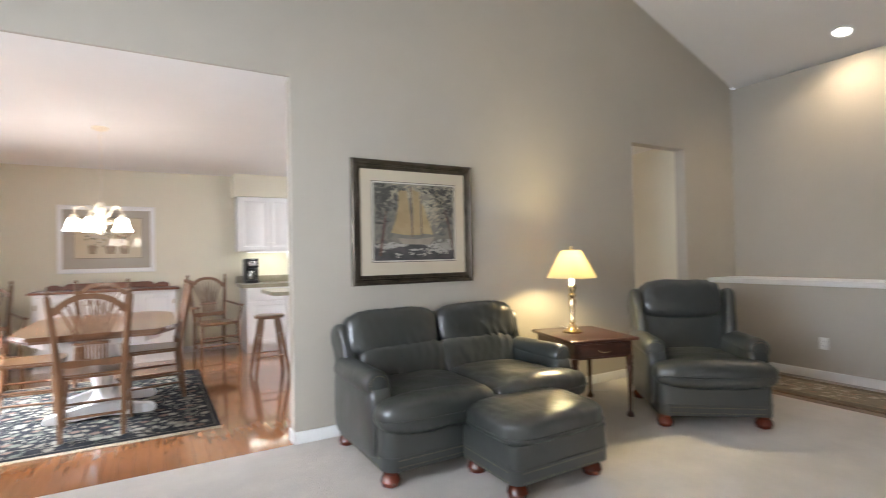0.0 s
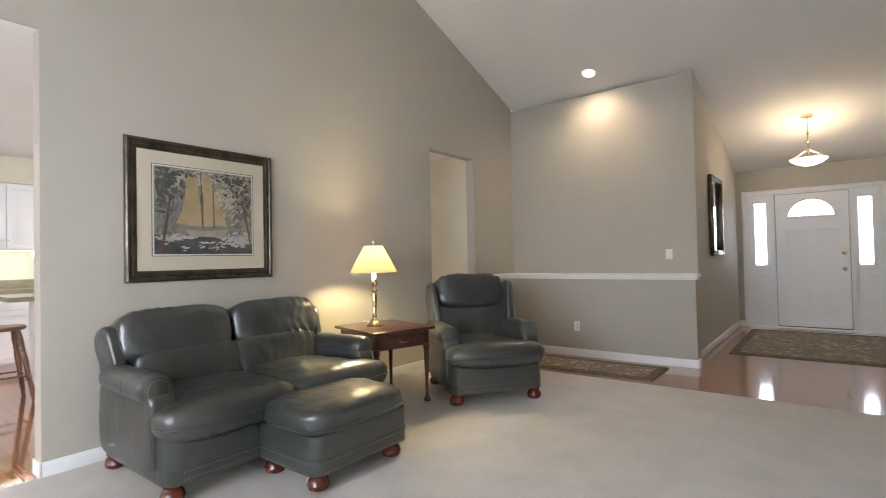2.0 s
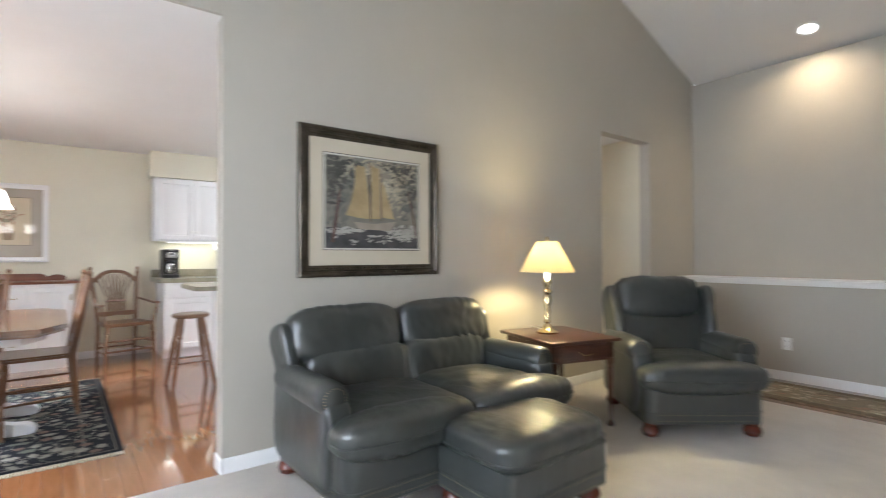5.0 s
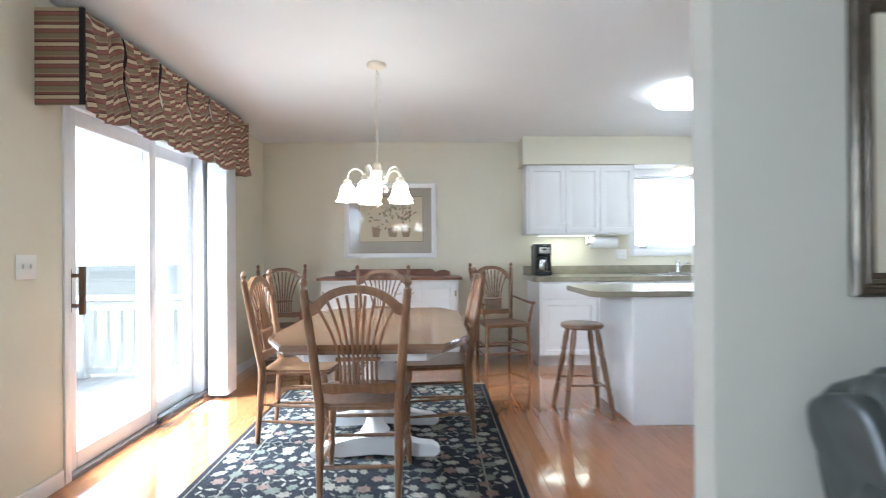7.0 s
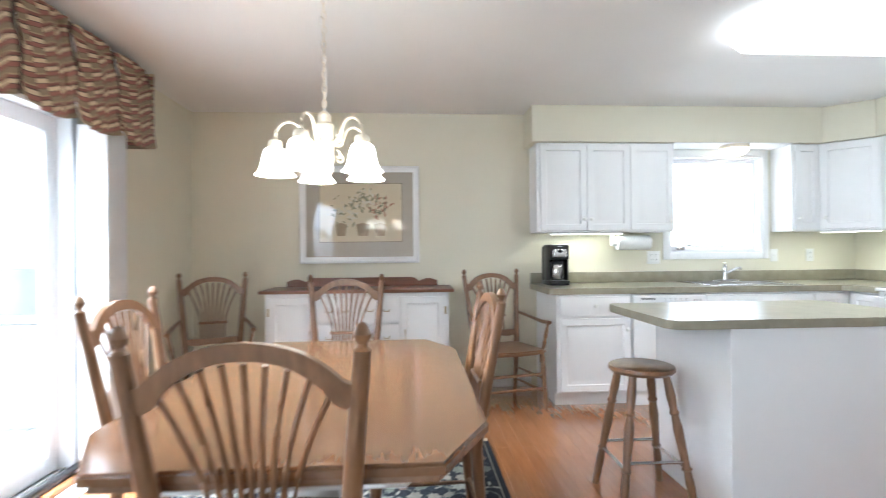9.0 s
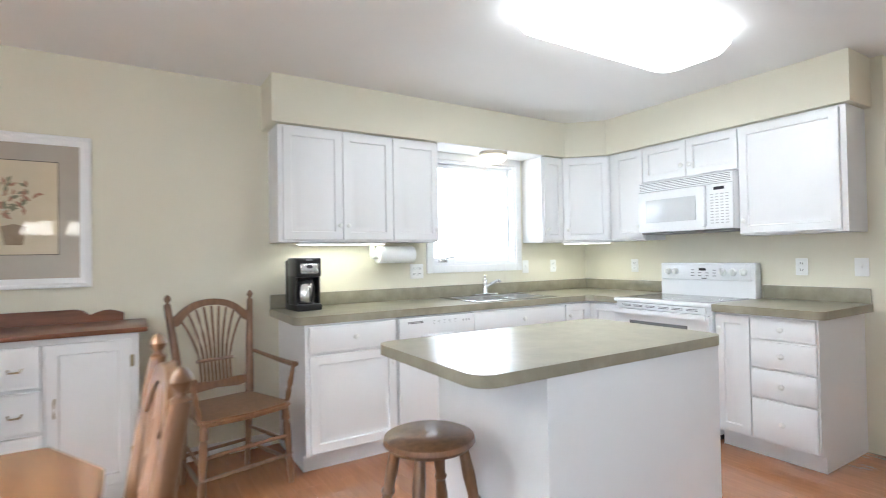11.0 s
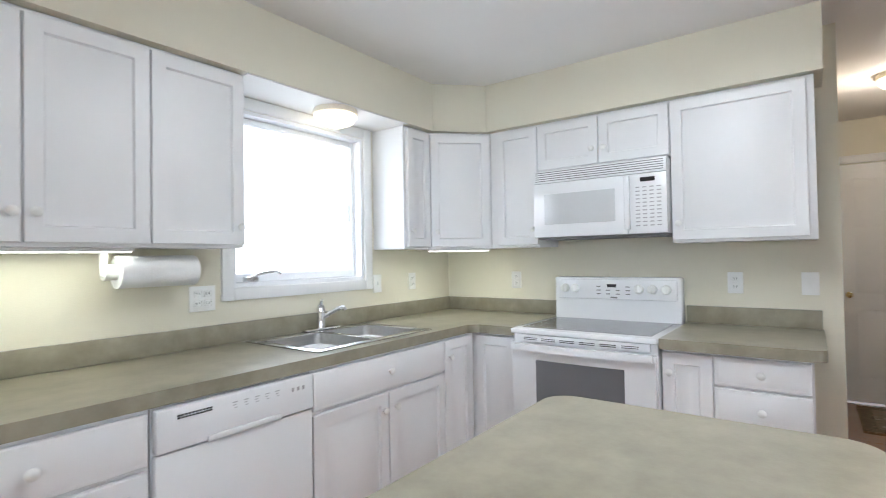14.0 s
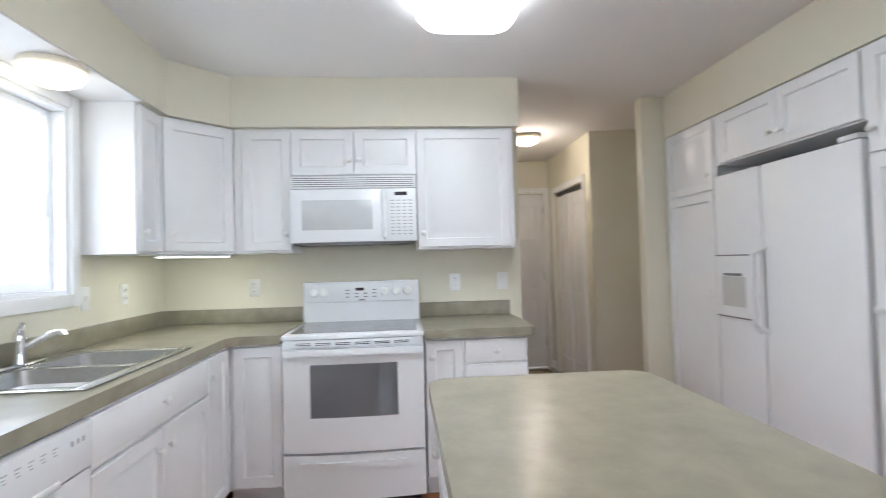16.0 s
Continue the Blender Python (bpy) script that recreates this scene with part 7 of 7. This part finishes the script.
# table lamp
tl = thing("table_lamp", pose(3.20, 3.0, 0.616), "lit brass candlestick table lamp with a cream shade", "lamp")
part("base", lathe(bmesh.new(), [(0.075, 0), (0.078, 0.012), (0.06, 0.022), (0.045, 0.03), (0.03, 0.05), (0.018, 0.07), (0.024, 0.085), (0.016, 0.10), (0.019, 0.18), (0.028, 0.26), (0.020, 0.28), (0.030, 0.295), (0.030, 0.31), (0.018, 0.32), (0.024, 0.34), (0.033, 0.365), (0.030, 0.385), (0.014, 0.40), (0.014, 0.46)], 24), M_BRASS, tl)
# the sleeve takes the emitting lens material, so bulb light on it is added glow
part("candle_sleeve", rod(bmesh.new(), (0, 0, 0.40), (0, 0, 0.46), 0.017, seg=14), M_TUBE, tl, "cream socket sleeve given a glow of its own")
bm = lathe(bmesh.new(), [(0.198, 0.445), (0.077, 0.665), (0.075, 0.665), (0.196, 0.445), (0.198, 0.445)], 40)
bmesh.ops.delete(bm, geom=[f for f in bm.faces if len(f.verts) > 4], context='FACES')
part("shade", bm, M_LAMPSH, tl, "glowing cream fabric shade")
part("finial", lathe(bmesh.new(), [(0.004, 0.64), (0.004, 0.675), (0.009, 0.685), (0.007, 0.70), (0, 0.705)], 12), M_BRASS, tl)
bm = bmesh.new()
for s in (-1, 1):
    rod(bm, (0, 0, 0.655), (s * 0.083, 0, 0.655), 0.002, seg=6)
part("spider", bm, M_BRASS, tl)
part("cord", tube(bmesh.new(), [(0.06, 0.05, 0.005), (0.16, 0.30, 0.005), (0.24, 0.40, -0.1), (0.26, 0.43, -0.5), (0.30, 0.40, -0.605), (0.62, 0.20, -0.607)], 0.003, 6), M_PLATE, tl, "pale electric cord")

# hutch beside the entry
ht = thing("china_hutch", pose(3.96, -0.375, 0.004, 0, 0, SOUTHW), "dark wooden china hutch with arched glass doors", "hutch")
HW = 1.15
part("base", B(0.02, 0.0, 0.06, HW - 0.02, 0.44, 0.76), M_HUTCH, ht)
part("plinth", B(0.0, -0.015, 0.0, HW, 0.455, 0.085, 0.012), M_HUTCH, ht)
part("waist", B(0.0, -0.02, 0.76, HW, 0.455, 0.80, 0.01), M_HUTCH, ht)
for i in range(3):
    x0, x1 = 0.04 + i * 0.357, 0.04 + i * 0.357 + 0.353
    d = front(ht, "drawer", x0, 0.585, x1, 0.745, False, None, 0.018, M_HUTCH)
    part("pull", tube(bmesh.new(), [((x0 + x1) / 2 - 0.045, -0.02, 0.67), ((x0 + x1) / 2 - 0.035, -0.036, 0.655), ((x0 + x1) / 2 + 0.035, -0.036, 0.655), ((x0 + x1) / 2 + 0.045, -0.02, 0.67)], 0.005), M_BRASS, d, "brass pull")
    d = front(ht, "door", x0, 0.10, x1, 0.57, True, None, 0.018, M_HUTCH)
    part("pull", rod(bmesh.new(), (x0 + 0.04, -0.02, 0.36), (x0 + 0.04, -0.045, 0.36), 0.012), M_BRASS, d, "brass pull")
bm = bmesh.new()
for x0, x1 in ((0.03, 0.055), (HW - 0.055, HW - 0.03)):
    box(bm, x0, 0.07, 0.80, x1, 0.42, 1.98)
box(bm, 0.03, 0.40, 0.80, HW - 0.03, 0.42, 1.98)
box(bm, 0.03, 0.07, 1.93, HW - 0.03, 0.42, 1.98)
part("upper_case", bm, M_HUTCH, ht)
for z in (1.15, 1.50):
    part("shelf", B(0.056, 0.10, z, HW - 0.056, 0.40, z + 0.015), M_HUTCH, ht)
for i in range(3):
    x0, x1 = 0.04 + i * 0.357, 0.04 + i * 0.357 + 0.353
    bm = bmesh.new()
    box(bm, x0, 0.05, 0.81, x0 + 0.05, 0.072, 1.93, 0.004)
    box(bm, x1 - 0.05, 0.05, 0.81, x1, 0.072, 1.93, 0.004)
    box(bm, x0 + 0.05, 0.05, 0.81, x1 - 0.05, 0.072, 0.87, 0.004)
    mx, rr = (x0 + x1) / 2, (x1 - x0) / 2 - 0.05
    arc = [(mx + rr * math.cos(math.pi * q / 12), 1.76 + rr * 0.8 * math.sin(math.pi * q / 12)) for q in range(13)]
    plate(bm, [(mx + rr, 1.76), (mx + rr, 1.93), (mx, 1.93)] + list(reversed(arc[:7]))[:-1], 0.05, 0.072)
    plate(bm, [(mx, 1.93), (mx - rr, 1.93), (mx - rr, 1.76)] + list(reversed(arc[6:]))[1:], 0.05, 0.072)
    rod(bm, (mx, 0.06, 0.87), (mx, 0.06, 1.88), 0.007, seg=6)
    for z in (1.17, 1.47, 1.76):
        rod(bm, (x0 + 0.05, 0.06, z), (x1 - 0.05, 0.06, z), 0.007, seg=6)
    d = part("glass_door", bm, M_HUTCH, ht)
    part("pane", B(x0 + 0.05, 0.066, 0.87, x1 - 0.05, 0.069, 1.90), M_GLASS, d)
bm = bmesh.new()
for k, (z0, z1, o) in enumerate(((1.98, 2.02, 0.0), (2.02, 2.05, 0.03), (2.05, 2.09, 0.06))):
    box(bm, 0.03 - o, 0.07 - o - 0.02, z0, HW - 0.03 + o, 0.44, z1, 0.008)
part("cornice", bm, M_HUTCH, ht, "stepped crown cornice")
# potted fern on the hutch
fn = thing("potted_fern", pose(3.50, -0.55, 2.096), "small dark green fern in a clay pot on the hutch", "plant")
part("pot", lathe(bmesh.new(), [(0.05, 0), (0.065, 0.08), (0.07, 0.085), (0.07, 0.10), (0.06, 0.10), (0.055, 0.085), (0, 0.085)], 18), mat("clay_pot", (0.30, 0.12, 0.06), 0.8, bump=0.2), fn)
rnd = random.Random(11)
bm = bmesh.new()
for i in range(26):
    a, l, up = rnd.uniform(0, 6.28), rnd.uniform(0.16, 0.28), rnd.uniform(0.08, 0.24)
    pts = [Vector((l * t * math.cos(a), l * t * math.sin(a), 0.09 + up * math.sin(t * 2.2))) for t in (0, 0.25, 0.5, 0.75, 1)]
    side = Vector((-math.sin(a), math.cos(a), 0.0))
    for k in range(16):
        t = (k + 1) / 17
        q = t * 4
        p = pts[int(q)].lerp(pts[min(4, int(q) + 1)], q - int(q))
        for s in (-1, 1):
            w_ = 0.035 * (1 - t) + 0.008
            d_ = (pts[-1] - pts[0]).normalized() * 0.012
            bm.faces.new([bm.verts.new(p + o) for o in (-d_ * 0.4, side * s * w_ * 0.6 - d_ * 0.3 + d_, side * s * w_ + d_, side * s * w_ * 0.5 + d_ * 1.2)])
part("fronds", bm, mat("fern_leaf", (0.035, 0.05, 0.02), 0.6, var=0.3), fn)

# entry: mirror, pendant, rugs, downlight
mr = thing("wall_mirror", pose(7.05, YM, 1.13, 0, 0, 0), "narrow wall mirror in a dark carved frame", "mirror")
bm = bmesh.new()
for x0, z0, x1, z1 in ((0, 0, 0.07, 1.0), (0.68, 0, 0.75, 1.0), (0.07, 0, 0.68, 0.07), (0.07, 0.93, 0.68, 1.0)):
    box(bm, x0, -0.055, z0, x1, 0, z1, 0.016)
part("frame", bm, M_GILT, mr)
part("glass", B(0.07, -0.012, 0.07, 0.68, -0.002, 0.93), mat("mirror_silver", (0.9, 0.9, 0.9), 0.02, 1.0, var=0.0), mr, "mirror glass")
pd = thing("pendant_light", pose(7.89, 0.15, 0), "lit alabaster bowl pendant on a brass chain", "light")
zc = vault(7.89)
part("canopy", lathe(bmesh.new(), [(0.065, zc + 0.01), (0.068, zc - 0.02), (0.03, zc - 0.035), (0, zc - 0.04)], 20), M_BRASS, pd)
part("stem", rod(bmesh.new(), (0, 0, 2.34), (0, 0, zc - 0.03), 0.006), M_BRASS, pd)
bm = bmesh.new()
for z in (2.52, 2.62):
    lathe(bm, [(0.006, z - 0.02), (0.018, z), (0.006, z + 0.02)], 12)
part("stem_knuckle", bm, M_BRASS, pd)
part("bowl", lathe(bmesh.new(), [(0.0, 2.215), (0.06, 2.22), (0.13, 2.245), (0.18, 2.28), (0.197, 2.30), (0.192, 2.302), (0.12, 2.26), (0, 2.235)], 32), M_WARMGL, pd, "glowing alabaster bowl")
for i in range(3):
    a = radians(120 * i)
    part("rod", rod(bmesh.new(), (0.19 * math.cos(a), 0.19 * math.sin(a), 2.30), (0, 0, 2.42), 0.003), M_BRASS, pd)
dl_ = thing("recessed_downlight", pose(6.043, 2.2, vault(6.043), 0, 20.3, 0), "round recessed ceiling downlight, lit", "light")
part("trim_ring", lathe(bmesh.new(), [(0.095, 0.0), (0.095, -0.008), (0.07, -0.006), (0.07, 0.0)], 28), M_TRIM, dl_)
part("lens", lathe(bmesh.new(), [(0.07, -0.003), (0.05, -0.0045), (0, -0.005)], 24), M_TUBE, dl_, "glowing lens")


def plain_rug(name, x0, y0, x1, y1, label):
    t = thing(name, pose((x0 + x1) / 2, (y0 + y1) / 2, 0.001), label, "rug")
    a, b = (x1 - x0) / 2, (y1 - y0) / 2
    part("field", B(-a + 0.09, -b + 0.09, 0, a - 0.09, b - 0.09, 0.0085), M_RUNNER, t)
    bm = bmesh.new()
    for q in ((-a, -b, a, -b + 0.09), (-a, b - 0.09, a, b), (-a, -b + 0.09, -a + 0.09, b - 0.09), (a - 0.09, -b + 0.09, a, b - 0.09)):
        box(bm, q[0], q[1], 0, q[2], q[3], 0.008)
    part("border", bm, patterned("olive_border_wool", [(0.15, 0.125, 0.085), (0.24, 0.20, 0.135), (0.11, 0.09, 0.06), (0.28, 0.22, 0.16)], 26), t, "darker figured border")


plain_rug("entry_rug", 6.84, -0.80, 9.05, 0.93, "olive and tan floral entry rug before the front door")
plain_rug("runner_rug", 5.04, 1.30, 5.66, 3.35, "olive and tan floral runner along the half wall")
plain_rug("hall_rug", 5.95, 4.45, 6.70, 5.15, "dark brown hall mat before the door")

# ---- oak strip floors ----
PW = 0.083


def strip_mesh(l):
    x, y, b = PW / 2 - 0.0002, l / 2 - 0.0002, 0.0006
    v = [(-x, -y, -0.012), (x, -y, -0.012), (x, y, -0.012), (-x, y, -0.012), (-x, -y, -b), (x, -y, -b), (x, y, -b), (-x, y, -b), (-x + b, -y + b, 0), (x - b, -y + b, 0), (x - b, y - b, 0), (-x + b, y - b, 0)]
    f = [(0, 1, 5, 4), (1, 2, 6, 5), (2, 3, 7, 6), (3, 0, 4, 7), (4, 5, 9, 8), (5, 6, 10, 9), (6, 7, 11, 10), (7, 4, 8, 11), (8, 9, 10, 11)]
    return v, f


def lay(parent, x0, x1, y0, y1, seed, near=None, along_x=False):
    """Strips along y (or x); those inside near are objects of their own, the rest one mesh."""
    rnd = random.Random(seed)
    shared = {}
    vs, fs = [], []
    made = 0
    a0, a1, b0, b1 = (y0, y1, x0, x1) if along_x else (x0, x1, y0, y1)
    n = int(math.ceil((a1 - a0) / PW))
    for i in range(n):
        a = a0 + (i + 0.5) * PW
        if a + PW / 2 > a1 + 0.02:
            continue
        b = b0
        l0 = rnd.choice((0.3, 0.45, 0.6, 0.75))
        while b < b1 - 0.01:
            l = min(l0, b1 - b)
            l0 = rnd.choice((0.6, 0.75, 0.9, 1.05, 1.2))
            c = b + l / 2
            cx, cy = (c, a) if along_x else (a, c)
            v, f = strip_mesh(round(l, 3))
            turn = 90 if along_x else 0
            if near and near[0] < cx < near[1] and near[2] < cy < near[3] and made < 290:
                key = round(l, 3)
                if key not in shared:
                    me = bpy.data.meshes.new("plank")
                    me.from_pydata(v, [], f)
                    me.materials.append(M_WOODP)
                    shared[key] = me
                ob = new("plank", shared[key])
                ob.parent = parent
                ob.matrix_basis = pose(cx, cy, 0, 0, 0, turn)
                made += 1
            else:
                m = pose(cx, cy, 0, 0, 0, turn)
                k = len(vs)
                vs += [m @ Vector(p) for p in v]
                fs += [tuple(k + q for q in g) for g in f]
            b += l
    if vs:
        me = bpy.data.meshes.new("planks")
        me.from_pydata(vs, [], fs)
        me.materials.append(M_WOODJ)
        ob = new("planks", me)
        ob.parent = parent
        tagged(ob, kind="stuff")


fl = bpy.data.objects["floor"]
lay(fl, XW, 6.81, YD + 0.01, YN, 3, (0.5, 3.7, 3.5, 7.1))
lay(bpy.data.objects["floor_entry"], 4.91, XD, YS, YD - 0.005, 5, (4.9, 9.4, -0.9, 1.2))
